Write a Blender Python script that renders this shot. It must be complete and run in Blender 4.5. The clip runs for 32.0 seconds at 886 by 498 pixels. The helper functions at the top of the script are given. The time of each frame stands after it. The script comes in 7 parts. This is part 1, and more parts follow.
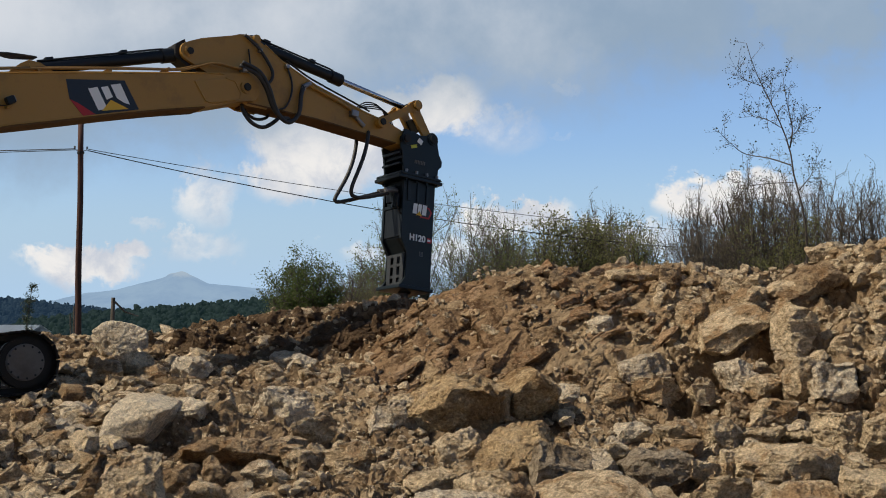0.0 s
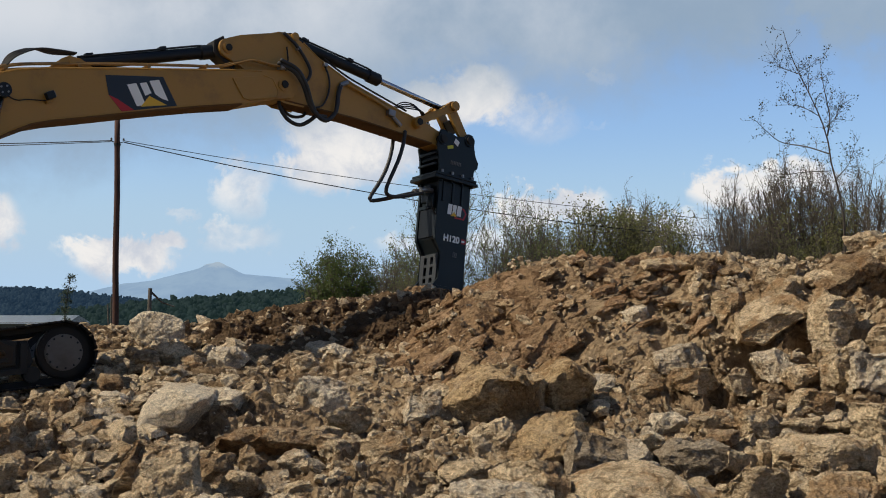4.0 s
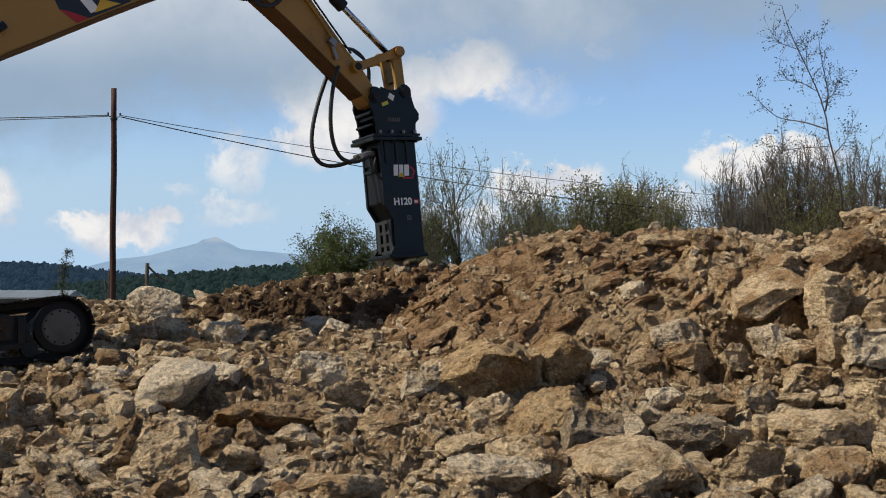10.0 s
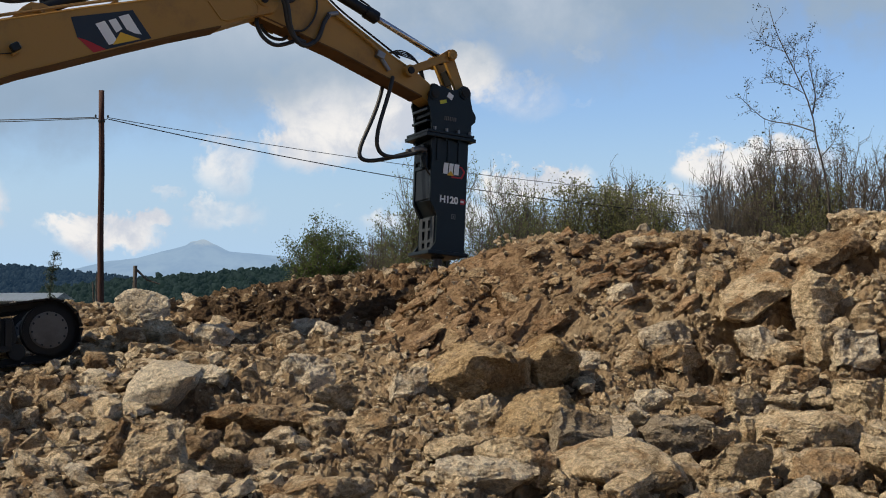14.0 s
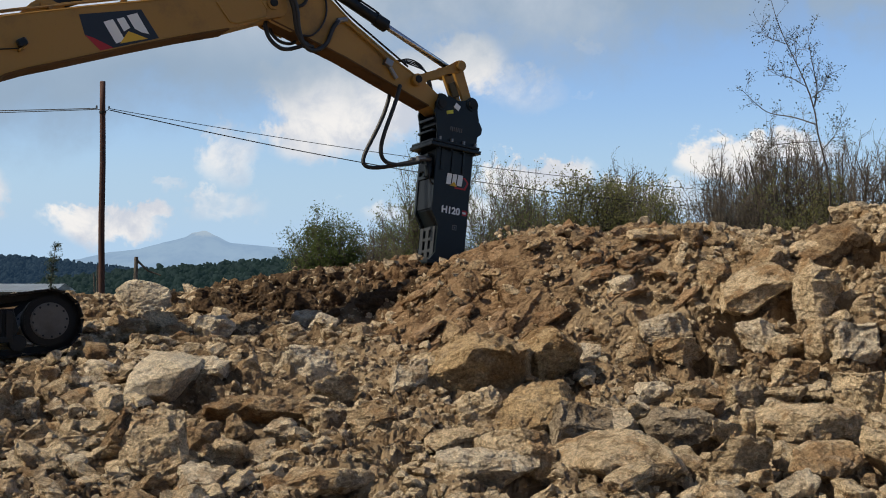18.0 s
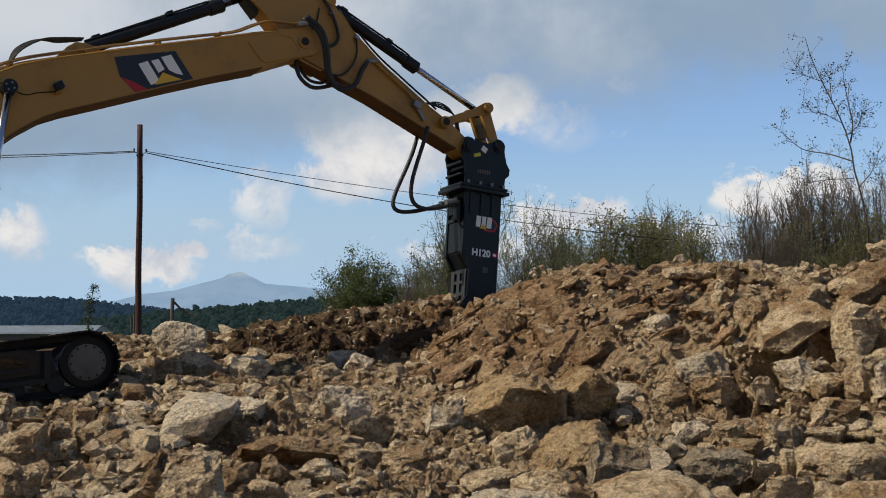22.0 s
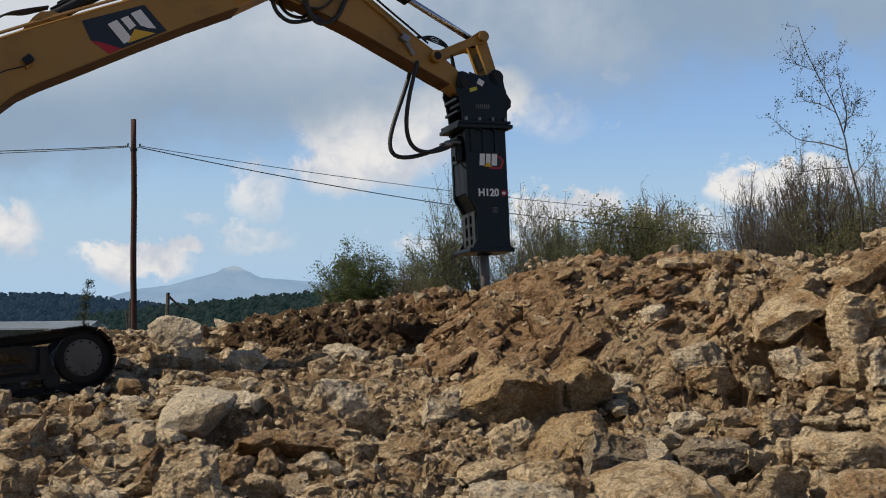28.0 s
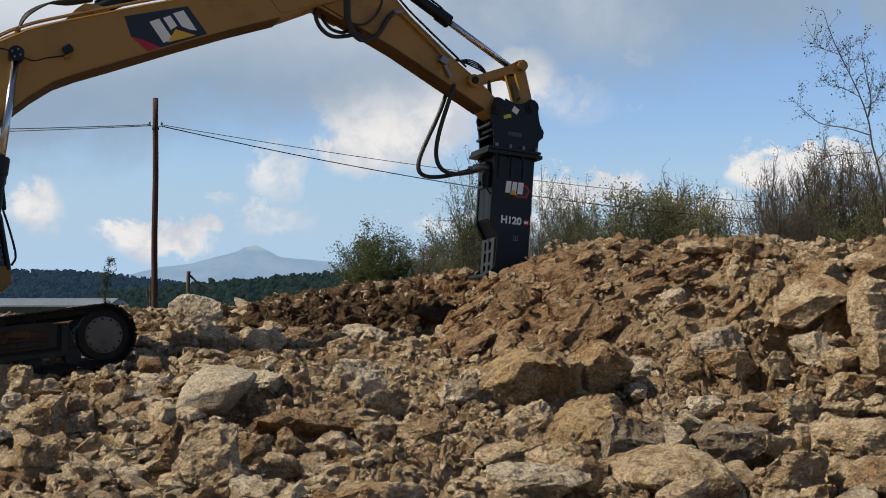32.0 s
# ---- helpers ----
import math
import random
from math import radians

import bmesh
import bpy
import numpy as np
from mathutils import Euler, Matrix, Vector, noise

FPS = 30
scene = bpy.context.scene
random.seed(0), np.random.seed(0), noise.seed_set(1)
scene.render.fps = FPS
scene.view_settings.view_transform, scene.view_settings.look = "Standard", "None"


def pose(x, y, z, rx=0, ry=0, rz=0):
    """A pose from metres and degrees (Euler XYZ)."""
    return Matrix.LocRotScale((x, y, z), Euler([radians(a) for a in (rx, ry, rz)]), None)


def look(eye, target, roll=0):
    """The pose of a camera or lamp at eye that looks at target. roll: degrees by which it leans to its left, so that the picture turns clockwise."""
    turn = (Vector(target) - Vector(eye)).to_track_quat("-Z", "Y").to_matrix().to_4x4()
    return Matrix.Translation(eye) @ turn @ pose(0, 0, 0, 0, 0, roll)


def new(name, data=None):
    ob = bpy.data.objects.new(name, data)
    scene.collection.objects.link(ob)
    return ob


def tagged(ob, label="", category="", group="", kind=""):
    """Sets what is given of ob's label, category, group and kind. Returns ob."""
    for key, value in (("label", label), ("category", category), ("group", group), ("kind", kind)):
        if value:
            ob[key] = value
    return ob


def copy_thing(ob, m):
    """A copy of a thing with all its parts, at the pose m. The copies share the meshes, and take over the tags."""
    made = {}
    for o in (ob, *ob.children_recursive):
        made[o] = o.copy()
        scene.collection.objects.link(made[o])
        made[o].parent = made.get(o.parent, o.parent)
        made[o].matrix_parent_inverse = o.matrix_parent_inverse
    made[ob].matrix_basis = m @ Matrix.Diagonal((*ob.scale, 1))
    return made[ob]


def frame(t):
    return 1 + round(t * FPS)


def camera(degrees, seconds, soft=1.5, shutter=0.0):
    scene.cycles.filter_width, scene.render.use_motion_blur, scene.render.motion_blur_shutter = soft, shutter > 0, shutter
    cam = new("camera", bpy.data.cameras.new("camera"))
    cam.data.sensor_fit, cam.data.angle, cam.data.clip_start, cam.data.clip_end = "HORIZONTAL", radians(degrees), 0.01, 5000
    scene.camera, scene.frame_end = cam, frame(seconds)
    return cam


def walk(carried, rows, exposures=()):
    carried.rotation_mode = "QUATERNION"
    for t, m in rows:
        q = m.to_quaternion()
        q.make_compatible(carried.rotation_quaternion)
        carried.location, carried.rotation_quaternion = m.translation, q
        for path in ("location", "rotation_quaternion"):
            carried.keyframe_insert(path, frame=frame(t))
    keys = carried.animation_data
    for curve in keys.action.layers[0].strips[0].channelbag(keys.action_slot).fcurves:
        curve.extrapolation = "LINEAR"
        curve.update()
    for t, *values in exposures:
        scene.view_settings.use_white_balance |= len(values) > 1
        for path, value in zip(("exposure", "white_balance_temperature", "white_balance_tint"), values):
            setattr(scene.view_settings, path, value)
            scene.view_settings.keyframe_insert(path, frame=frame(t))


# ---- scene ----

cam = camera(40.0, 32.0, 1.0, 0.5)
EYE = (0.0, 0.0, 1.6)
walk(cam, [
    (0.0, pose(*EYE, 93.162, 0.000, 0.000)),
    (0.5, pose(*EYE, 93.147, -0.073, 0.138)),
    (1.0, pose(*EYE, 93.076, -0.039, 0.277)),
    (1.5, pose(*EYE, 92.981, -0.106, 0.479)),
    (2.0, pose(*EYE, 92.890, -0.145, 0.689)),
    (2.5, pose(*EYE, 92.798, -0.131, 0.938)),
    (3.0, pose(*EYE, 92.737, -0.084, 1.141)),
    (3.5, pose(*EYE, 92.694, 0.065, 1.333)),
    (5.5, pose(*EYE, 92.719, -0.205, 2.538)),
    (6.0, pose(*EYE, 92.446, -0.039, 2.648)),
    (6.5, pose(*EYE, 92.185, 0.151, 2.603)),
    (7.0, pose(*EYE, 92.074, 0.140, 2.501)),
    (7.5, pose(*EYE, 91.959, 0.206, 2.303)),
    (8.0, pose(*EYE, 91.828, 0.210, 1.997)),
    (8.5, pose(*EYE, 91.719, 0.203, 1.764)),
    (9.0, pose(*EYE, 91.616, 0.155, 1.611)),
    (9.5, pose(*EYE, 91.561, 0.028, 1.550)),
    (10.0, pose(*EYE, 91.535, 0.004, 1.494)),
    (10.5, pose(*EYE, 91.517, 0.078, 1.466)),
    (11.0, pose(*EYE, 91.535, 0.157, 1.407)),
    (11.5, pose(*EYE, 91.485, 0.080, 1.322)),
    (12.0, pose(*EYE, 91.485, 0.084, 1.279)),
    (12.5, pose(*EYE, 91.533, 0.133, 1.213)),
    (13.0, pose(*EYE, 91.576, 0.127, 1.137)),
    (13.5, pose(*EYE, 91.576, 0.135, 1.057)),
    (14.0, pose(*EYE, 91.637, 0.078, 0.959)),
    (14.5, pose(*EYE, 91.702, 0.170, 0.825)),
    (16.5, pose(*EYE, 91.463, 0.259, 0.474)),
    (17.0, pose(*EYE, 91.464, 0.270, 0.588)),
    (17.5, pose(*EYE, 91.323, 0.022, 0.821)),
    (18.0, pose(*EYE, 91.258, -0.082, 0.998)),
    (18.5, pose(*EYE, 91.219, -0.062, 1.277)),
    (19.0, pose(*EYE, 91.397, 0.043, 1.410)),
    (19.5, pose(*EYE, 91.721, -0.007, 1.627)),
    (20.0, pose(*EYE, 92.007, 0.118, 1.930)),
    (20.5, pose(*EYE, 92.408, -0.004, 2.185)),
    (21.0, pose(*EYE, 92.666, 0.045, 2.356)),
    (21.5, pose(*EYE, 92.908, 0.168, 2.519)),
    (22.0, pose(*EYE, 93.130, 0.200, 2.634)),
    (22.5, pose(*EYE, 93.233, 0.383, 2.688)),
    (23.0, pose(*EYE, 93.342, 0.430, 2.562)),
    (23.5, pose(*EYE, 93.338, 0.511, 2.411)),
    (24.0, pose(*EYE, 93.311, 0.572, 2.297)),
    (24.5, pose(*EYE, 93.213, 0.629, 2.192)),
    (25.0, pose(*EYE, 93.140, 0.757, 2.147)),
    (25.5, pose(*EYE, 92.948, 0.736, 2.031)),
    (27.5, pose(*EYE, 93.076, 0.645, 2.132)),
    (28.0, pose(*EYE, 92.769, 0.681, 2.427)),
    (28.5, pose(*EYE, 92.396, 0.635, 2.601)),
    (29.0, pose(*EYE, 92.169, 0.666, 2.680)),
    (29.5, pose(*EYE, 91.947, 0.527, 2.792)),
    (30.0, pose(*EYE, 91.825, 0.543, 2.850)),
    (30.5, pose(*EYE, 91.795, 0.505, 2.964)),
    (31.0, pose(*EYE, 91.775, 0.411, 3.090)),
    (31.5, pose(*EYE, 91.846, 0.141, 3.214)),
    (32.0, pose(*EYE, 91.902, 0.059, 3.339)),
], exposures=[(0.0, -0.06), (3.5, -0.04), (7.0, -0.04), (10.0, 0.0), (19.0, 0.0), (21.0, -0.11), (23.0, -0.14), (25.5, -0.14), (28.0, -0.12), (30.0, -0.06), (32.0, -0.07)])

# ---- world and sun ----
def math_node(nt, op, a, b=None, c=None, clamp=False):
    n = nt.nodes.new("ShaderNodeMath")
    n.operation, n.use_clamp = op, clamp
    for i, v in enumerate((a, b, c)):
        if v is None:
            continue
        if isinstance(v, (int, float)):
            n.inputs[i].default_value = v
        else:
            nt.links.new(v, n.inputs[i])
    return n.outputs[0]


def smooth(nt, v, lo, hi):
    n = nt.nodes.new("ShaderNodeMapRange")
    n.interpolation_type = "SMOOTHSTEP"
    nt.links.new(v, n.inputs["Value"])
    n.inputs["From Min"].default_value, n.inputs["From Max"].default_value = lo, hi
    return n.outputs["Result"]


def noise_node(nt, vec, scale, detail=4.0, rough=0.55, distortion=0.0):
    n = nt.nodes.new("ShaderNodeTexNoise")
    n.inputs["Scale"].default_value, n.inputs["Detail"].default_value = scale, detail
    n.inputs["Roughness"].default_value, n.inputs["Distortion"].default_value = rough, distortion
    if vec is not None:
        nt.links.new(vec, n.inputs["Vector"])
    return n.outputs["Fac"]


def mix(nt, fac, a, b, kind="MIX"):
    n = nt.nodes.new("ShaderNodeMix")
    n.data_type, n.blend_type = "RGBA", kind
    ins = [s for s in n.inputs if s.enabled]
    for sock, v in zip(ins, (fac, a, b)):
        if isinstance(v, (int, float)):
            sock.default_value = v
        elif isinstance(v, tuple):
            sock.default_value = (*v, 1.0)
        else:
            nt.links.new(v, sock)
    return [s for s in n.outputs if s.enabled][0]


SUN_AZ, SUN_EL = 258.0, 47.0      # degrees clockwise from +y, and above the horizon
world = bpy.data.worlds.new("world")
scene.world = world
world.use_nodes = True
wt = world.node_tree
wt.nodes.clear()
sky = wt.nodes.new("ShaderNodeTexSky")
sky.sky_type, sky.sun_disc = "NISHITA", False
sky.sun_elevation, sky.sun_rotation = radians(SUN_EL), radians(SUN_AZ)
sky.air_density, sky.dust_density, sky.ozone_density = 1.0, 1.2, 1.6
tc = wt.nodes.new("ShaderNodeTexCoord")
sep = wt.nodes.new("ShaderNodeSeparateXYZ")
wt.links.new(tc.outputs["Generated"], sep.inputs[0])
ahead = math_node(wt, "MAXIMUM", sep.outputs["Y"], 0.08)
cu = math_node(wt, "DIVIDE", sep.outputs["X"], ahead)
cv = math_node(wt, "DIVIDE", sep.outputs["Z"], ahead)
n_big = noise_node(wt, tc.outputs["Generated"], 9.0, 6.0, 0.6)
n_mid = noise_node(wt, tc.outputs["Generated"], 26.0, 6.0, 0.62, 0.3)
n_fine = noise_node(wt, tc.outputs["Generated"], 70.0, 5.0, 0.6)
warp = math_node(wt, "ADD", math_node(wt, "MULTIPLY", math_node(wt, "SUBTRACT", n_mid, 0.5), 0.05),
                 math_node(wt, "MULTIPLY", math_node(wt, "SUBTRACT", n_fine, 0.5), 0.025))
wu = math_node(wt, "ADD", cu, warp)
wv = math_node(wt, "SUBTRACT", cv, warp)


def cloud(u, v, ru, rv, weight):
    """One heap of cumulus: a soft oval in the sky ahead, frayed by the noise."""
    a = math_node(wt, "DIVIDE", math_node(wt, "SUBTRACT", wu, u), ru)
    b = math_node(wt, "DIVIDE", math_node(wt, "SUBTRACT", wv, v), rv)
    d = math_node(wt, "SQRT", math_node(wt, "ADD", math_node(wt, "MULTIPLY", a, a), math_node(wt, "MULTIPLY", b, b)))
    return math_node(wt, "MULTIPLY", smooth(wt, d, 1.15, 0.35), weight)


heaps = None
for heap in ((-0.096, 0.146, 0.085, 0.055, 1.0), (-0.128, 0.116, 0.05, 0.03, 0.8), (-0.05, 0.165, 0.05, 0.03, 0.8),
             (-0.004, 0.172, 0.055, 0.035, 0.85), (0.05, 0.155, 0.05, 0.03, 0.45), (-0.192, 0.102, 0.036, 0.045, 0.55),
             (-0.200, 0.057, 0.055, 0.02, 0.47), (-0.293, 0.042, 0.055, 0.024, 0.95), (-0.262, 0.056, 0.024, 0.016, 0.9),
             (0.066, 0.084, 0.055, 0.018, 1.0), (0.045, 0.072, 0.04, 0.02, 0.7), (0.215, 0.092, 0.05, 0.024, 0.9),
             (0.27, 0.105, 0.05, 0.02, 0.7), (-0.245, 0.078, 0.022, 0.008, 0.45), (0.105, 0.186, 0.02, 0.009, 0.35),
             (0.06, 0.145, 0.014, 0.009, 0.4), (0.098, 0.148, 0.02, 0.007, 0.3), (-0.40, 0.07, 0.03, 0.03, 0.7),
             (0.14, 0.062, 0.08, 0.02, 0.6), (-0.02, 0.05, 0.09, 0.02, 0.5)):
    m = cloud(*heap)
    heaps = m if heaps is None else math_node(wt, "MAXIMUM", heaps, m)
heap_mask = smooth(wt, math_node(wt, "ADD", math_node(wt, "MULTIPLY", heaps, 0.95), math_node(wt, "ADD", math_node(wt, "MULTIPLY", math_node(wt, "SUBTRACT", n_mid, 0.5), 0.6), math_node(wt, "MULTIPLY", math_node(wt, "SUBTRACT", n_fine, 0.5), 0.25))), 0.18, 0.78)
# the grey sheet of cloud overhead
sheet_v = math_node(wt, "ADD", cv, math_node(wt, "ADD", math_node(wt, "MULTIPLY", math_node(wt, "SUBTRACT", n_big, 0.5), 0.09),
                                             math_node(wt, "ADD", math_node(wt, "MULTIPLY", math_node(wt, "MINIMUM", cu, 0.0), -0.20), math_node(wt, "MULTIPLY", math_node(wt, "MAXIMUM", cu, 0.0), -0.07))))
sheet_v = math_node(wt, "ADD", sheet_v, math_node(wt, "MULTIPLY", warp, 0.8))
sheet_mask = math_node(wt, "MULTIPLY", smooth(wt, sheet_v, 0.15, 0.225), 0.95)
sheet_open = smooth(wt, cu, 0.34, 0.22)
sheet_mask = math_node(wt, "MULTIPLY", sheet_mask, math_node(wt, "MAXIMUM", sheet_open, smooth(wt, n_big, 0.42, 0.6)))
cu_near = math_node(wt, "MINIMUM", math_node(wt, "MAXIMUM", cu, -0.45), 0.4)
sheet_tone = smooth(wt, math_node(wt, "ADD", math_node(wt, "MULTIPLY", n_big, 0.5), math_node(wt, "MULTIPLY", cu_near, -0.55)), 0.12, 0.50)
sheet_tone = math_node(wt, "MULTIPLY", sheet_tone, math_node(wt, "MULTIPLY", smooth(wt, cv, 0.6, 0.28), smooth(wt, cv, 0.165, 0.25)))
sheet_col = mix(wt, sheet_tone, mix(wt, n_big, (0.255, 0.355, 0.475), (0.365, 0.465, 0.585)), (0.70, 0.73, 0.77))
# unseen sky overhead and behind is darkened to cut the fill light
sheet_col = mix(wt, smooth(wt, cv, 0.35, 1.2), sheet_col, (0.075, 0.09, 0.115))
heap_col = mix(wt, smooth(wt, n_mid, 0.35, 0.65), (0.60, 0.64, 0.72), (0.90, 0.88, 0.86))
SKY_GAIN = 0.128
sky_col = mix(wt, 1.0, sky.outputs[0], (SKY_GAIN * 0.90, SKY_GAIN * 1.03, SKY_GAIN * 1.25), "MULTIPLY")
haze = mix(wt, smooth(wt, cv, 0.15, 0.01), sky_col, (0.45, 0.63, 0.83))
col = mix(wt, heap_mask, haze, heap_col)
col = mix(wt, sheet_mask, col, sheet_col)
back = wt.nodes.new("ShaderNodeBackground")
wt.links.new(col, back.inputs["Color"])
back.inputs["Strength"].default_value = 1.0
out = wt.nodes.new("ShaderNodeOutputWorld")
wt.links.new(back.outputs[0], out.inputs["Surface"])

sun = new("sun", bpy.data.lights.new("sun", "SUN"))
sun.data.energy, sun.data.angle, sun.data.color = 4.6, radians(0.7), (1.0, 0.885, 0.71)
az, el = radians(SUN_AZ), radians(SUN_EL)
sun.matrix_basis = look((60 * math.sin(az) * math.cos(el), 60 * math.cos(az) * math.cos(el), 60 * math.sin(el)), (0, 0, 0))

# ---- materials ----
def material(name, rough=0.6, metal=0.0):
    m = bpy.data.materials.new(name)
    m.use_nodes = True
    b = m.node_tree.nodes["Principled BSDF"]
    b.inputs["Roughness"].default_value, b.inputs["Metallic"].default_value = rough, metal
    return m, m.node_tree, b


def coords(nt, kind="Object"):
    return nt.nodes.new("ShaderNodeTexCoord").outputs[kind]


def bump(nt, b, height, strength, distance):
    n = nt.nodes.new("ShaderNodeBump")
    n.inputs["Strength"].default_value, n.inputs["Distance"].default_value = strength, distance
    nt.links.new(height, n.inputs["Height"])
    nt.links.new(n.outputs[0], b.inputs["Normal"])


def stone(name, pale, mid, dark, stain, per_island=False, damp=False):
    """Broken limestone: pale split faces, brown iron stains, grey weathered skin, fine grain and pits."""
    m, nt, b = material(name, 0.9)
    geo = nt.nodes.new("ShaderNodeNewGeometry")
    info = nt.nodes.new("ShaderNodeObjectInfo")
    rnd = geo.outputs["Random Per Island"] if per_island else info.outputs["Random"]
    pos = geo.outputs["Position"]
    big = noise_node(nt, pos, 1.9, 4.0, 0.6)
    tilt = nt.nodes.new("ShaderNodeMapping")
    tilt.inputs["Rotation"].default_value, tilt.inputs["Scale"].default_value = (0.3, 0.45, 0.0), (1.0, 1.0, 2.3)
    nt.links.new(pos, tilt.inputs["Vector"])
    med = noise_node(nt, tilt.outputs[0], 5.5, 8.0, 0.68, 0.9)
    fine = noise_node(nt, pos, 38.0, 6.0, 0.72)
    grain = noise_node(nt, pos, 120.0, 3.0, 0.7)
    pit = noise_node(nt, pos, 21.0, 7.0, 0.72, 0.8)
    c = mix(nt, smooth(nt, med, 0.38, 0.56), mid, pale)
    c = mix(nt, math_node(nt, "MULTIPLY", smooth(nt, med, 0.44, 0.34), 0.45), c, dark)
    c = mix(nt, math_node(nt, "MULTIPLY", smooth(nt, math_node(nt, "ADD", big, math_node(nt, "MULTIPLY", med, 0.6)), 0.80, 0.93), 0.7), c, stain)
    # grey weathered skin
    grey = math_node(nt, "MULTIPLY", smooth(nt, noise_node(nt, pos, 3.1, 5.0, 0.65, 0.5), 0.56, 0.66), 0.0 if damp else 0.32)
    c = mix(nt, grey, c, tuple(0.42 * (v + sum(pale) / 3) for v in pale))
    c = mix(nt, math_node(nt, "MULTIPLY", smooth(nt, rnd, 0.5, 1.0), 0.2), c, dark)
    c = mix(nt, math_node(nt, "MULTIPLY", smooth(nt, rnd, 0.28, 0.0), 0.5), c, pale)
    c = mix(nt, 0.6, c, mix(nt, smooth(nt, fine, 0.36, 0.64), (0.58, 0.55, 0.51), (1.38, 1.36, 1.32)), "MULTIPLY")
    c = mix(nt, 0.3, c, mix(nt, smooth(nt, grain, 0.36, 0.64), (0.6, 0.58, 0.55), (1.36, 1.35, 1.33)), "MULTIPLY")
    c = mix(nt, math_node(nt, "MULTIPLY", smooth(nt, pit, 0.58, 0.70), 0.4), c, tuple(0.6 * v for v in dark))
    c = mix(nt, math_node(nt, "MULTIPLY", smooth(nt, pit, 0.42, 0.32), 0.6), c, tuple(min(0.85, 1.22 * v) for v in pale))
    # thin dark cracks that wander over the faces
    wob = nt.nodes.new("ShaderNodeTexNoise")
    wob.inputs["Scale"].default_value, wob.inputs["Detail"].default_value = 7.0, 4.0
    nt.links.new(pos, wob.inputs["Vector"])
    bent = nt.nodes.new("ShaderNodeVectorMath")
    bent.operation = "MULTIPLY_ADD"
    nt.links.new(wob.outputs["Color"], bent.inputs[0])
    bent.inputs[1].default_value = (0.35, 0.35, 0.35)
    nt.links.new(pos, bent.inputs[2])
    edge = nt.nodes.new("ShaderNodeTexVoronoi")
    edge.feature = "DISTANCE_TO_EDGE"
    edge.inputs["Scale"].default_value = 4.5
    nt.links.new(bent.outputs[0], edge.inputs["Vector"])
    crack = math_node(nt, "MULTIPLY", smooth(nt, edge.outputs["Distance"], 0.035, 0.0), smooth(nt, big, 0.40, 0.58))
    c = mix(nt, math_node(nt, "MULTIPLY", crack, 0.35), c, tuple(0.35 * v for v in dark))
    nt.links.new(c, b.inputs["Base Color"])
    # split facets, pits and grain in fine relief
    vor = nt.nodes.new("ShaderNodeTexVoronoi")
    vor.inputs["Scale"].default_value = 13.0
    vor.inputs["Randomness"].default_value = 1.0
    nt.links.new(pos, vor.inputs["Vector"])
    h = math_node(nt, "ADD", math_node(nt, "MULTIPLY", vor.outputs["Distance"], 0.55), math_node(nt, "MULTIPLY", fine, 0.9))
    h = math_node(nt, "ADD", h, math_node(nt, "MULTIPLY", med, 0.8))
    h = math_node(nt, "SUBTRACT", h, math_node(nt, "MULTIPLY", smooth(nt, pit, 0.54, 0.70), 0.45))
    h = math_node(nt, "SUBTRACT", h, math_node(nt, "MULTIPLY", crack, 0.4))
    bump(nt, b, h, 1.0, 0.062)
    b.inputs["Specular IOR Level"].default_value = 0.2
    return m


ROCK = stone("limestone", (0.80, 0.65, 0.45), (0.48, 0.36, 0.225), (0.17, 0.117, 0.068), (0.37, 0.205, 0.085))
RUBBLE = stone("rubble_stone", (0.82, 0.675, 0.48), (0.48, 0.362, 0.226), (0.15, 0.103, 0.06), (0.33, 0.19, 0.08), True)
BROWN = stone("brown_limestone", (0.55, 0.41, 0.255), (0.32, 0.222, 0.135), (0.14, 0.086, 0.044), (0.26, 0.135, 0.055))
CUT = stone("cut_face_stone", (0.51, 0.35, 0.215), (0.28, 0.18, 0.103), (0.12, 0.071, 0.036), (0.24, 0.12, 0.048))
CLOD = stone("brown_soil", (0.165, 0.108, 0.062), (0.095, 0.06, 0.034), (0.055, 0.034, 0.019), (0.11, 0.064, 0.034), damp=True)
OCHRE = stone("ochre_limestone", (0.66, 0.495, 0.295), (0.4, 0.275, 0.15), (0.17, 0.105, 0.052), (0.3, 0.165, 0.065))
GREYROCK = stone("grey_limestone", (0.5, 0.42, 0.315), (0.34, 0.275, 0.2), (0.2, 0.155, 0.11), (0.31, 0.22, 0.13))
PALE = stone("pale_limestone", (0.84, 0.735, 0.575), (0.66, 0.545, 0.405), (0.34, 0.26, 0.17), (0.4, 0.27, 0.15))


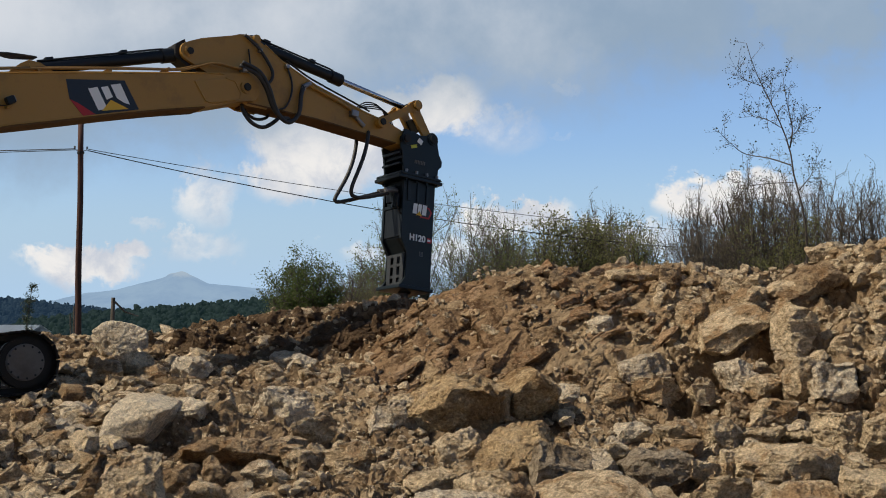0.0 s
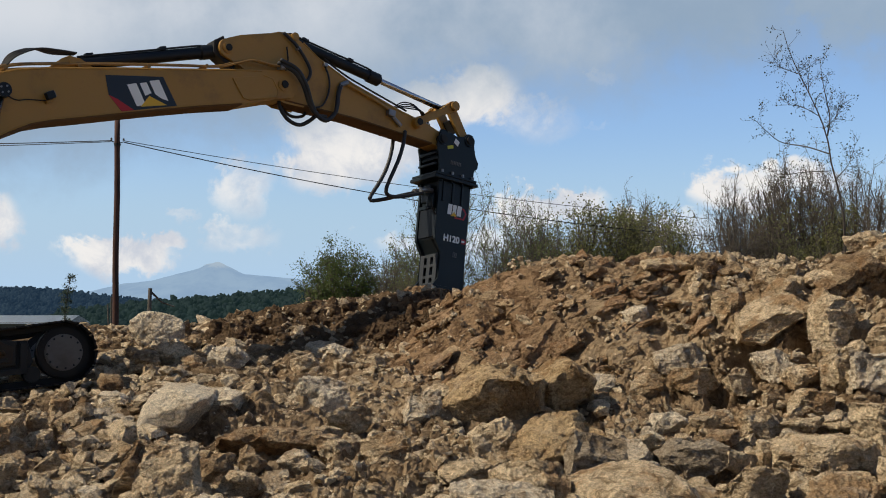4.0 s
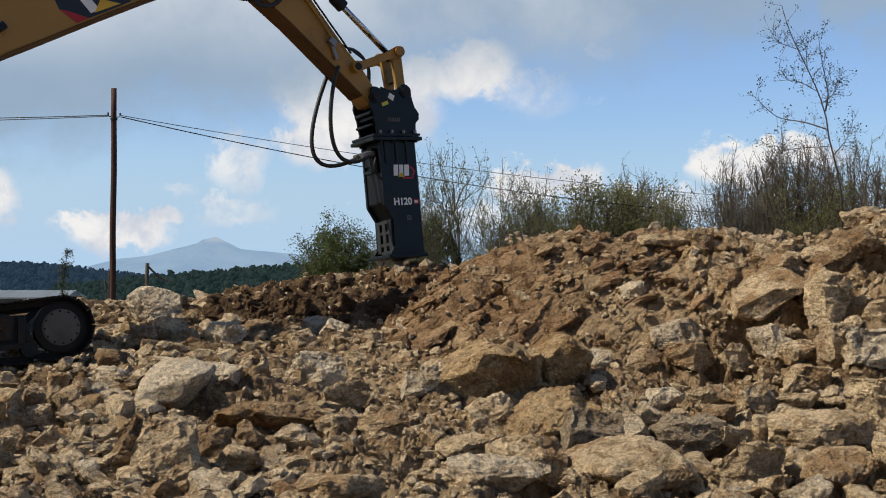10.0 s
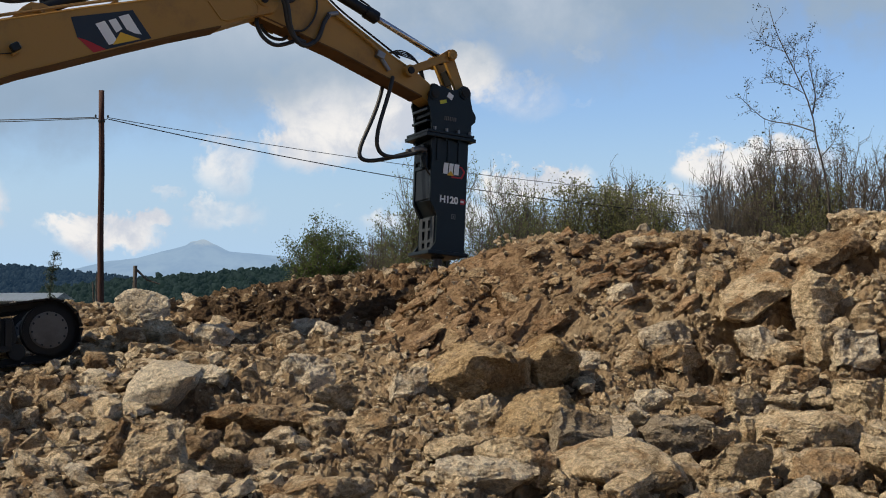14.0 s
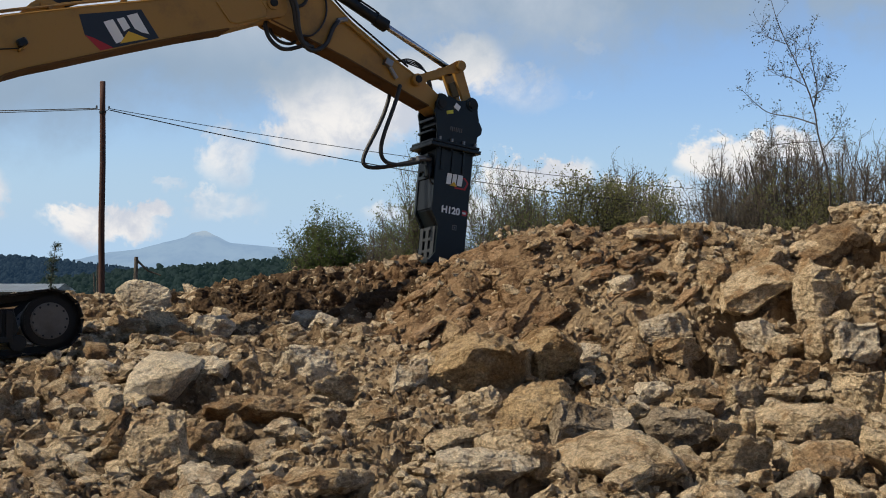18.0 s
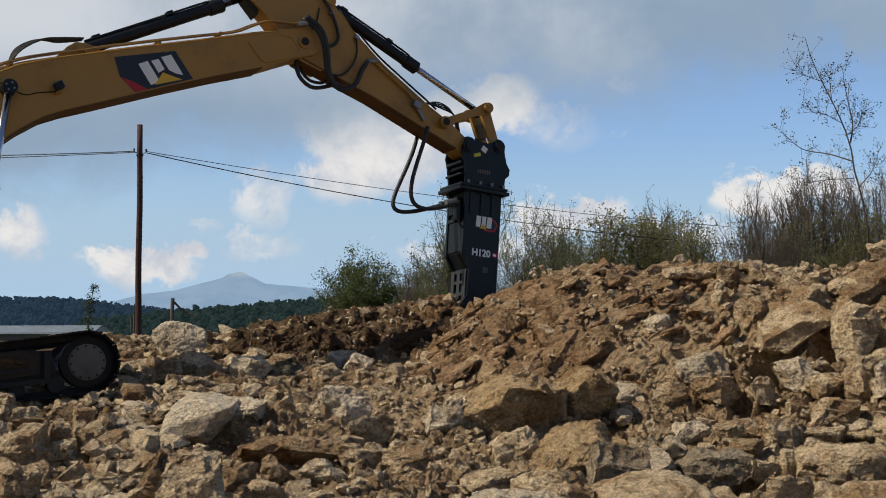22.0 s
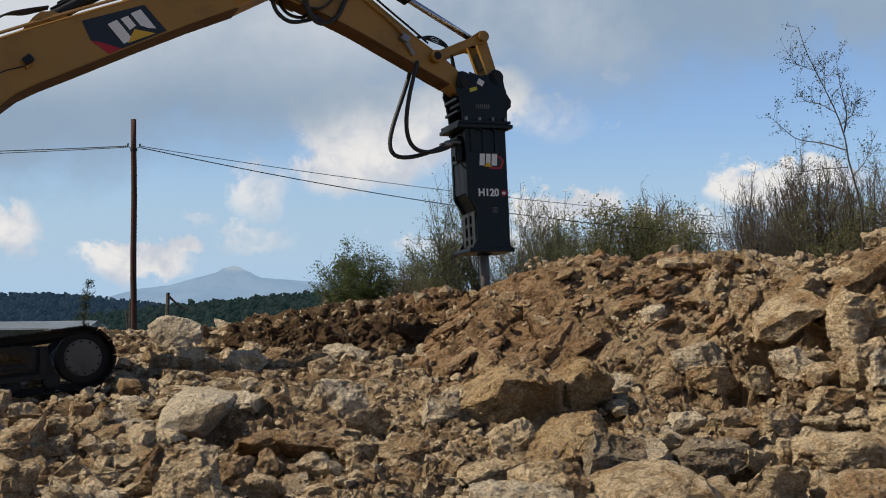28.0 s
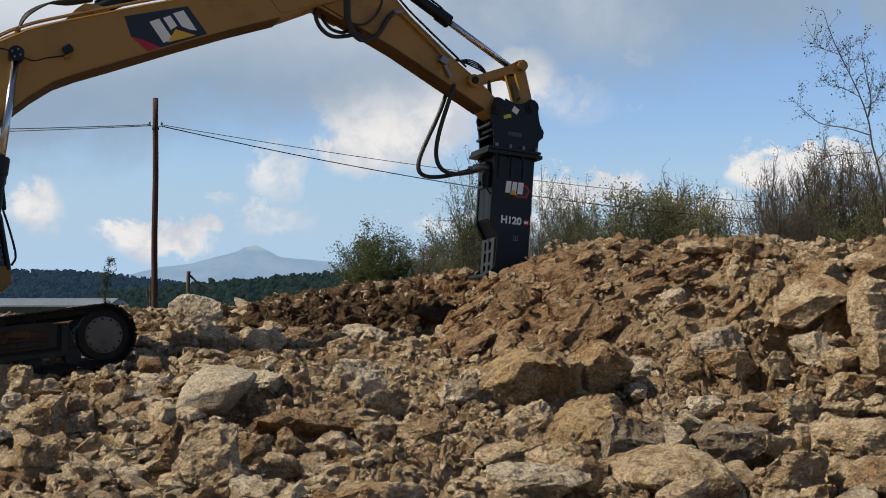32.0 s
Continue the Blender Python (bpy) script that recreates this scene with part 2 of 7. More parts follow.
def earth():
    m, nt, b = material("earth", 0.95)
    pos = nt.nodes.new("ShaderNodeNewGeometry").outputs["Position"]
    big = noise_node(nt, pos, 0.7, 4.0, 0.6)
    med = noise_node(nt, pos, 5.0, 8.0, 0.7, 0.6)
    fine = noise_node(nt, pos, 40.0, 8.0, 0.78)
    c = mix(nt, smooth(nt, med, 0.36, 0.60), (0.13, 0.083, 0.046), (0.42, 0.30, 0.18))
    c = mix(nt, math_node(nt, "MULTIPLY", smooth(nt, big, 0.46, 0.60), 0.6), c, (0.527, 0.401, 0.253))
    c = mix(nt, math_node(nt, "MULTIPLY", smooth(nt, fine, 0.54, 0.70), 0.55), c, (0.652, 0.527, 0.358))
    c = mix(nt, math_node(nt, "MULTIPLY", smooth(nt, fine, 0.44, 0.32), 0.5), c, (0.099, 0.0615, 0.0329))
    sepp = nt.nodes.new("ShaderNodeSeparateXYZ")
    nt.links.new(pos, sepp.inputs[0])
    # freshly dug damp soil round the trench, and the red-brown cut face beside it
    dug = math_node(nt, "MULTIPLY", smooth(nt, math_node(nt, "ADD", sepp.outputs["Y"], math_node(nt, "MULTIPLY", med, 2.0)), 18.2, 19.2), smooth(nt, math_node(nt, "ADD", sepp.outputs["X"], med), -4.6, -2.6))
    c = mix(nt, math_node(nt, "MULTIPLY", dug, 0.92), c, mix(nt, smooth(nt, med, 0.35, 0.65), (0.07, 0.043, 0.024), (0.2, 0.13, 0.074)))
    # damp brown soil between the stones by the machine
    damp = math_node(nt, "MULTIPLY", smooth(nt, math_node(nt, "ADD", sepp.outputs["X"], math_node(nt, "MULTIPLY", med, 2.4)), 0.4, -2.4), smooth(nt, big, 0.38, 0.54))
    c = mix(nt, math_node(nt, "MULTIPLY", damp, 0.7), c, mix(nt, smooth(nt, fine, 0.4, 0.62), (0.065, 0.040, 0.022), (0.19, 0.125, 0.072)))
    cut = math_node(nt, "MULTIPLY", smooth(nt, math_node(nt, "ADD", sepp.outputs["X"], math_node(nt, "MULTIPLY", big, 2.0)), 2.6, 1.2), math_node(nt, "MULTIPLY", smooth(nt, sepp.outputs["X"], -1.8, -1.0), smooth(nt, sepp.outputs["Y"], 14.6, 15.4)))
    face = mix(nt, smooth(nt, med, 0.42, 0.56), (0.125, 0.068, 0.033), (0.33, 0.21, 0.115))
    face = mix(nt, math_node(nt, "MULTIPLY", smooth(nt, fine, 0.52, 0.62), 0.65), face, (0.50, 0.345, 0.21))
    c = mix(nt, math_node(nt, "MULTIPLY", cut, 0.85), c, face)
    far = smooth(nt, sepp.outputs["Y"], 26.0, 34.0)
    grass = mix(nt, smooth(nt, noise_node(nt, pos, 0.15, 4.0), 0.4, 0.6), (0.06, 0.085, 0.03), (0.10, 0.11, 0.05))
    c = mix(nt, far, c, grass)
    nt.links.new(c, b.inputs["Base Color"])
    vor = nt.nodes.new("ShaderNodeTexVoronoi")
    vor.inputs["Scale"].default_value = 24.0
    nt.links.new(pos, vor.inputs["Vector"])
    h = math_node(nt, "ADD", med, math_node(nt, "MULTIPLY", fine, 0.6))
    h = math_node(nt, "SUBTRACT", h, math_node(nt, "MULTIPLY", vor.outputs["Distance"], 0.35))
    bump(nt, b, h, 1.0, 0.07)
    b.inputs["Specular IOR Level"].default_value = 0.15
    return m


EARTH = earth()


def paint(name, colour, rough=0.45, metal=0.0, wear=(0.10, 0.075, 0.05), amount=0.5, spec=0.5):
    """Painted or bare steel with dust, scratches and grime."""
    m, nt, b = material(name, rough, metal)
    pos = coords(nt)
    big = noise_node(nt, pos, 1.7, 5.0, 0.65)
    fine = noise_node(nt, pos, 23.0, 5.0, 0.7)
    c = mix(nt, math_node(nt, "MULTIPLY", smooth(nt, big, 0.50, 0.72), amount), colour, wear)
    c = mix(nt, math_node(nt, "MULTIPLY", smooth(nt, fine, 0.58, 0.75), amount * 0.6), c, wear)
    nt.links.new(c, b.inputs["Base Color"])
    r = math_node(nt, "ADD", math_node(nt, "MULTIPLY", big, 0.3), rough - 0.12)
    nt.links.new(r, b.inputs["Roughness"])
    bump(nt, b, fine, 0.12, 0.004)
    b.inputs["Specular IOR Level"].default_value = spec
    return m


YELLOW = paint("yellow_paint", (0.365, 0.196, 0.034), 0.48, wear=(0.17, 0.095, 0.034), amount=0.55)
# dark brown that carries the shade under boom and stick, flecked with grime
UNDER_SHADE = paint("under_shade", (0.12, 0.064, 0.027), 0.8, wear=(0.035, 0.024, 0.015), amount=0.7, spec=0.2)
OILED = paint("oily_yellow", (0.24, 0.13, 0.03), 0.55, wear=(0.09, 0.055, 0.025), amount=0.7)
BLACK = paint("black_paint", (0.006, 0.009, 0.013), 0.42, wear=(0.02, 0.02, 0.02), amount=0.35, spec=0.3)
HAMMER = paint("hammer_paint", (0.006, 0.012, 0.016), 0.36, wear=(0.02, 0.022, 0.024), amount=0.4, spec=0.3)
STEEL = paint("worn_steel", (0.26, 0.26, 0.27), 0.42, 0.7, wear=(0.13, 0.11, 0.09), amount=0.6)
TOOLSTEEL = paint("dusty_tool_steel", (0.21, 0.20, 0.19), 0.6, 0.3, wear=(0.16, 0.13, 0.10), amount=0.6)
WORN = paint("worn_plate", (0.028, 0.033, 0.038), 0.5, 0.1, wear=(0.05, 0.05, 0.05), amount=0.5)


def chrome():
    """Hard-chromed rod: a smooth mirror with faint oily streaks."""
    m, nt, b = material("chrome_rod", 0.22)
    b.inputs["Base Color"].default_value = (0.5, 0.5, 0.54, 1)
    b.inputs["Metallic"].default_value = 1.0
    pos = nt.nodes.new("ShaderNodeNewGeometry").outputs["Position"]
    streak = noise_node(nt, pos, 14.0, 4.0, 0.6)
    nt.links.new(math_node(nt, "ADD", math_node(nt, "MULTIPLY", streak, 0.16), 0.14), b.inputs["Roughness"])
    return m


CHROME = chrome()
TRACKS = paint("track_steel", (0.009, 0.008, 0.008), 0.7, 0.2, wear=(0.032, 0.025, 0.018), amount=0.6)
GREASE = paint("dark_steel", (0.015, 0.014, 0.013), 0.6, 0.3, wear=(0.045, 0.034, 0.024), amount=0.5)
RUST = paint("rusty_steel", (0.040, 0.028, 0.019), 0.85, 0.1, wear=(0.03, 0.024, 0.02), amount=0.8)
RUBBER = paint("black_rubber", (0.018, 0.019, 0.021), 0.55, wear=(0.05, 0.045, 0.04), amount=0.4)
GREYCAP = paint("grey_casting", (0.125, 0.118, 0.11), 0.65, 0.1, wear=(0.055, 0.045, 0.035), amount=0.6)
WHITE = paint("white_decal", (0.82, 0.82, 0.80), 0.5, wear=(0.5, 0.48, 0.44), amount=0.2)
RED = paint("red_decal", (0.42, 0.015, 0.02), 0.5, wear=(0.25, 0.03, 0.03), amount=0.3)
TRI = paint("yellow_decal", (0.72, 0.43, 0.03), 0.5, wear=(0.5, 0.3, 0.05), amount=0.3)
TAGY = paint("tag_yellow", (0.62, 0.60, 0.05), 0.5, wear=(0.3, 0.3, 0.05), amount=0.3)
DECAL = paint("dark_decal", (0.010, 0.014, 0.022), 0.4, wear=(0.03, 0.03, 0.03), amount=0.2)


def glass():
    m, nt, b = material("tinted_glass", 0.05)
    b.inputs["Base Color"].default_value = (0.05, 0.06, 0.07, 1)
    b.inputs["Transmission Weight"].default_value = 0.7
    b.inputs["IOR"].default_value = 1.45
    return m


GLASS = glass()


def wood(name, a, c2, scale):
    m, nt, b = material(name, 0.85)
    pos = coords(nt)
    mp = nt.nodes.new("ShaderNodeMapping")
    mp.inputs["Scale"].default_value = (scale, scale, scale * 0.06)
    nt.links.new(pos, mp.inputs["Vector"])
    n1 = noise_node(nt, mp.outputs[0], 6.0, 6.0, 0.7)
    n2 = noise_node(nt, pos, 1.1, 3.0)
    c = mix(nt, smooth(nt, n1, 0.35, 0.65), a, c2)
    c = mix(nt, math_node(nt, "MULTIPLY", smooth(nt, n2, 0.5, 0.7), 0.5), c, a)
    nt.links.new(c, b.inputs["Base Color"])
    bump(nt, b, n1, 0.5, 0.01)
    return m


POLE = wood("creosoted_wood", (0.035, 0.015, 0.012), (0.105, 0.043, 0.032), 3.0)
BARK = wood("grey_bark", (0.05, 0.041, 0.035), (0.125, 0.105, 0.09), 4.0)
POST = wood("weathered_post", (0.07, 0.06, 0.05), (0.16, 0.14, 0.12), 4.0)


def foliage(name, a, c2, trans=0.3):
    m, nt, b = material(name, 0.65)
    geo = nt.nodes.new("ShaderNodeNewGeometry")
    n = noise_node(nt, geo.outputs["Position"], 1.3, 3.0)
    f = math_node(nt, "ADD", math_node(nt, "MULTIPLY", geo.outputs["Random Per Island"], 0.6), math_node(nt, "MULTIPLY", n, 0.5))
    c = mix(nt, f, a, c2)
    nt.links.new(c, b.inputs["Base Color"])
    tr = nt.nodes.new("ShaderNodeBsdfTranslucent")
    nt.links.new(c, tr.inputs["Color"])
    ms = nt.nodes.new("ShaderNodeMixShader")
    ms.inputs[0].default_value = trans
    o = nt.nodes["Material Output"]
    nt.links.new(b.outputs[0], ms.inputs[1])
    nt.links.new(tr.outputs[0], ms.inputs[2])
    nt.links.new(ms.outputs[0], o.inputs["Surface"])
    return m


LEAF = foliage("leaf_green", (0.055, 0.085, 0.028), (0.16, 0.20, 0.065), 0.5)
OLIVE = foliage("leaf_olive", (0.12, 0.128, 0.05), (0.30, 0.30, 0.125), 0.6)
FRESH = foliage("leaf_fresh", (0.095, 0.125, 0.045), (0.23, 0.27, 0.10), 0.55)
DRYLEAF = foliage("leaf_dry", (0.115, 0.10, 0.06), (0.24, 0.205, 0.12), 0.5)
DARKLEAF = foliage("leaf_dark", (0.035, 0.055, 0.04), (0.085, 0.115, 0.075), 0.4)
TWIG = wood("twig_bark", (0.075, 0.062, 0.052), (0.16, 0.133, 0.112), 5.0)


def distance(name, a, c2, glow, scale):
    """Far land: the haze of kilometres of air is put into its glowing colour."""
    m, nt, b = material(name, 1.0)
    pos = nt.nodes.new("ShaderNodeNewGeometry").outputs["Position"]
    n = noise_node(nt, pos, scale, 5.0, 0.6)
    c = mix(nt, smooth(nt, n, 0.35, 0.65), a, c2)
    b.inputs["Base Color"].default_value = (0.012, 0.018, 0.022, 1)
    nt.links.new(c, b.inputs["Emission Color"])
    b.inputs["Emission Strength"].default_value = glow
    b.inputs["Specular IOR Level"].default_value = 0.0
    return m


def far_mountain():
    # self-lit pale blue holds the haze before the mountain; its bare summit is paler
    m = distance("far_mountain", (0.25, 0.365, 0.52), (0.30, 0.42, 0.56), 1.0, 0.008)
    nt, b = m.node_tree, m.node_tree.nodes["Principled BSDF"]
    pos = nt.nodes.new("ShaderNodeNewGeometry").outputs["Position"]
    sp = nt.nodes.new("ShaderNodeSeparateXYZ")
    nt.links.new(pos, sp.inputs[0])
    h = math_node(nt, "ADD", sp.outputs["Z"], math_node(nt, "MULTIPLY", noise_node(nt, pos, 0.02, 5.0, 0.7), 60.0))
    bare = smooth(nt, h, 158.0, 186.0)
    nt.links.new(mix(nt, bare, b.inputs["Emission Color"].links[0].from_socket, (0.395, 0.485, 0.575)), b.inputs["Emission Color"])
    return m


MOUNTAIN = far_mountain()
# both woods glow, with the air's haze mixed into their colours
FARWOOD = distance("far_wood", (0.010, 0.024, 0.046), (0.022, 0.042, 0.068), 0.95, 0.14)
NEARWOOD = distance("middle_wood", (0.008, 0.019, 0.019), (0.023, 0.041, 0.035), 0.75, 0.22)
ROOF = paint("pale_sheet_roof", (0.36, 0.43, 0.52), 0.5, wear=(0.25, 0.3, 0.36), amount=0.4)

# ---- the ground ----
def lattice(ix, iy, seed):
    h = (ix * 374761393 + iy * 668265263 + seed * 144269504) & 0xFFFFFFFF
    h = ((h ^ (h >> 13)) * 1274126177) & 0xFFFFFFFF
    return ((h ^ (h >> 16)) & 0xFFFF) / 65535.0


def value_noise(x, y, seed):
    ix, iy = np.floor(x).astype(np.int64), np.floor(y).astype(np.int64)
    fx, fy = x - ix, y - iy
    fx, fy = fx * fx * (3 - 2 * fx), fy * fy * (3 - 2 * fy)
    a, b = lattice(ix, iy, seed), lattice(ix + 1, iy, seed)
    c, d = lattice(ix, iy + 1, seed), lattice(ix + 1, iy + 1, seed)
    return (a + (b - a) * fx) * (1 - fy) + (c + (d - c) * fx) * fy - 0.5


def step(v, lo, hi):
    k = np.clip((v - lo) / (hi - lo), 0, 1)
    return k * k * (3 - 2 * k)


def cells(x, y, seed):
    """Broken ground: each cell a lump of its own height with creases between, 0 to 1."""
    ix, iy = np.floor(x).astype(np.int64), np.floor(y).astype(np.int64)
    best, tall = np.full(np.shape(x), 9.0), np.zeros(np.shape(x))
    for dx in (-1, 0, 1):
        for dy in (-1, 0, 1):
            jx, jy = ix + dx, iy + dy
            cx, cy = jx + lattice(jx, jy, seed), jy + lattice(jx, jy, seed + 1)
            tilt = (lattice(jx, jy, seed + 3) - 0.5) * (x - cx) + (lattice(jx, jy, seed + 4) - 0.5) * (y - cy)
            d = (x - cx) ** 2 + (y - cy) ** 2
            h = lattice(jx, jy, seed + 2) * (1 - 0.5 * np.sqrt(d)) + 0.9 * tilt
            tall = np.where(d < best, h, tall)
            best = np.minimum(best, d)
    return tall


def crevices(x, y, seed):
    """Cracks between the lumps of broken ground: 1 in a crack, 0 away from it."""
    ix, iy = np.floor(x).astype(np.int64), np.floor(y).astype(np.int64)
    first, second = np.full(np.shape(x), 9.0), np.full(np.shape(x), 9.0)
    for dx in (-1, 0, 1):
        for dy in (-1, 0, 1):
            jx, jy = ix + dx, iy + dy
            d = np.hypot(x - jx - lattice(jx, jy, seed), y - jy - lattice(jx, jy, seed + 1))
            second = np.minimum(second, np.maximum(d, first))
            first = np.minimum(first, d)
    return step(second - first, 0.22, 0.0)


# hollows between the large blocks: x, y, radius, depth
HOLLOWS = [(3.14, 14.28, 0.24, 0.4), (0.69, 10.64, 0.2, 0.35), (2.02, 10.81, 0.17, 0.35), (2.86, 10.58, 0.17, 0.35), (-1.47, 11.41, 0.16, 0.3), (-3.71, 10.64, 0.2, 0.35), (3.69, 13.78, 0.15, 0.3),
           (-0.03, 12.71, 0.14, 0.3), (-1.32, 17.23, 0.18, 0.3), (2.24, 14.83, 0.14, 0.25), (-2.73, 13.28, 0.12, 0.2), (-4.74, 11.27, 0.2, 0.3), (-2.78, 10.25, 0.12, 0.25), (0.28, 12.41, 0.12, 0.25)]


def hollow(x, y):
    return sum(1.2 * d * np.exp(-(((x - hx) ** 2 + (y - hy) ** 2) / (r * r)) ** 2) for hx, hy, r, d in HOLLOWS)


def ground_height(x, y, rough=1.0):
    """Height of the quarry floor, the spoil bank behind it, the rock heap on the right and the land beyond."""
    x, y = np.asarray(x, float), np.asarray(y, float)
    left = np.interp(x, [-9, -5.5, -4.3, -3.4, -2.2, -1.0], [-0.52, -0.42, -0.30, -0.10, 0.10, 0.22])
    z = np.interp(y, [-60, 0, 7, 10, 15, 17.3, 18.0, 19.0, 20.2, 22.5, 25, 32, 50, 90, 250, 900],
                  [-0.3, -0.3, -0.35, 0.02, 0.66, 0.90, 1.06, 1.50, 1.58, 1.56, 1.2, 0.7, -0.2, -1.4, -6.0, -14.0])
    z = z + left * step(y, 17.0, 19.2) * step(y, 27, 23)
    z = z - 0.16 * step(x, -4.4, -5.6) * step(y, 20.5, 17.5) * step(y, 11.5, 13.5)
    crest = np.interp(x, [-1.2, -0.35, 0.13, 0.9, 1.3, 2.1, 3.1, 3.75, 4.3, 5.0, 5.5, 6.0, 9.0],
                      [1.58, 1.70, 1.88, 2.15, 2.23, 2.22, 2.24, 2.12, 2.06, 2.15, 2.40, 2.46, 2.6])
    top = np.interp(x, [0, 3, 5, 9], [16.9, 16.6, 15.4, 15.0])
    foot = np.interp(x, [-1, 1, 3, 5, 9], [15.2, 14.6, 13.2, 11.6, 11.2])
    front = np.clip((y - foot) / (top - foot), 0, 1)
    front = front * front * (3 - 2 * front) * 0.55 + front * 0.45
    heap = front * step(x, -1.35, -0.25) * step(y, 20.2, 17.7)
    far_right = step(y, 17.5, 22) * step(x, 1.0, 3.0)
    z = z + (crest - z) * heap * (1 - 0.35 * far_right)
    near = step(y, 26, 22.8) * step(np.abs(x), 11.5, 8.8) * step(y, 6.6, 8.6) * rough
    lump = 0.16 * value_noise(x * 0.9, y * 0.9, 1) + 0.10 * value_noise(x * 2.1 + 7, y * 2.1, 2)
    lump = lump + 0.075 * value_noise(x * 4.7, y * 4.7 + 3, 3) + 0.04 * value_noise(x * 10.3, y * 10.3, 4)
    wx, wy = x + 0.25 * value_noise(x * 2.3, y * 2.3, 14), y + 0.25 * value_noise(x * 2.3 + 5, y * 2.3, 15)
    face = heap * (1 - 0.75 * step(x, 2.4, 4.0)) * step(y, 18.5, 17.2)
    ledge = cells(wx * 1.1 + wy * 0.8, wy * 3.8 - wx * 1.6, 91) - 0.4
    rubble = (0.15 - 0.10 * face) * (cells(wx * 1.5 + wy * 0.5, wy * 2.4 - wx * 0.3, 51) - 0.4) + (0.09 - 0.06 * face) * (cells(wx * 3.6 + wy, wy * 5.4 - wx, 61) - 0.4) + 0.04 * (cells(wx * 10, wy * 10, 71) - 0.4) + face * (0.07 * ledge + sum(h * (0.5 - 2.2 * np.abs(value_noise(wx * f + wy * f * 0.5, wy * f * 1.9 - wx * f * 0.5, 95 + k))) for k, (f, h) in enumerate(((1.6, 0.12), (3.7, 0.08), (8.3, 0.05), (17.0, 0.028)))))
    return z + near * (lump + 0.03 * value_noise(x * 21, y * 21, 5) + rubble - hollow(x, y) - (1 - 0.8 * face) * (1 - 0.75 * step(y, 12.4, 14.0) * step(x, 2.2, 1.0)) * (0.09 * crevices(wx * 1.9, wy * 2.4, 41) + 0.05 * crevices(wx * 4.3 + 9, wy * 5.0, 45))) + (1 - near) * 0.6 * value_noise(x * 0.03, y * 0.03, 8) * step(y, 30, 120)


def axis(inner_lo, inner_hi, pitch, outer_lo, outer_hi, growth):
    mid = list(np.arange(inner_lo, inner_hi + 1e-6, pitch))
    lo, hi, s = [inner_lo], [inner_hi], pitch
    while hi[-1] < outer_hi or lo[-1] > outer_lo:
        s *= growth
        if hi[-1] < outer_hi:
            hi.append(hi[-1] + s)
        if lo[-1] > outer_lo:
            lo.append(lo[-1] - s)
    return np.array(lo[:0:-1] + mid + hi[1:])


def mesh_from(name, verts, faces, mat, smooth_faces=True):
    me = bpy.data.meshes.new(name)
    verts = np.asarray(verts, np.float32)
    me.vertices.add(len(verts))
    me.vertices.foreach_set("co", verts.ravel())
    faces = np.asarray(faces, np.int32)
    k = faces.shape[1]
    me.loops.add(faces.size)
    me.loops.foreach_set("vertex_index", faces.ravel())
    me.polygons.add(len(faces))
    me.polygons.foreach_set("loop_start", np.arange(0, faces.size, k, dtype=np.int32))
    me.polygons.foreach_set("use_smooth", np.full(len(faces), smooth_faces))
    me.update(calc_edges=True)
    me.materials.append(mat)
    return me


def build_ground():
    # fine where the cut face is, coarser round it and far off
    xs = np.concatenate([axis(-6.9, -1.62, 0.048, -4500, -1.62, 1.12), np.arange(-1.6, 3.2, 0.028), axis(3.22, 6.9, 0.048, 3.22, 4500, 1.12)])
    ys = np.concatenate([axis(9.0, 14.3, 0.045, -4500, 14.3, 1.12), np.arange(14.33, 17.3, 0.026), axis(17.33, 20.2, 0.055, 17.33, 4800, 1.12)])
    gx, gy = np.meshgrid(xs, ys)
    base = ground_height(gx, gy, 0.0)
    relief = ground_height(gx, gy) - base
    # the cut face breaks along beds that climb to the right
    cut = step(gx, -1.5, -0.7) * step(gx, 3.2, 1.6) * step(gy, 14.3, 15.0) * step(gy, 17.5, 16.9)
    p = np.stack([gx, gy, base], -1).reshape(-1, 3)
    wob = (noise3(p * 1.7, 301) * 0.30 + noise3(p * 4.5, 302) * 0.10).reshape(gx.shape)
    across, along = 0.80 * base - 0.60 * gx + wob, 0.60 * base + 0.80 * gx
    bed = np.floor(across / 0.21).astype(np.int64)
    joint = np.floor(along / 0.62 + lattice(bed, bed * 0, 303) + 0.8 * wob).astype(np.int64)
    tilt = (lattice(bed, joint, 305) - 0.5) * (along / 0.62 - joint - 0.5) + (lattice(bed, joint, 306) - 0.3) * (across / 0.21 - bed - 0.5)
    slabs = 0.15 * (lattice(bed, joint, 304) - 0.5) + 0.16 * tilt
    relief = relief * (1 - 0.75 * cut) + cut * (slabs + (0.05 * noise3(p * 4.0, 307) + 0.028 * noise3(p * 12.0, 308) + 0.016 * noise3(p * 29.0, 309)).reshape(gx.shape))
    sy, sx = np.gradient(base, ys, xs)
    k = 1.0 / np.sqrt(1 + sx * sx + sy * sy)
    verts = np.stack([gx - sx * k * relief, gy - sy * k * relief, base + k * relief], -1).reshape(-1, 3)
    nx, ny = len(xs), len(ys)
    i = np.arange(nx * ny).reshape(ny, nx)
    faces = np.stack([i[:-1, :-1], i[:-1, 1:], i[1:, 1:], i[1:, :-1]], -1).reshape(-1, 4)
    ob = new("ground", mesh_from("ground", verts, faces, EARTH, False))
    tagged(ob, "brown stony earth of a quarry floor and spoil bank", "ground", kind="structure")


def ground_z(x, y):
    return float(ground_height(np.array(x), np.array(y)))


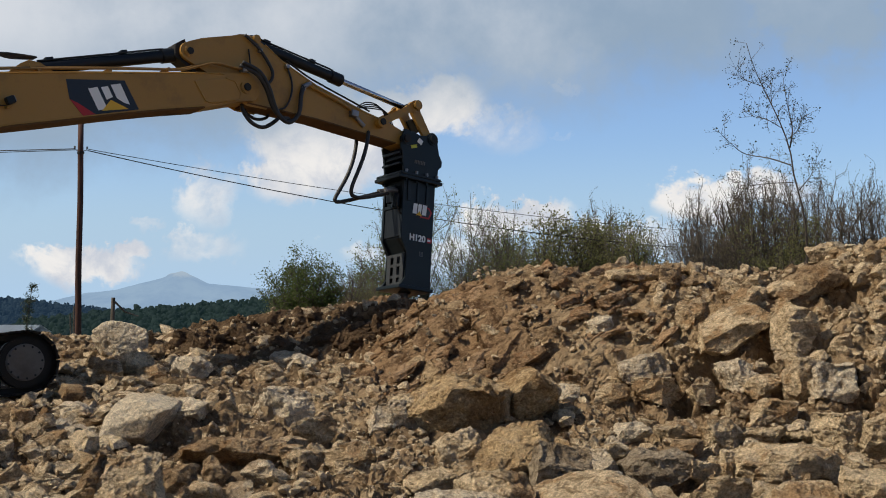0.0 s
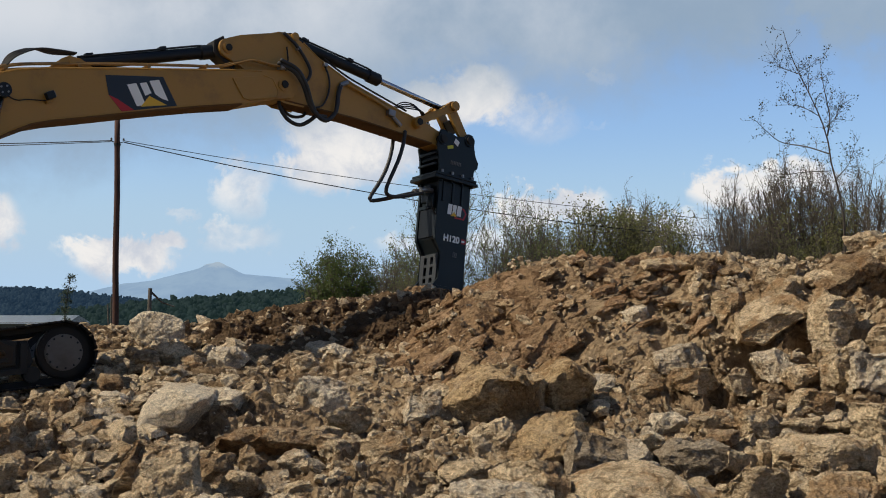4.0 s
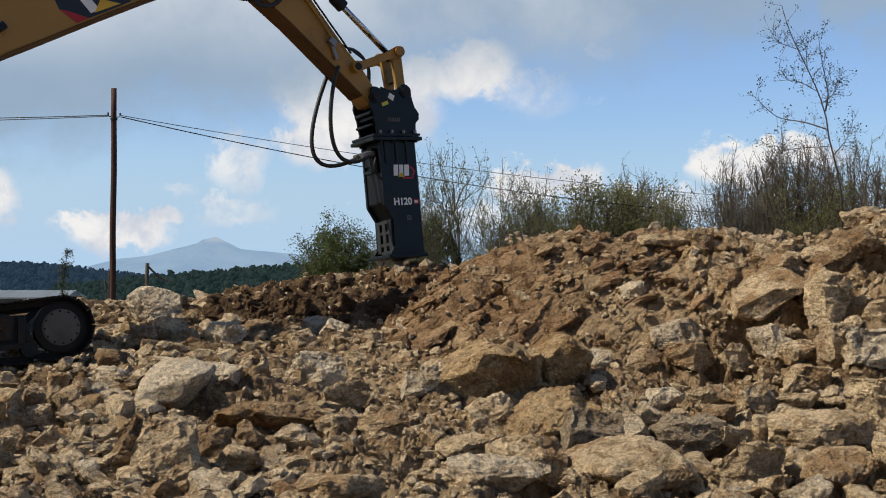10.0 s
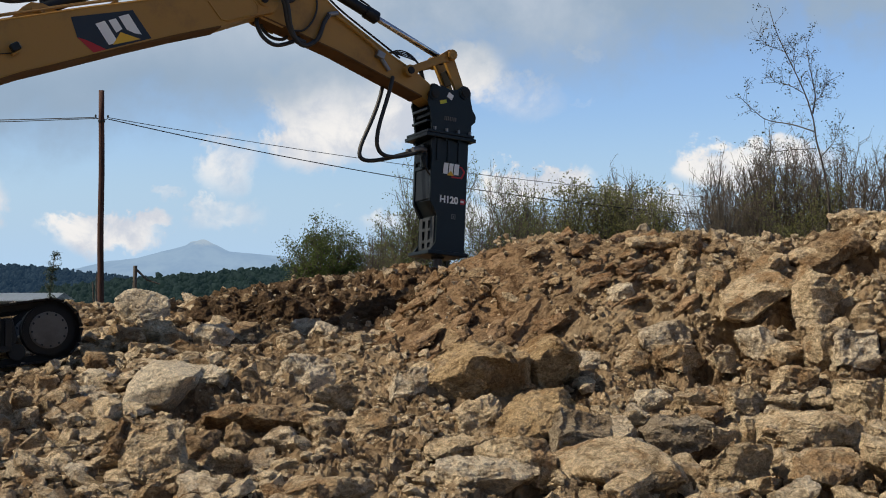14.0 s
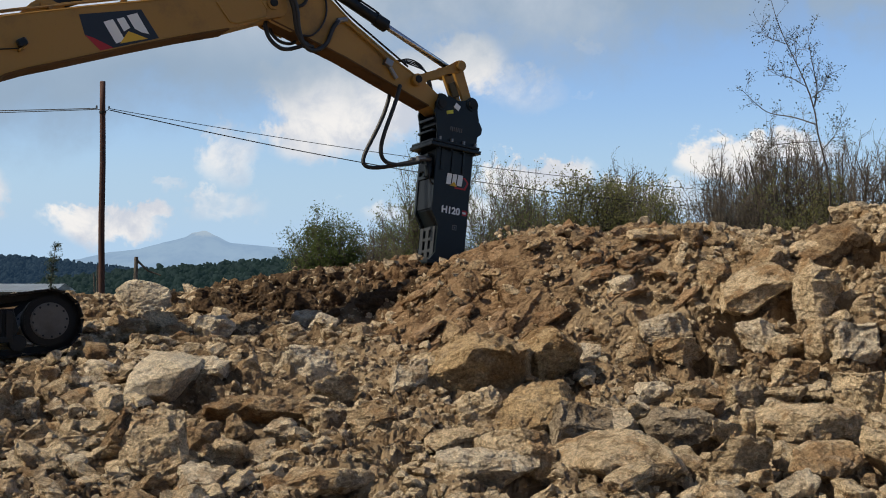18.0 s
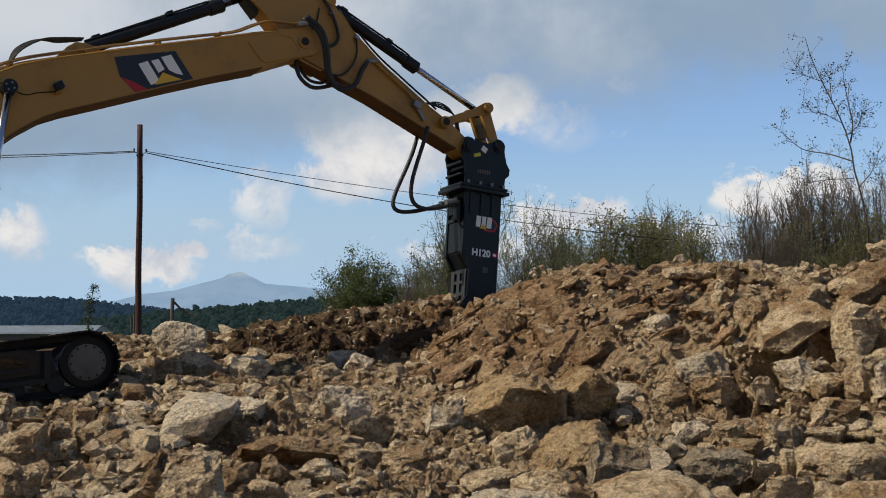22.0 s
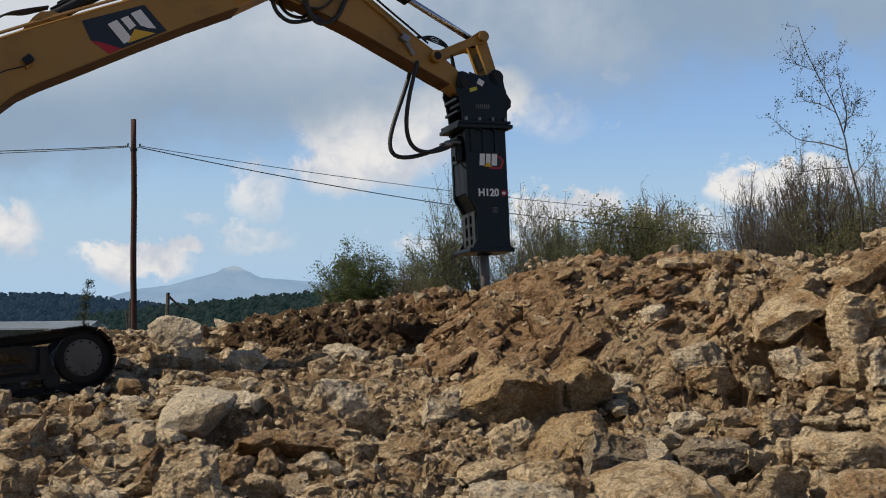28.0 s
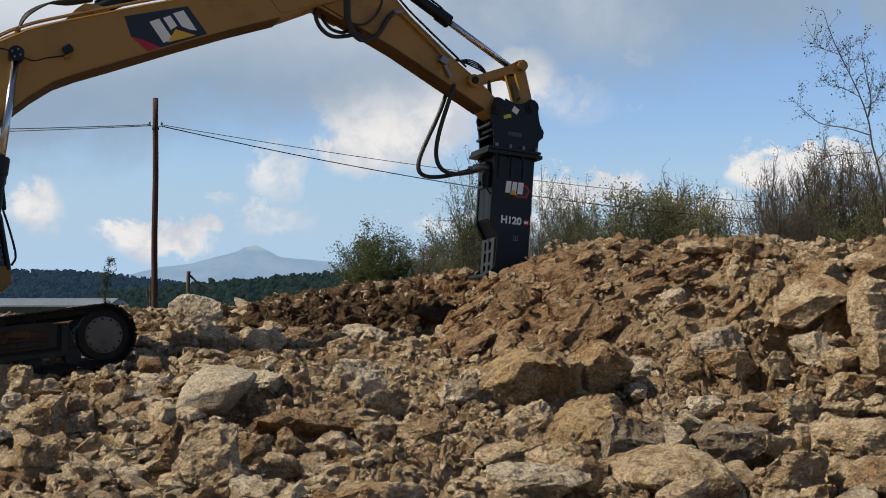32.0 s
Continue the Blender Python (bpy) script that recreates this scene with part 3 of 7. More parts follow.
# ---- rocks ----
def noise3(p, seed):
    """Smooth noise in space, -0.5 to 0.5."""
    i = np.floor(p).astype(np.int64)
    f = p - i
    f = f * f * (3 - 2 * f)
    out = 0.0
    for dz in (0, 1):
        wz = f[:, 2] if dz else 1 - f[:, 2]
        row = 0.0
        for dx in (0, 1):
            for dy in (0, 1):
                w = (f[:, 0] if dx else 1 - f[:, 0]) * (f[:, 1] if dy else 1 - f[:, 1])
                row = row + w * lattice(i[:, 0] + dx, i[:, 1] + dy + 57 * (i[:, 2] + dz), seed)
        out = out + wz * row
    return out - 0.5


def cleave(seed, planes, cuts=(), lo=0.33, hi=0.50):
    """A block split along flat planes, in a box of 1 x 1 x 1.
    A cut is an angle (0: right side, 90: top), a distance from the middle, and a lean towards the front."""
    rng = np.random.default_rng(seed)
    bm = bmesh.new()
    bmesh.ops.create_cube(bm, size=1.0)
    todo = []
    for a, d, l in cuts:
        a, l = radians(a), radians(l)
        todo.append((Vector((math.cos(a) * math.cos(l), -math.sin(l), math.sin(a) * math.cos(l))), d))
    for k in range(planes):
        n = rng.normal(size=3)
        n /= np.linalg.norm(n)
        todo.append((Vector(n), rng.uniform(lo, hi)))
    for n, d in todo:
        bmesh.ops.bisect_plane(bm, geom=bm.verts[:] + bm.edges[:] + bm.faces[:], dist=1e-5, plane_co=n * d, plane_no=n, clear_outer=True)
        rim = [e for e in bm.edges if len(e.link_faces) == 1]
        if rim:
            bmesh.ops.edgeloop_fill(bm, edges=rim)
    bmesh.ops.remove_doubles(bm, verts=bm.verts[:], dist=0.012)
    bmesh.ops.triangulate(bm, faces=bm.faces[:])
    bmesh.ops.recalc_face_normals(bm, faces=bm.faces)
    return bm


def arrays(bm):
    bm.verts.ensure_lookup_table()
    bm.verts.index_update()
    v = np.array([p.co[:] for p in bm.verts])
    f = np.array([[q.index for q in p.verts] for p in bm.faces])
    bm.free()
    return v, f


def fit_box(v):
    lo, hi = v.min(0), v.max(0)
    return (v - (lo + hi) / 2) / (hi - lo)


def pebble(seed, corners=10):
    """A small angular fragment: the hull of a few corners."""
    rng = np.random.default_rng(seed)
    p = rng.normal(size=(corners, 3))
    p /= np.linalg.norm(p, axis=1)[:, None] * rng.uniform(0.9, 1.2, (corners, 1))
    bm = bmesh.new()
    for q in p:
        bm.verts.new(q)
    res = bmesh.ops.convex_hull(bm, input=bm.verts[:])
    bmesh.ops.delete(bm, geom=list({g for g in res["geom_interior"] + res["geom_unused"] if isinstance(g, bmesh.types.BMVert)}), context="VERTS")
    bmesh.ops.recalc_face_normals(bm, faces=bm.faces)
    v, f = arrays(bm)
    return fit_box(v), f


def chunk(size, seed, planes=9, cuts=(), edge=0.025, worn=1, rough=1.0):
    """A block of broken limestone of real size: split faces, worn edges, chips, steps along its bedding, pits."""
    bm = cleave(seed, planes, cuts)
    if not cuts:
        v = fit_box(np.array([p.co[:] for p in bm.verts]))
        for p, q in zip(bm.verts, v):
            p.co = q
    for p in bm.verts:
        p.co = (p.co.x * size[0], p.co.y * size[1], p.co.z * size[2])
    for _ in range(9):
        long = [e for e in bm.edges if e.calc_length() > edge]
        if not long:
            break
        bmesh.ops.subdivide_edges(bm, edges=long, cuts=1)
        bmesh.ops.triangulate(bm, faces=[f for f in bm.faces if len(f.verts) > 3])
    for _ in range(worn):
        bmesh.ops.smooth_vert(bm, verts=bm.verts[:], factor=0.5, use_axis_x=True, use_axis_y=True, use_axis_z=True)
    bm.normal_update()
    n = np.array([p.normal[:] for p in bm.verts])
    v, f = arrays(bm)
    rng = np.random.default_rng(seed + 5000)
    big = max(size)
    k = min(1.0, big / 0.5) ** 0.7 * rough
    o = rng.uniform(0, 50, 3)
    q = noise3(v * 2.3 / big + o, 21)
    d = 0.09 * big * rough * q
    chip = noise3(v * 4.6 / big + o, 22)
    d = d - 0.24 * big * rough * np.maximum(chip - 0.10, 0) + 0.06 * big * rough * chip
    b = rng.normal(size=3) * 0.35 + (0, 0, 1)
    b /= np.linalg.norm(b)
    bed = noise3(np.stack([(v @ b) * 11.0 / big ** 0.4 + o[0], v[:, 0] * 1.7, v[:, 1] * 1.7], -1), 33)
    d = d + 0.036 * k * (np.round(bed * 4) / 4)
    for fr, a, s in ((12.0, 0.026, 23), (26.0, 0.017, 24), (52.0, 0.008, 25)):
        r = noise3(v * fr + o, s)
        d = d + a * k * (r - np.abs(r) * 0.8)
    return v + n * d[:, None], f


FOOTPRINTS = []


def covered(x, y):
    """Where a large boulder stands at or just behind this place."""
    res = np.zeros(np.shape(x), bool)
    for fx, fy, r in FOOTPRINTS:
        res |= (x - fx) ** 2 + ((y - fy) * 0.8) ** 2 < r * r
    return res


def boulder(x, y, z, sx, sy, sz, turn, lean, roll, seed, mat, label, cuts=(), crag=1.0):
    smooth_one, round_one = "smooth" in label, "rounded" in label
    v, f = chunk((sx, sy, sz), seed, 4 if cuts else 11 + seed % 5, cuts, max(0.026, sx / (33 if cuts else 25)), 8 if smooth_one else 3 if round_one else 0,
                 0.3 if smooth_one else 0.7 * crag if round_one else crag)
    FOOTPRINTS.append((x, y - 0.12, 0.30 * sx))
    if sx > 0.4:
        HOLLOWS.append((x + 0.34 * sx, y - 0.40 * sx, 0.15 * sx + 0.05, 0.32 * sx))      # the gap left beside it
    ob = new("boulder", mesh_from("boulder", v, f, mat, smooth_one))
    ob.matrix_basis = pose(x, y, z, lean, roll, turn)
    return tagged(ob, label, "boulder", "boulders on the quarry floor")


boulder(-4.66, 11.65, 0.36, 0.48, 0.39, 0.42, -3, 0, 0, 7, ROCK, "rough tan limestone block on the rubble")
boulder(3.48, 9.75, 0.17, 0.54, 0.42, 0.44, -3, 0, 0, 9, ROCK, "rough tan limestone block on the rubble")
boulder(4.30, 11.68, 0.44, 0.51, 0.41, 0.48, 17, 0, 0, 10, ROCK, "rough tan limestone block on the rubble")
boulder(3.32, 13.91, 0.96, 0.54, 0.43, 0.37, -13, 0, 20, 35, PALE, "pale block of broken limestone on the rubble")
boulder(3.56, 13.57, 0.82, 0.46, 0.37, 0.29, -9, 0, 0, 36, ROCK, "rough tan limestone block on the rubble")
boulder(4.26, 13.17, 0.89, 0.57, 0.46, 0.46, 2, 0, 0, 37, PALE, "pale block of broken limestone on the rubble")
boulder(3.88, 11.99, 0.46, 0.58, 0.46, 0.46, -19, 0, 0, 38, ROCK, "rough tan limestone block on the rubble")
boulder(3.20, 12.31, 0.40, 0.51, 0.41, 0.22, -3, 0, 0, 39, ROCK, "rough tan limestone block on the rubble")
boulder(3.63, 12.39, 0.40, 0.48, 0.38, 0.27, 1, 0, 0, 40, ROCK, "rough tan limestone block on the rubble")
boulder(2.85, 9.81, 0.09, 0.60, 0.48, 0.32, 17, 0, 0, 43, ROCK, "rough tan limestone block on the rubble")
boulder(2.56, 9.40, 0.01, 0.33, 0.26, 0.21, -23, 0, 0, 44, PALE, "pale block of broken limestone on the rubble")
boulder(2.48, 14.02, 0.74, 0.59, 0.47, 0.33, -19, 0, 0, 47, ROCK, "rough tan limestone block on the rubble")
boulder(2.92, 13.77, 0.75, 0.32, 0.25, 0.31, -3, 0, 0, 48, ROCK, "rough tan limestone block on the rubble")
boulder(-0.13, 10.56, 0.17, 0.44, 0.35, 0.24, 7, 0, 0, 53, ROCK, "rough tan limestone block on the rubble")
boulder(2.42, 12.53, 0.41, 0.50, 0.40, 0.25, 7, 0, 0, 54, ROCK, "rough tan limestone block on the rubble")
boulder(1.93, 12.51, 0.41, 0.40, 0.32, 0.22, -23, 0, 0, 55, PALE, "pale block of broken limestone on the rubble")
boulder(1.53, 11.45, 0.28, 0.53, 0.42, 0.26, -8, 0, -10, 56, ROCK, "rough tan limestone block on the rubble")
boulder(-3.14, 9.78, 0.07, 0.22, 0.17, 0.22, -13, 0, 0, 62, PALE, "small rounded pale limestone boulder")
boulder(-3.32, 10.34, 0.14, 0.28, 0.22, 0.22, 17, 0, 0, 63, ROCK, "rough tan limestone block on the rubble")
boulder(-5.92, 14.25, 0.52, 0.43, 0.35, 0.35, -3, 0, 0, 66, ROCK, "rough tan limestone block on the rubble")
boulder(-5.44, 13.93, 0.44, 0.47, 0.38, 0.23, 7, 0, 0, 68, ROCK, "rough tan limestone block on the rubble")
boulder(-4.75, 11.60, 0.30, 0.34, 0.27, 0.25, -19, 0, 0, 69, ROCK, "rough tan limestone block on the rubble")
boulder(-4.44, 11.60, 0.28, 0.29, 0.23, 0.17, -23, 0, 0, 70, PALE, "pale block of broken limestone on the rubble")
boulder(-4.26, 13.11, 0.50, 0.25, 0.20, 0.26, -23, 0, 0, 73, BROWN, "brown iron-stained limestone block on the rubble")
boulder(-4.55, 13.22, 0.51, 0.26, 0.21, 0.25, 17, 0, 0, 74, ROCK, "rough tan limestone block on the rubble")
boulder(-1.29, 11.40, 0.27, 0.39, 0.31, 0.25, -23, 0, 0, 78, ROCK, "rough tan limestone block on the rubble")
boulder(-2.04, 10.92, 0.22, 0.27, 0.22, 0.27, -13, 0, 10, 81, BROWN, "brown iron-stained limestone block on the rubble")
boulder(-2.29, 15.95, 0.85, 0.40, 0.32, 0.28, -23, 0, 0, 89, ROCK, "rough tan limestone block on the rubble")
boulder(-1.09, 9.45, 0.01, 0.74, 0.59, 0.19, -18, 0, 0, 90, ROCK, "broad flat limestone block")
boulder(-5.49, 13.13, 0.36, 0.29, 0.23, 0.23, -13, 0, 0, 93, PALE, "pale block of broken limestone on the rubble")
boulder(-4.47, 12.24, 0.39, 0.26, 0.21, 0.25, 7, 0, 0, 94, ROCK, "rough tan limestone block on the rubble")
boulder(-3.19, 12.74, 0.51, 0.82, 0.58, 0.55, 0, 0, 0, 400, PALE, "smooth pale grey limestone boulder on rubble", ((-27, .39, 15), (151, .41, 0), (206, .47, 0), (115, .44, 10), (66, .476, 8), (90, .52, 45), (270, .47, 25)))
boulder(-4.87, 18.33, 1.21, 0.88, 0.64, 0.63, 10, 0, 0, 401, PALE, "cream rounded limestone boulder by the bank")
boulder(-4.18, 16.68, 0.94, 0.48, 0.35, 0.37, 20, 0, 0, 402, ROCK, "small rounded brown-topped limestone boulder")
boulder(-4.43, 16.17, 0.87, 0.41, 0.30, 0.30, 10, 0, 0, 403, ROCK, "rough tan limestone block on the rubble")
boulder(-3.33, 16.32, 0.89, 0.58, 0.42, 0.33, 8, 0, 4, 404, PALE, "pale ochre block of broken limestone")
boulder(-4.09, 13.57, 0.54, 0.37, 0.27, 0.24, -10, 0, 0, 405, PALE, "pale block of broken limestone on the rubble")
boulder(-3.97, 12.84, 0.44, 0.25, 0.18, 0.21, 20, 0, 0, 406, PALE, "pale block of broken limestone on the rubble")
boulder(-4.39, 14.52, 0.67, 0.33, 0.24, 0.26, 0, 0, 0, 407, BROWN, "brown rounded rock half sunk in earth")
boulder(-2.88, 9.99, 0.21, 0.35, 0.36, 0.60, 25, 0, 24, 408, BROWN, "brown upright slab of broken stone leaning on a block", ((0, .22, 0), (180, .22, 0), (35, .42, 0), (215, .45, 0)))
boulder(-2.52, 9.86, 0.17, 0.56, 0.42, 0.62, 10, 0, -6, 409, ROCK, "big rough tan limestone block", ((90, .24, 52), (60, .42, 20), (130, .44, 15), (20, .46, 20), (150, .36, 40)))
boulder(-2.26, 10.50, 0.17, 0.33, 0.24, 0.32, 15, 0, 5, 410, BROWN, "brown iron-stained limestone block on the rubble")
boulder(-3.96, 9.94, 0.16, 0.41, 0.31, 0.52, 15, 0, 0, 411, ROCK, "big ochre and cream limestone boulder")
boulder(-3.71, 10.47, 0.18, 0.31, 0.20, 0.33, 20, 0, -40, 412, ROCK, "leaning tan slab of broken stone", ((90, .3, 0), (270, .3, 0)))
boulder(-3.50, 10.06, 0.12, 0.29, 0.19, 0.32, 10, 0, -35, 413, BROWN, "dark brown leaning slab of broken stone", ((90, .3, 0), (270, .32, 0)))
boulder(-2.01, 10.22, 0.10, 0.50, 0.32, 0.24, 5, 0, -4, 414, ROCK, "broad flat limestone block")
boulder(-1.99, 11.73, 0.31, 1.13, 0.48, 0.31, 4, -10, 3, 415, BROWN, "long dark brown limestone slab", ((90, .36, 12), (270, .28, 30), (160, .42, 0), (10, .46, 0), (60, .46, 10), (215, .44, 20)))
boulder(-5.61, 14.98, 0.59, 0.43, 0.31, 0.33, 10, 0, 8, 416, ROCK, "rough tan limestone block on the rubble")
boulder(-1.90, 16.60, 0.93, 0.43, 0.32, 0.35, 0, 0, 0, 417, PALE, "small rounded pale limestone boulder")
boulder(0.17, 13.06, 0.62, 1.12, 0.66, 0.74, 4, 0, -2, 418, OCHRE, "large ochre limestone boulder with a shaded overhanging face", ((82, .45, 5), (60, .46, 5), (128, .40, 10), (158, .42, 30), (-62, .30, 50), (-85, .40, 25), (-5, .47, 25), (200, .46, 25)), 1.25)
boulder(0.90, 13.60, 0.67, 0.84, 0.66, 0.68, 10, 0, -10, 419, OCHRE, "brown-topped limestone boulder grown against a larger one", ((95, .46, 5), (35, .44, 10), (140, .44, 0), (-55, .31, 50), (-70, .34, 35), (0, .46, 20)), 1.2)
boulder(0.67, 11.30, 0.30, 0.98, 0.63, 0.54, 0, 8, 0, 421, OCHRE, "tilted ochre-stained limestone slab", ((126, .20, 18), (112, .25, 40), (38, .44, 10), (-52, .25, 5), (-50, .30, 30), (200, .44, 10), (-85, .45, 20)), 1.3)
boulder(0.17, 11.72, 0.34, 0.50, 0.37, 0.40, 10, 0, -6, 422, ROCK, "rough tan limestone block on the rubble")
boulder(-0.85, 11.23, 0.27, 0.49, 0.34, 0.36, 10, 0, -6, 423, ROCK, "rough tan limestone block on the rubble")
boulder(-1.60, 10.82, 0.20, 0.37, 0.27, 0.30, 0, 0, 0, 424, PALE, "mottled rounded pale limestone boulder under a slab")
boulder(-1.78, 13.58, 0.59, 0.78, 0.50, 0.45, -8, 0, 6, 425, PALE, "pale block of broken limestone on the rubble")
boulder(-1.30, 12.51, 0.42, 0.49, 0.34, 0.31, 12, 0, -6, 426, ROCK, "rough tan limestone block on the rubble")
boulder(-0.59, 12.85, 0.50, 0.39, 0.27, 0.41, 10, 0, 0, 427, PALE, "pale block of broken limestone on the rubble")
boulder(0.42, 10.06, 0.14, 0.59, 0.44, 0.47, 18, 0, 6, 428, ROCK, "rough tan limestone block on the rubble")
boulder(0.21, 9.88, 0.03, 0.80, 0.52, 0.36, 0, 0, -4, 429, PALE, "big pale limestone boulder")
boulder(3.12, 10.92, 0.25, 0.93, 0.54, 0.46, 4, -6, 4, 430, ROCK, "long flat tan limestone slab", ((90, .42, 25), (100, .46, 10), (150, .44, 10), (205, .43, 15), (-70, .36, 20), (-20, .46, 10), (30, .46, 5)))
boulder(1.31, 10.02, 0.06, 1.09, 0.83, 0.49, 10, 0, -3, 431, ROCK, "big rounded tan limestone boulder", ((90, .47, 30), (60, .44, 15), (125, .42, 10), (160, .45, 15), (20, .44, 15), (90, .5, 60)))
boulder(2.22, 9.90, 0.11, 0.60, 0.45, 0.42, 15, 0, 0, 432, ROCK, "rough ochre limestone block")
boulder(2.33, 11.02, 0.21, 0.30, 0.23, 0.24, 10, 0, 0, 433, ROCK, "rough tan limestone block on the rubble")
boulder(2.67, 11.24, 0.25, 0.32, 0.24, 0.28, 20, 0, 8, 434, ROCK, "rough tan limestone block on the rubble")
boulder(1.01, 10.66, 0.25, 0.50, 0.37, 0.52, 12, 0, 12, 435, GREYROCK, "dark grey limestone block under a slab")
boulder(1.93, 11.08, 0.24, 0.66, 0.43, 0.37, -8, 0, -8, 436, GREYROCK, "dark grey limestone slab on the rubble")
boulder(4.06, 14.12, 1.43, 0.65, 0.48, 0.79, 18, 0, 0, 437, ROCK, "upright tan limestone block on the heap", ((150, .4, 0), (60, .38, 5), (90, .48, 20), (10, .44, 20), (185, .46, 20), (35, .44, 0)))
boulder(3.48, 14.56, 1.41, 1.01, 0.68, 0.57, -6, 8, -30, 438, ROCK, "tan limestone slab jutting over a dark gap", ((90, .4, 20), (270, .36, 25), (160, .46, 0), (15, .44, 0), (55, .44, 10), (215, .42, 15)))
boulder(2.97, 15.85, 2.08, 0.35, 0.26, 0.42, 10, 0, 0, 439, BROWN, "dark brown rock on the crest of the heap")
boulder(2.37, 14.46, 0.97, 0.64, 0.41, 0.38, 5, 10, -5, 440, PALE, "pale block of broken limestone on the rubble")
boulder(2.03, 15.30, 1.45, 0.50, 0.33, 0.28, 5, 10, 5, 441, PALE, "pale block of broken limestone on the rubble")
boulder(4.52, 14.92, 1.94, 0.81, 0.55, 0.51, 0, 6, -32, 442, BROWN, "slanting brown limestone slab on the heap", ((90, .36, 20), (270, .34, 25), (60, .46, 10), (200, .44, 0)))
boulder(1.42, 14.21, 0.65, 0.35, 0.27, 0.33, 0, 0, 0, 443, PALE, "small rounded pale limestone boulder")
boulder(5.36, 16.89, 2.44, 0.65, 0.48, 0.38, 10, 0, -8, 444, ROCK, "tall tan rock on the crest of the heap")
boulder(2.82, 12.25, 0.41, 0.42, 0.31, 0.40, 15, 0, -8, 445, ROCK, "rough tan limestone block on the rubble")
boulder(3.10, 14.98, 1.60, 0.37, 0.28, 0.40, 20, 0, 0, 446, ROCK, "rough tan limestone block on the rubble")
boulder(1.95, 14.12, 0.67, 0.39, 0.29, 0.37, -15, 0, 0, 447, ROCK, "rough tan limestone block on the rubble")
boulder(3.89, 13.36, 0.86, 0.44, 0.34, 0.56, 10, 0, 10, 448, ROCK, "rough tan limestone block on the rubble")
boulder(2.51, 16.22, 2.12, 0.65, 0.42, 0.26, 5, 0, 4, 449, ROCK, "rough tan limestone block on the rubble")
boulder(3.51, 13.10, 0.54, 0.52, 0.39, 0.35, -10, 0, 5, 450, ROCK, "rough tan limestone block on the rubble")
build_ground()


PRISED = []
FLUNG = []


def patch(x, y):
    """Loose stone lies in drifts, with fines between them."""
    return np.clip(0.5 + 1.9 * value_noise(x * 0.8, y * 1.1, 81) + 0.9 * value_noise(x * 2.1, y * 2.6, 82), 0.22, 1.0)


def bare(x, y):
    """How bare of loose stone the earth lies: the cut face of the heap, its crest and the bank behind the trench."""
    face = step(x, -1.2, -0.5) * step(x, 2.0, 0.9) * step(y, 14.6, 15.2) * step(y, 18, 17.2)
    bank = step(y, 18.4, 19.2) * step(x, 1.0, -0.2) * step(x, -5, -3.6)
    crest = step(y, 15.9, 16.3) * step(x, 3.4, 2.7) * step(x, -1.4, -0.6)
    return np.maximum(np.maximum(0.72 * face, 0.8 * bank), 0.92 * crest)


def blocky(x, y):
    """Where the coarse blocks lie thick: the near left of the floor and the flank of the heap."""
    near_left = step(x, -1.6, -2.6) * step(y, 13.2, 11.6)
    by_track = 0.5 * step(x, -3.4, -4.4)
    flank = 0.95 * step(x, 1.8, 3.0) * step(y, 12.6, 13.6)
    front = 0.6 * step(y, 11.0, 10.2)
    # two sweeps of fines: below the cut face, and before the large boulders
    fines = np.maximum(step(x, 1.5, 2.1) * step(x, 4.0, 3.4) * step(y, 12.0, 12.6) * step(y, 14.9, 14.3), step(x, -1.5, -1.0) * step(x, 0.9, 0.4) * step(y, 13.0, 12.4))
    return np.clip(0.30 + near_left + by_track + flank + front, 0, 1.0) * (1 - 0.8 * fines)


def spots(rng, n, keep):
    """n places on the floor, each tried against the chance keep(x, y)."""
    out = np.zeros((0, 2))
    while len(out) < n:
        y = 8.8 + 13.4 * rng.random(6000) ** 1.25
        x = (rng.random(6000) * 2 - 1) * (0.41 * y + 0.7)
        ok = rng.random(6000) < keep(x, y)
        out = np.vstack([out, np.stack([x[ok], y[ok]], -1)])
    return out[:n]


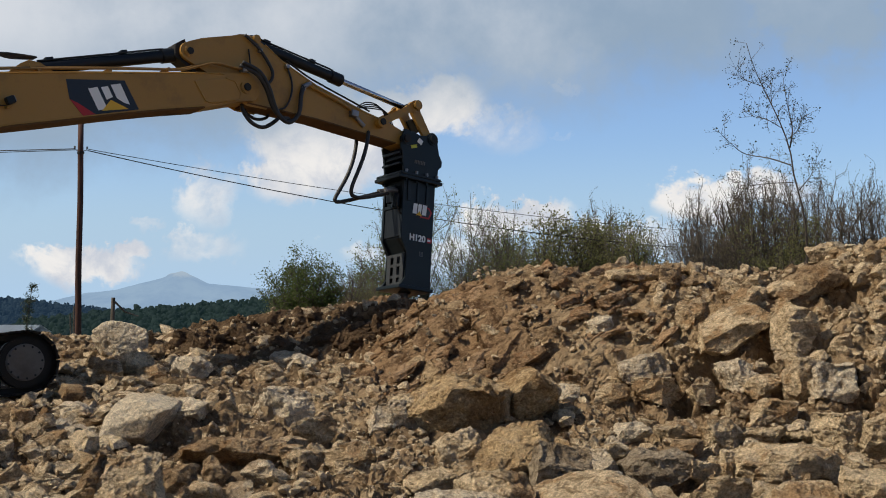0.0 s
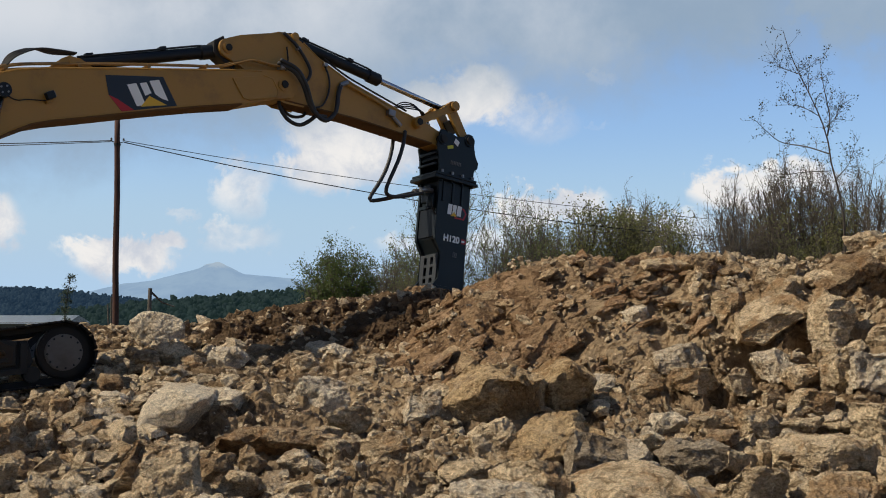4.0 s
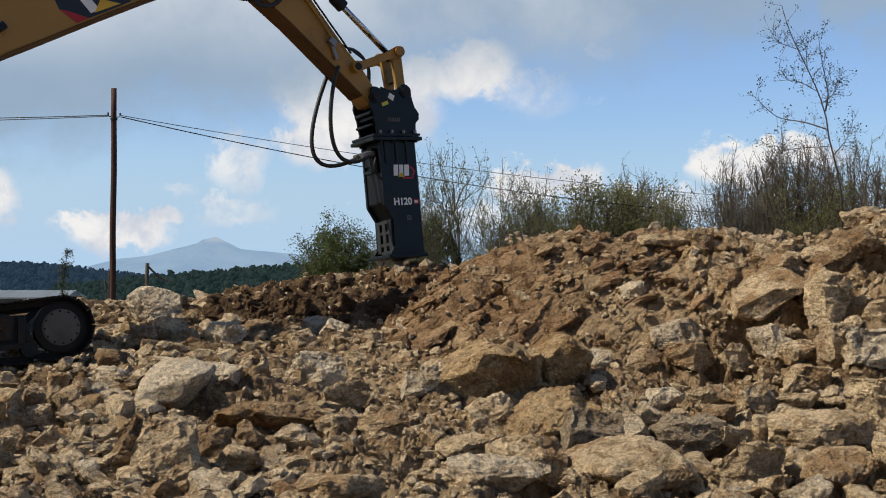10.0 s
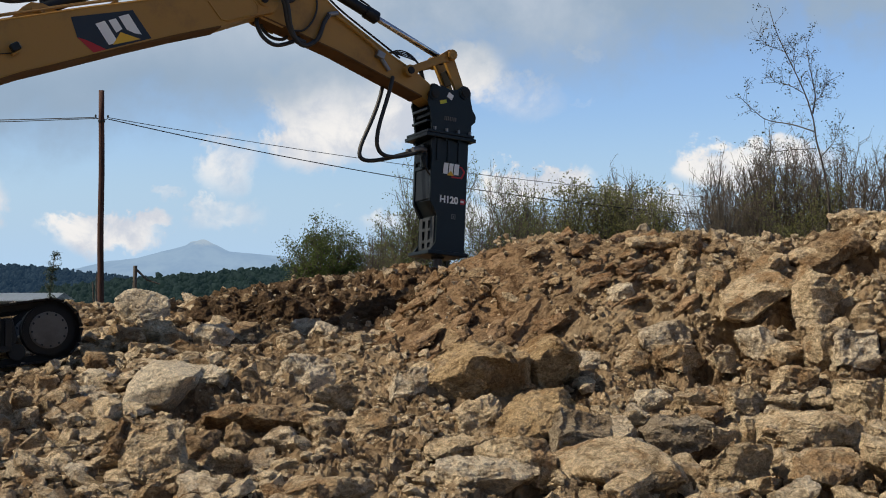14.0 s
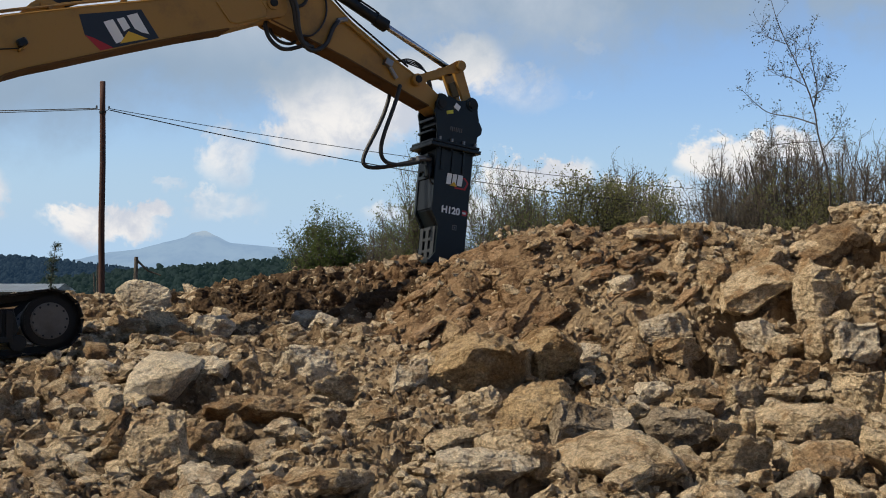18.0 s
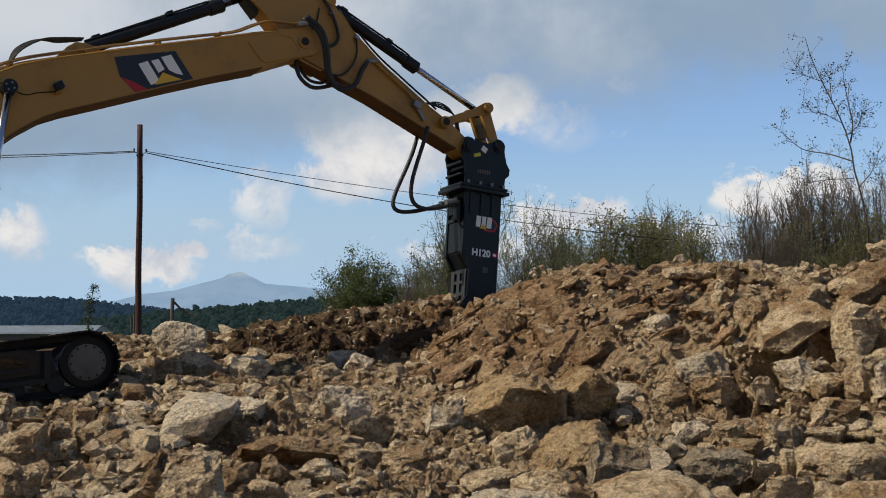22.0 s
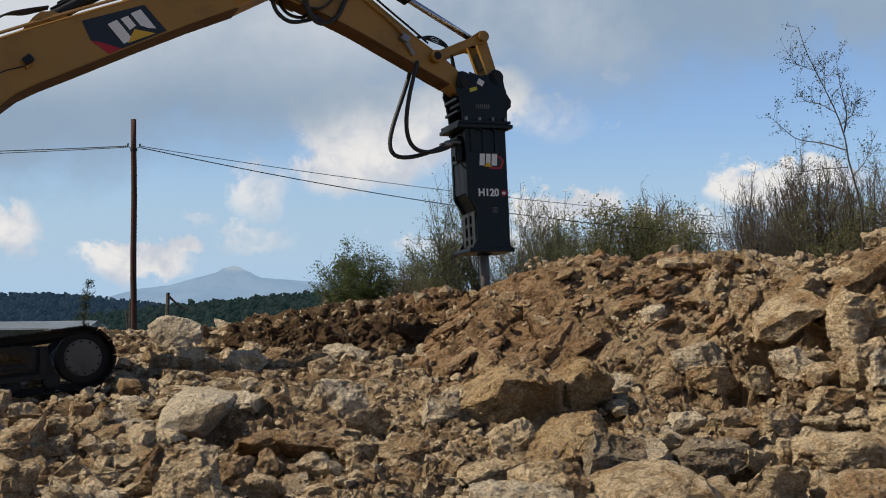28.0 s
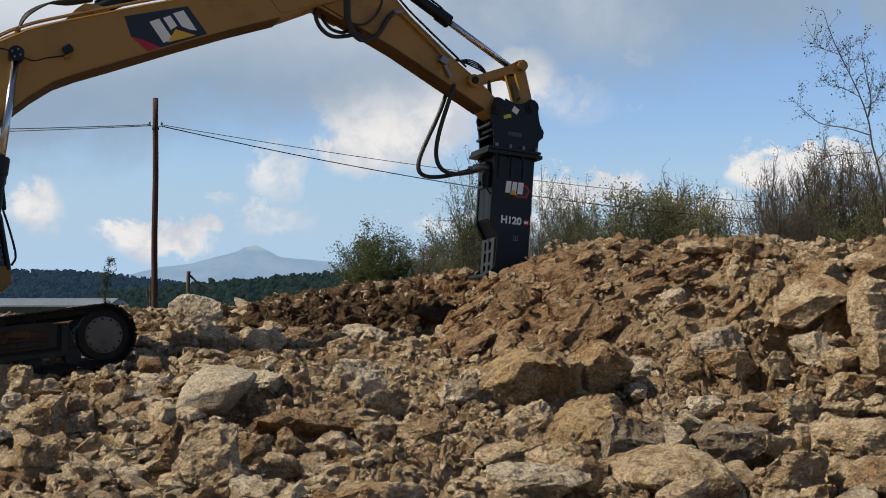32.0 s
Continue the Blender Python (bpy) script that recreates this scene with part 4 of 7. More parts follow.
def scatter_rocks():
    """Loose blocks strewn over the floor and the heap: the larger ones singly, the rest as rubble."""
    rng = np.random.default_rng(7)
    kinds = (ROCK, BROWN, ROCK, PALE, ROCK)
    blocks, small = [], []
    for k in range(15):
        wide = (1.0, rng.uniform(0.65, 1.0), rng.uniform(0.38, 0.8))
        for coll, size, edge, planes in ((blocks, 0.42, 0.050, 11), (small, 0.22, 0.042, 10)):
            v, f = chunk(tuple(size * w for w in wide), 100 + k + 40 * (size < 0.3), planes + k % 4, (), edge, 0, 1.0)
            coll.append(mesh_from("rock", v / size, f, kinds[k % 5], False))
    labels = ("rough block of broken tan limestone among rubble", "angular brown limestone block half sunk in earth",
              "small pale chunk of broken limestone")
    at = spots(rng, 290, lambda x, y: (1 - bare(x, y)) * patch(x, y) * blocky(x, y) * (hollow(x, y) < 0.06) * ~covered(x, y))
    zs = ground_height(at[:, 0], at[:, 1])
    for count, ((x, y), z) in enumerate(zip(at, zs)):
        size = 0.15 + 0.30 * rng.random() ** 1.9
        pick = int(rng.integers(15))
        brown = (y > 15.2 and x > 0.8) or (x < -2.0 and pick % 3 == 0)
        if brown:
            pick = (1, 6, 11)[pick % 3]
        ob = new("rock", (blocks if size > 0.27 else small)[pick])
        ob.matrix_basis = pose(x, y, z + size * 0.10, rng.uniform(-28, 28), rng.uniform(-28, 28), rng.uniform(0, 360)) @ Matrix.Scale(size, 4)
        tagged(ob, labels[1 if brown else 0 if size > 0.27 else 1 if count % 2 else 2], "rock", "loose rocks on the quarry floor")
    # larger blocks packed on the flank of the heap and in the foreground
    for x0, x1, y0, y1, n in ((1.4, 5.6, 9.6, 12.6, 8), (-5.0, -1.2, 9.4, 12.2, 24)):
        tries = np.stack([rng.uniform(x0, x1, 400), rng.uniform(y0, y1, 400)], -1)
        ok = (hollow(tries[:, 0], tries[:, 1]) < 0.04) & ~covered(tries[:, 0], tries[:, 1])
        for x, y in tries[ok][:n]:
            size = rng.uniform(0.24, 0.42)
            ob = new("rock", blocks[rng.integers(15)])
            ob.matrix_basis = pose(x, y, ground_z(x, y) + size * 0.06, rng.uniform(-25, 25), rng.uniform(-25, 25), rng.uniform(0, 360)) @ Matrix.Scale(size, 4)
            tagged(ob, "large angular limestone block wedged among others", "rock", "loose rocks on the quarry floor")
    # slabs that stick out of the cut face along its slanting bedding, and damp clods along the trench
    beds = []
    for k in range(9):
        v, f = chunk((0.4, 0.3, 0.4 * (0.28 + 0.06 * (k % 4))), 140 + k, 10, (), 0.055, 1, 1.1)
        beds.append(mesh_from("ledge", v / 0.4, f, (CUT, BROWN, CUT)[k % 3], False))
    for k in range(170):
        x, y = rng.uniform(-1.0, 2.8), rng.uniform(14.7, 17.0)
        size = 0.10 + 0.36 * rng.random() ** 2.0
        ob = new("ledge", beds[k % 9])
        ob.matrix_basis = pose(x, y, float(ground_height(x, y, 0.0)) + rng.uniform(-0.03, 0.03), rng.uniform(0, 35), rng.uniform(-48, -12), rng.uniform(-30, 30)) @ Matrix.Scale(size, 4)
        tagged(ob, "slanting bed of brown limestone in the cut face", "rock", "rock ledges in the heap")
    clods = []
    for k in range(6):
        v, f = chunk((0.3, 0.25, 0.2), 150 + k, 10, (), 0.05, 1, 1.4)
        clods.append(mesh_from("clod", v / 0.3, f, CLOD, False))
    for k in range(110):
        x, y = rng.uniform(-4.4, -0.6), rng.uniform(17.6, 19.3)
        size = 0.07 + 0.24 * rng.random() ** 2.2
        ob = new("soil_clod", clods[k % 6])
        ob.matrix_basis = pose(x, y, ground_z(x, y) + size * 0.06, rng.uniform(-30, 30), rng.uniform(-30, 30), rng.uniform(0, 360)) @ Matrix.Scale(size, 4)
        tagged(ob, "damp dark brown clod of soil by the trench", "soil clod", "soil clods by the trench")
    for size, seed in ((0.62, 5), (0.5, 6)):
        v, f = chunk((size, 0.8 * size, 0.55 * size), 160 + seed, 10, (), 0.025, 3, 1.5)
        ob = new("soil_clod", mesh_from("clod", v, f, CLOD, False))
        tagged(ob, "large damp clod of dark soil prised up by the tool", "soil clod", "soil clods by the trench")
        PRISED.append(ob)
    # smaller clods that fly when the tool breaks out
    for k in range(100):
        size = 0.06 + 0.34 * rng.random() ** 1.7
        ob = new("soil_clod", clods[k % 6])
        tagged(ob, "crumb of damp dark soil flung by the tool" if size < 0.15 else "clod of damp dark soil flung by the tool", "soil clod", "soil clods flung by the tool")
        ob.scale = (size, size, size)
        FLUNG.append((ob, size))
    coarse = [chunk((0.2, 0.16, 0.12), 200 + k, 10, (), 0.095, 0, 1.1) for k in range(16)]
    coarse = [(fit_box(v), f) for v, f in coarse]
    stones = [pebble(230 + k, 11) for k in range(24)]
    crumbs = [pebble(260 + k, 7) for k in range(24)]
    for name, shapes, n, lo, hi, power, seed, keep in (
            ("rubble_blocks", coarse, 3000, 0.10, 0.28, 1.7, 13, lambda x, y: (1 - bare(x, y)) * patch(x, y) * blocky(x, y) * (hollow(x, y) < 0.07) * ~covered(x, y)),
            ("rubble_stones", stones, 14000, 0.04, 0.15, 2.0, 11, lambda x, y: (1 - 0.8 * bare(x, y)) * (0.35 + 0.65 * patch(x, y)) * (hollow(x, y) < 0.10) * ~covered(x, y)),
            ("gravel", crumbs, 17000, 0.012, 0.05, 1.8, 12, lambda x, y: (1 - 0.55 * bare(x, y)) * (1.15 - 0.6 * patch(x, y)))):
        rng = np.random.default_rng(seed)
        at = spots(rng, n, keep)
        zs = ground_height(at[:, 0], at[:, 1])
        vv, ff, base = [], [], 0
        for (x, y), z in zip(at, zs):
            v, f = shapes[rng.integers(len(shapes))]
            s = lo + (hi - lo) * rng.random() ** power
            m = np.array(Euler(rng.uniform((-0.6, -0.6, 0), (0.6, 0.6, 6.28))).to_matrix())
            vv.append((v * (s, s * rng.uniform(0.6, 1), s * rng.uniform(0.4, 0.85))) @ m.T + (x, y, z + s * 0.10))
            ff.append(f + base)
            base += len(v)
        ob = new(name, mesh_from(name, np.vstack(vv), np.vstack(ff), RUBBLE, False))
        tagged(ob, "loose broken limestone rubble lying on brown earth", "rubble", kind="stuff")


scatter_rocks()

# ---- building kit ----
def link(bm, name, mat, parent, label="", smooth_faces=False):
    me = bpy.data.meshes.new(name)
    bmesh.ops.recalc_face_normals(bm, faces=bm.faces)
    bm.to_mesh(me)
    bm.free()
    me.materials.append(mat)
    if smooth_faces:
        me.shade_smooth()
    ob = new(name, me)
    ob.parent = parent
    if label:
        tagged(ob, label)
    return ob


def part(name, bm, mat, parent, label="", smooth_faces=False):
    return link(bm, name, mat, parent, label, smooth_faces)


def prism(points, y0, y1, bevel=0.0, bm=None):
    """A plate: an outline in x and z, thick from y0 to y1."""
    own = bmesh.new()
    a = [own.verts.new((x, y0, z)) for x, z in points]
    b = [own.verts.new((x, y1, z)) for x, z in points]
    own.faces.new(a)
    own.faces.new(b[::-1])
    for i in range(len(a)):
        j = (i + 1) % len(a)
        own.faces.new((a[i], b[i], b[j], a[j]))
    if bevel:
        bmesh.ops.bevel(own, geom=own.edges[:], offset=bevel, segments=2, affect="EDGES", profile=0.6, clamp_overlap=True)
    return merge(bm, own)


def merge(bm, own):
    if bm is None:
        return own
    me = bpy.data.meshes.new("tmp")
    own.to_mesh(me)
    own.free()
    bm.from_mesh(me)
    bpy.data.meshes.remove(me)
    return bm


def box(x0, x1, y0, y1, z0, z1, bevel=0.01, bm=None):
    return prism([(x0, z0), (x1, z0), (x1, z1), (x0, z1)], y0, y1, bevel, bm)


def rod(p, q, r, sides=20, bm=None, r2=None, bevel=0.0):
    """A round bar from p to q."""
    own = bmesh.new()
    p, q = Vector(p), Vector(q)
    m = Matrix.Translation((p + q) / 2) @ (q - p).to_track_quat("Z", "Y").to_matrix().to_4x4()
    bmesh.ops.create_cone(own, cap_ends=True, segments=sides, radius1=r, radius2=r if r2 is None else r2, depth=(q - p).length, matrix=m)
    if bevel:
        bmesh.ops.bevel(own, geom=[e for e in own.edges if len(e.link_faces) == 2 and any(len(f.verts) > 4 for f in e.link_faces)],
                        offset=bevel, segments=2, affect="EDGES")
    return merge(bm, own)


def curve_points(points, n):
    """n points on a smooth line through the given ones."""
    p = [Vector(q) for q in points]
    p = [2 * p[0] - p[1]] + p + [2 * p[-1] - p[-2]]
    out = []
    for i in range(n):
        t = i / (n - 1) * (len(p) - 3)
        k = min(int(t), len(p) - 4)
        f = t - k
        a, b, c, d = p[k:k + 4]
        out.append(0.5 * (2 * b + (c - a) * f + (2 * a - 5 * b + 4 * c - d) * f * f + (3 * b - a - 3 * c + d) * f ** 3))
    return out


def sweep(points, radii, sides=8, bm=None):
    """A tube along points; radii: one number, or one for each point."""
    bm = bm or bmesh.new()
    pts = [Vector(p) for p in points]
    if isinstance(radii, (int, float)):
        radii = [radii] * len(pts)
    up = Vector((0.31, 0.17, 0.93))
    rings = []
    for i, p in enumerate(pts):
        d = (pts[min(i + 1, len(pts) - 1)] - pts[max(i - 1, 0)]).normalized()
        a = d.cross(up)
        if a.length < 1e-3:
            a = d.cross(Vector((1, 0, 0)))
        a.normalize()
        b = d.cross(a)
        rings.append([bm.verts.new(p + (a * math.cos(6.2832 * k / sides) + b * math.sin(6.2832 * k / sides)) * radii[i]) for k in range(sides)])
    for r, s in zip(rings, rings[1:]):
        for k in range(sides):
            bm.faces.new((r[k], r[(k + 1) % sides], s[(k + 1) % sides], s[k]))
    bm.faces.new(rings[0][::-1])
    bm.faces.new(rings[-1])
    return bm


def arc(cx, cz, r, a0, a1, n):
    return [(cx + r * math.cos(radians(a0 + (a1 - a0) * i / n)), cz + r * math.sin(radians(a0 + (a1 - a0) * i / n))) for i in range(n + 1)]

# ---- the excavator with its hydraulic breaker ----
MACHINE = (-7.375, 15.245, 0.5)          # on the slewing axis
LEAN = (-0.44, -6.74)                    # it stands nose up on the spoil
FOOT = (0.084, 2.111)                    # boom foot pin: ahead of the axis, above the base point
BOOM_LEN, STICK_LEN = 6.236, 3.153
LINK_ON_STICK, LINK_LEN = (2.624, 0.153), 0.844
PIN_2, LINK_2_LEN = (-0.096, 0.565), 0.656
TRACK_YAW = 25.0

excavator = new("excavator")
excavator.matrix_basis = pose(*MACHINE, LEAN[0], LEAN[1], 0)
tagged(excavator, "yellow tracked excavator with a black hydraulic breaker on its arm", "excavator")


def undercarriage():
    frame_empty = pose(0, 0, 0, 0, 0, TRACK_YAW)
    r, zc, x1, x0 = 0.365, 0.265, 1.95, -1.75
    bm = box(-1.1, 1.2, -0.75, 0.75, 0.25, 0.62, 0.05)
    o = part("centre_frame", bm, BLACK, excavator, "black steel centre frame")
    o.matrix_basis = frame_empty
    bm = rod((0, 0, 0.6), (0, 0, 0.8), 0.62, 40)
    o = part("slew_ring", bm, GREASE, excavator, "greasy steel slew ring")
    # one shoe: a plate with three grousers, on links
    bm = box(-0.092, 0.088, -0.3, 0.3, 0.0, 0.022, 0.004)
    for gx in (-0.075, -0.005, 0.07):
        box(gx - 0.012, gx + 0.012, -0.3, 0.3, 0.0, 0.026, 0.004, bm)
    for gy in (-0.1, 0.06):
        box(-0.1, 0.1, gy, gy + 0.04, -0.075, 0.0, 0.006, bm)
    bmesh.ops.recalc_face_normals(bm, faces=bm.faces)
    shoe_mesh = bpy.data.meshes.new("track_shoe")
    bm.to_mesh(shoe_mesh)
    bm.free()
    shoe_mesh.materials.append(TRACKS)
    bm = rod((0, -0.247, 0), (0, 0.247, 0), 0.014, 8)
    bolt_mesh = bpy.data.meshes.new("wheel_bolt")
    bm.to_mesh(bolt_mesh)
    bm.free()
    bolt_mesh.materials.append(BLACK)
    for side in (-1, 1):
        yc = side * 1.19
        base = frame_empty @ Matrix.Translation((0, yc, 0))
        bm = prism([(x0 + 0.1, 0.12), (x1 - 0.42, 0.10), (x1 - 0.36, 0.2), (x1 - 0.40, 0.46), (x1 - 0.9, 0.5), (x0 + 0.5, 0.48), (x0 + 0.1, 0.4)], -0.17, 0.17, 0.02)
        prism([(x0 + 0.25, 0.08), (x1 - 0.45, 0.06), (x1 - 0.44, 0.13), (x0 + 0.25, 0.15)], -0.25, 0.25, 0.01, bm)
        prism([(0.55, 0.17), (1.38, 0.17), (1.42, 0.46), (1.3, 0.5), (0.6, 0.5)], -0.235, 0.235, 0.02, bm)
        box(0.62, 1.3, -0.262, 0.262, 0.22, 0.27, 0.01, bm)
        track = part("track_frame", bm, GREASE, excavator, "muddy dark steel track frame")
        track.matrix_basis = base
        bm = prism([(0.6, 0.2), (1.34, 0.2), (1.38, 0.4), (1.2, 0.5), (0.66, 0.5)], -0.245, 0.245, 0.015)
        box(0.55, 1.2, -0.27, 0.27, 0.30, 0.325, 0.005, bm)
        part("guard_plate", bm, RUST, track, "rusty mud-caked guard plate")
        # the mud's shade is put into its colour by the dark clod material
        for k, (mx, mz, mw) in enumerate(((0.74, 0.36, 0.26), (0.98, 0.38, 0.34), (1.18, 0.35, 0.20), (0.60, 0.345, 0.16), (0.88, 0.25, 0.14))):
            v, f = chunk((mw, 0.16, 0.45 * mw), 700 + k, 10, (), 0.035, 3, 1.3)
            mud = new("caked_mud", mesh_from("caked_mud", v + (mx, -0.24, mz), f, CLOD, False))
            mud.parent = track
            tagged(mud, "brown mud and stones caked on the frame")
        part("end_plate", prism([(1.42, 0.08), (1.50, 0.08), (1.54, 0.42), (1.46, 0.45)], -0.25, 0.25, 0.01), GREASE, track)
        for cx, rr, nm in ((x1, 0.315, "idler"), (x0, 0.33, "sprocket")):
            bm = rod((cx, -0.19, zc), (cx, 0.19, zc), rr, 40, bevel=0.02)
            wheel = part(nm, bm, TRACKS, track, "black steel wheel rim")
            part("hub_disc", rod((cx, -0.235, zc), (cx, 0.235, zc), 0.225, 44, bevel=0.02), GREYCAP, track, "dusty grey hub disc")
            for k in range(12):
                a = 6.2832 * k / 12
                bolt = new("wheel_bolt", bolt_mesh)
                bolt.parent = track
                bolt.matrix_basis = Matrix.Translation((cx + 0.197 * math.cos(a), 0, zc + 0.197 * math.sin(a)))
        for k in range(7):
            cx = x0 + 0.55 + k * 0.46
            bm = rod((cx, -0.2, 0.04), (cx, 0.2, 0.04), 0.10, 20, bevel=0.01)
            part("roller", bm, GREASE, track)
        for cx in (-0.7, 0.75):
            bm = rod((cx, -0.16, 0.555), (cx, 0.16, 0.555), 0.08, 16, bevel=0.01)
            part("carrier_roller", bm, GREASE, track)
        # the chain of shoes round both wheels
        straight, bend = x1 - x0, math.pi * r
        n = 52
        for k in range(n):
            s = (k + 0.5) / n * 2 * (straight + bend)
            if s < straight:
                px, pz, a = x0 + s, zc + r, 0.0
                sag = 0.035 * math.sin(math.pi * s / straight)
                pz -= sag
            elif s < straight + bend:
                a = -(s - straight) / r
                px, pz = x1 + r * math.sin(-a), zc + r * math.cos(a)
            elif s < 2 * straight + bend:
                px, pz, a = x1 - (s - straight - bend), zc - r, math.pi
            else:
                a = math.pi - (s - 2 * straight - bend) / r
                px, pz = x0 - r * math.sin(math.pi - a), zc + r * math.cos(a)
            shoe = new("track_shoe", shoe_mesh)
            shoe.parent = track
            shoe.matrix_basis = Matrix.Translation((px, 0, pz)) @ Matrix.Rotation(-a, 4, "Y")


undercarriage()


def upper_structure():
    house = part("revolving_frame", box(-2.55, 0.5, -1.25, 1.35, 0.8, 1.05, 0.03), BLACK, excavator, "black steel revolving frame")
    bm = box(-2.05, -0.35, -1.3, 1.35, 1.06, 2.05, 0.06)
    part("engine_housing", bm, YELLOW, house, "yellow engine housing")
    bm = prism([(-2.75, 0.95), (-2.06, 0.9), (-2.06, 2.0), (-2.55, 2.0), (-2.75, 1.8)], -1.3, 1.35, 0.08)
    part("counterweight", bm, BLACK, house, "black cast counterweight")
    bm = box(-0.34, 0.4, -1.3, -0.42, 1.06, 1.75, 0.05)
    part("tool_box", bm, YELLOW, house, "yellow side locker")
    bm = prism([(-0.2, 1.06), (0.6, 1.06), (0.35, 1.9), (0.12, 2.25), (-0.1, 2.1)], -0.40, -0.34, 0.01)
    prism([(-0.2, 1.06), (0.6, 1.06), (0.35, 1.9), (0.12, 2.25), (-0.1, 2.1)], 0.30, 0.34, 0.01, bm)
    part("boom_bracket", bm, YELLOW, house)
    # cab: yellow sill, black posts, tinted panes
    y0, y1, x0, x1 = 0.38, 1.36, -0.75, 1.0
    bm = prism([(x0, 1.06), (x1 - 0.06, 1.06), (x1 + 0.02, 1.14), (x1 + 0.03, 1.36), (x0, 1.36)], y0, y1, 0.02)
    cab = part("cab_sill", bm, YELLOW, house, "yellow cab sill")
    bm = prism([(x0, 2.86), (x1 - 0.25, 2.86), (x1 - 0.2, 2.93), (x0, 2.98)], y0, y1, 0.02)
    part("cab_roof", bm, BLACK, house, "black cab roof")
    for yy in (y0, y1 - 0.06):
        part("cab_post", sweep([(x1 - 0.01, yy + 0.03, 1.3), (x1 - 0.05, yy + 0.03, 2.0), (x1 - 0.24, yy + 0.03, 2.88)], 0.04, 8), BLACK, house)
        part("cab_post", box(x0, x0 + 0.08, yy, yy + 0.06, 1.36, 2.88, 0.01), BLACK, house)
        part("cab_pane", prism([(x0 + 0.08, 1.37), (x1 - 0.03, 1.37), (x1 - 0.06, 2.0), (x1 - 0.26, 2.86), (x0 + 0.08, 2.86)], yy + 0.025, yy + 0.035), GLASS, house, "dark tinted side window")
    bm = bmesh.new()
    vs = [bm.verts.new(p) for p in ((x1 - 0.01, y0 + 0.06, 1.37), (x1 - 0.01, y1 - 0.06, 1.37), (x1 - 0.05, y1 - 0.06, 2.0), (x1 - 0.05, y0 + 0.06, 2.0))]
    ws = [bm.verts.new(p) for p in ((x1 - 0.24, y1 - 0.06, 2.86), (x1 - 0.24, y0 + 0.06, 2.86))]
    bm.faces.new(vs)
    bm.faces.new((vs[3], vs[2], ws[0], ws[1]))
    bmesh.ops.solidify(bm, geom=bm.faces[:], thickness=0.01)
    part("windscreen", bm, GLASS, house, "tinted cab windscreen")
    part("seat", box(-0.35, 0.15, 0.62, 1.1, 1.37, 2.3, 0.08), RUBBER, house, "black operator seat")
    part("hand_rail", sweep(curve_points([(1.03, 0.36, 1.35), (1.1, 0.34, 1.5), (1.02, 0.33, 2.0), (0.93, 0.34, 2.35)], 12), 0.016, 8), BLACK, house)
    part("mirror", box(0.98, 1.04, 0.22, 0.36, 2.1, 2.4, 0.02), BLACK, house, "black wing mirror")
    return house


HOUSE = upper_structure()


def boom_panel(p, q):
    """A place on the boom's name plate: p along it, q down it."""
    return (3.495 + 0.837 * p + 0.018 * q, 0.974 - 0.279 * p - 0.56 * q)


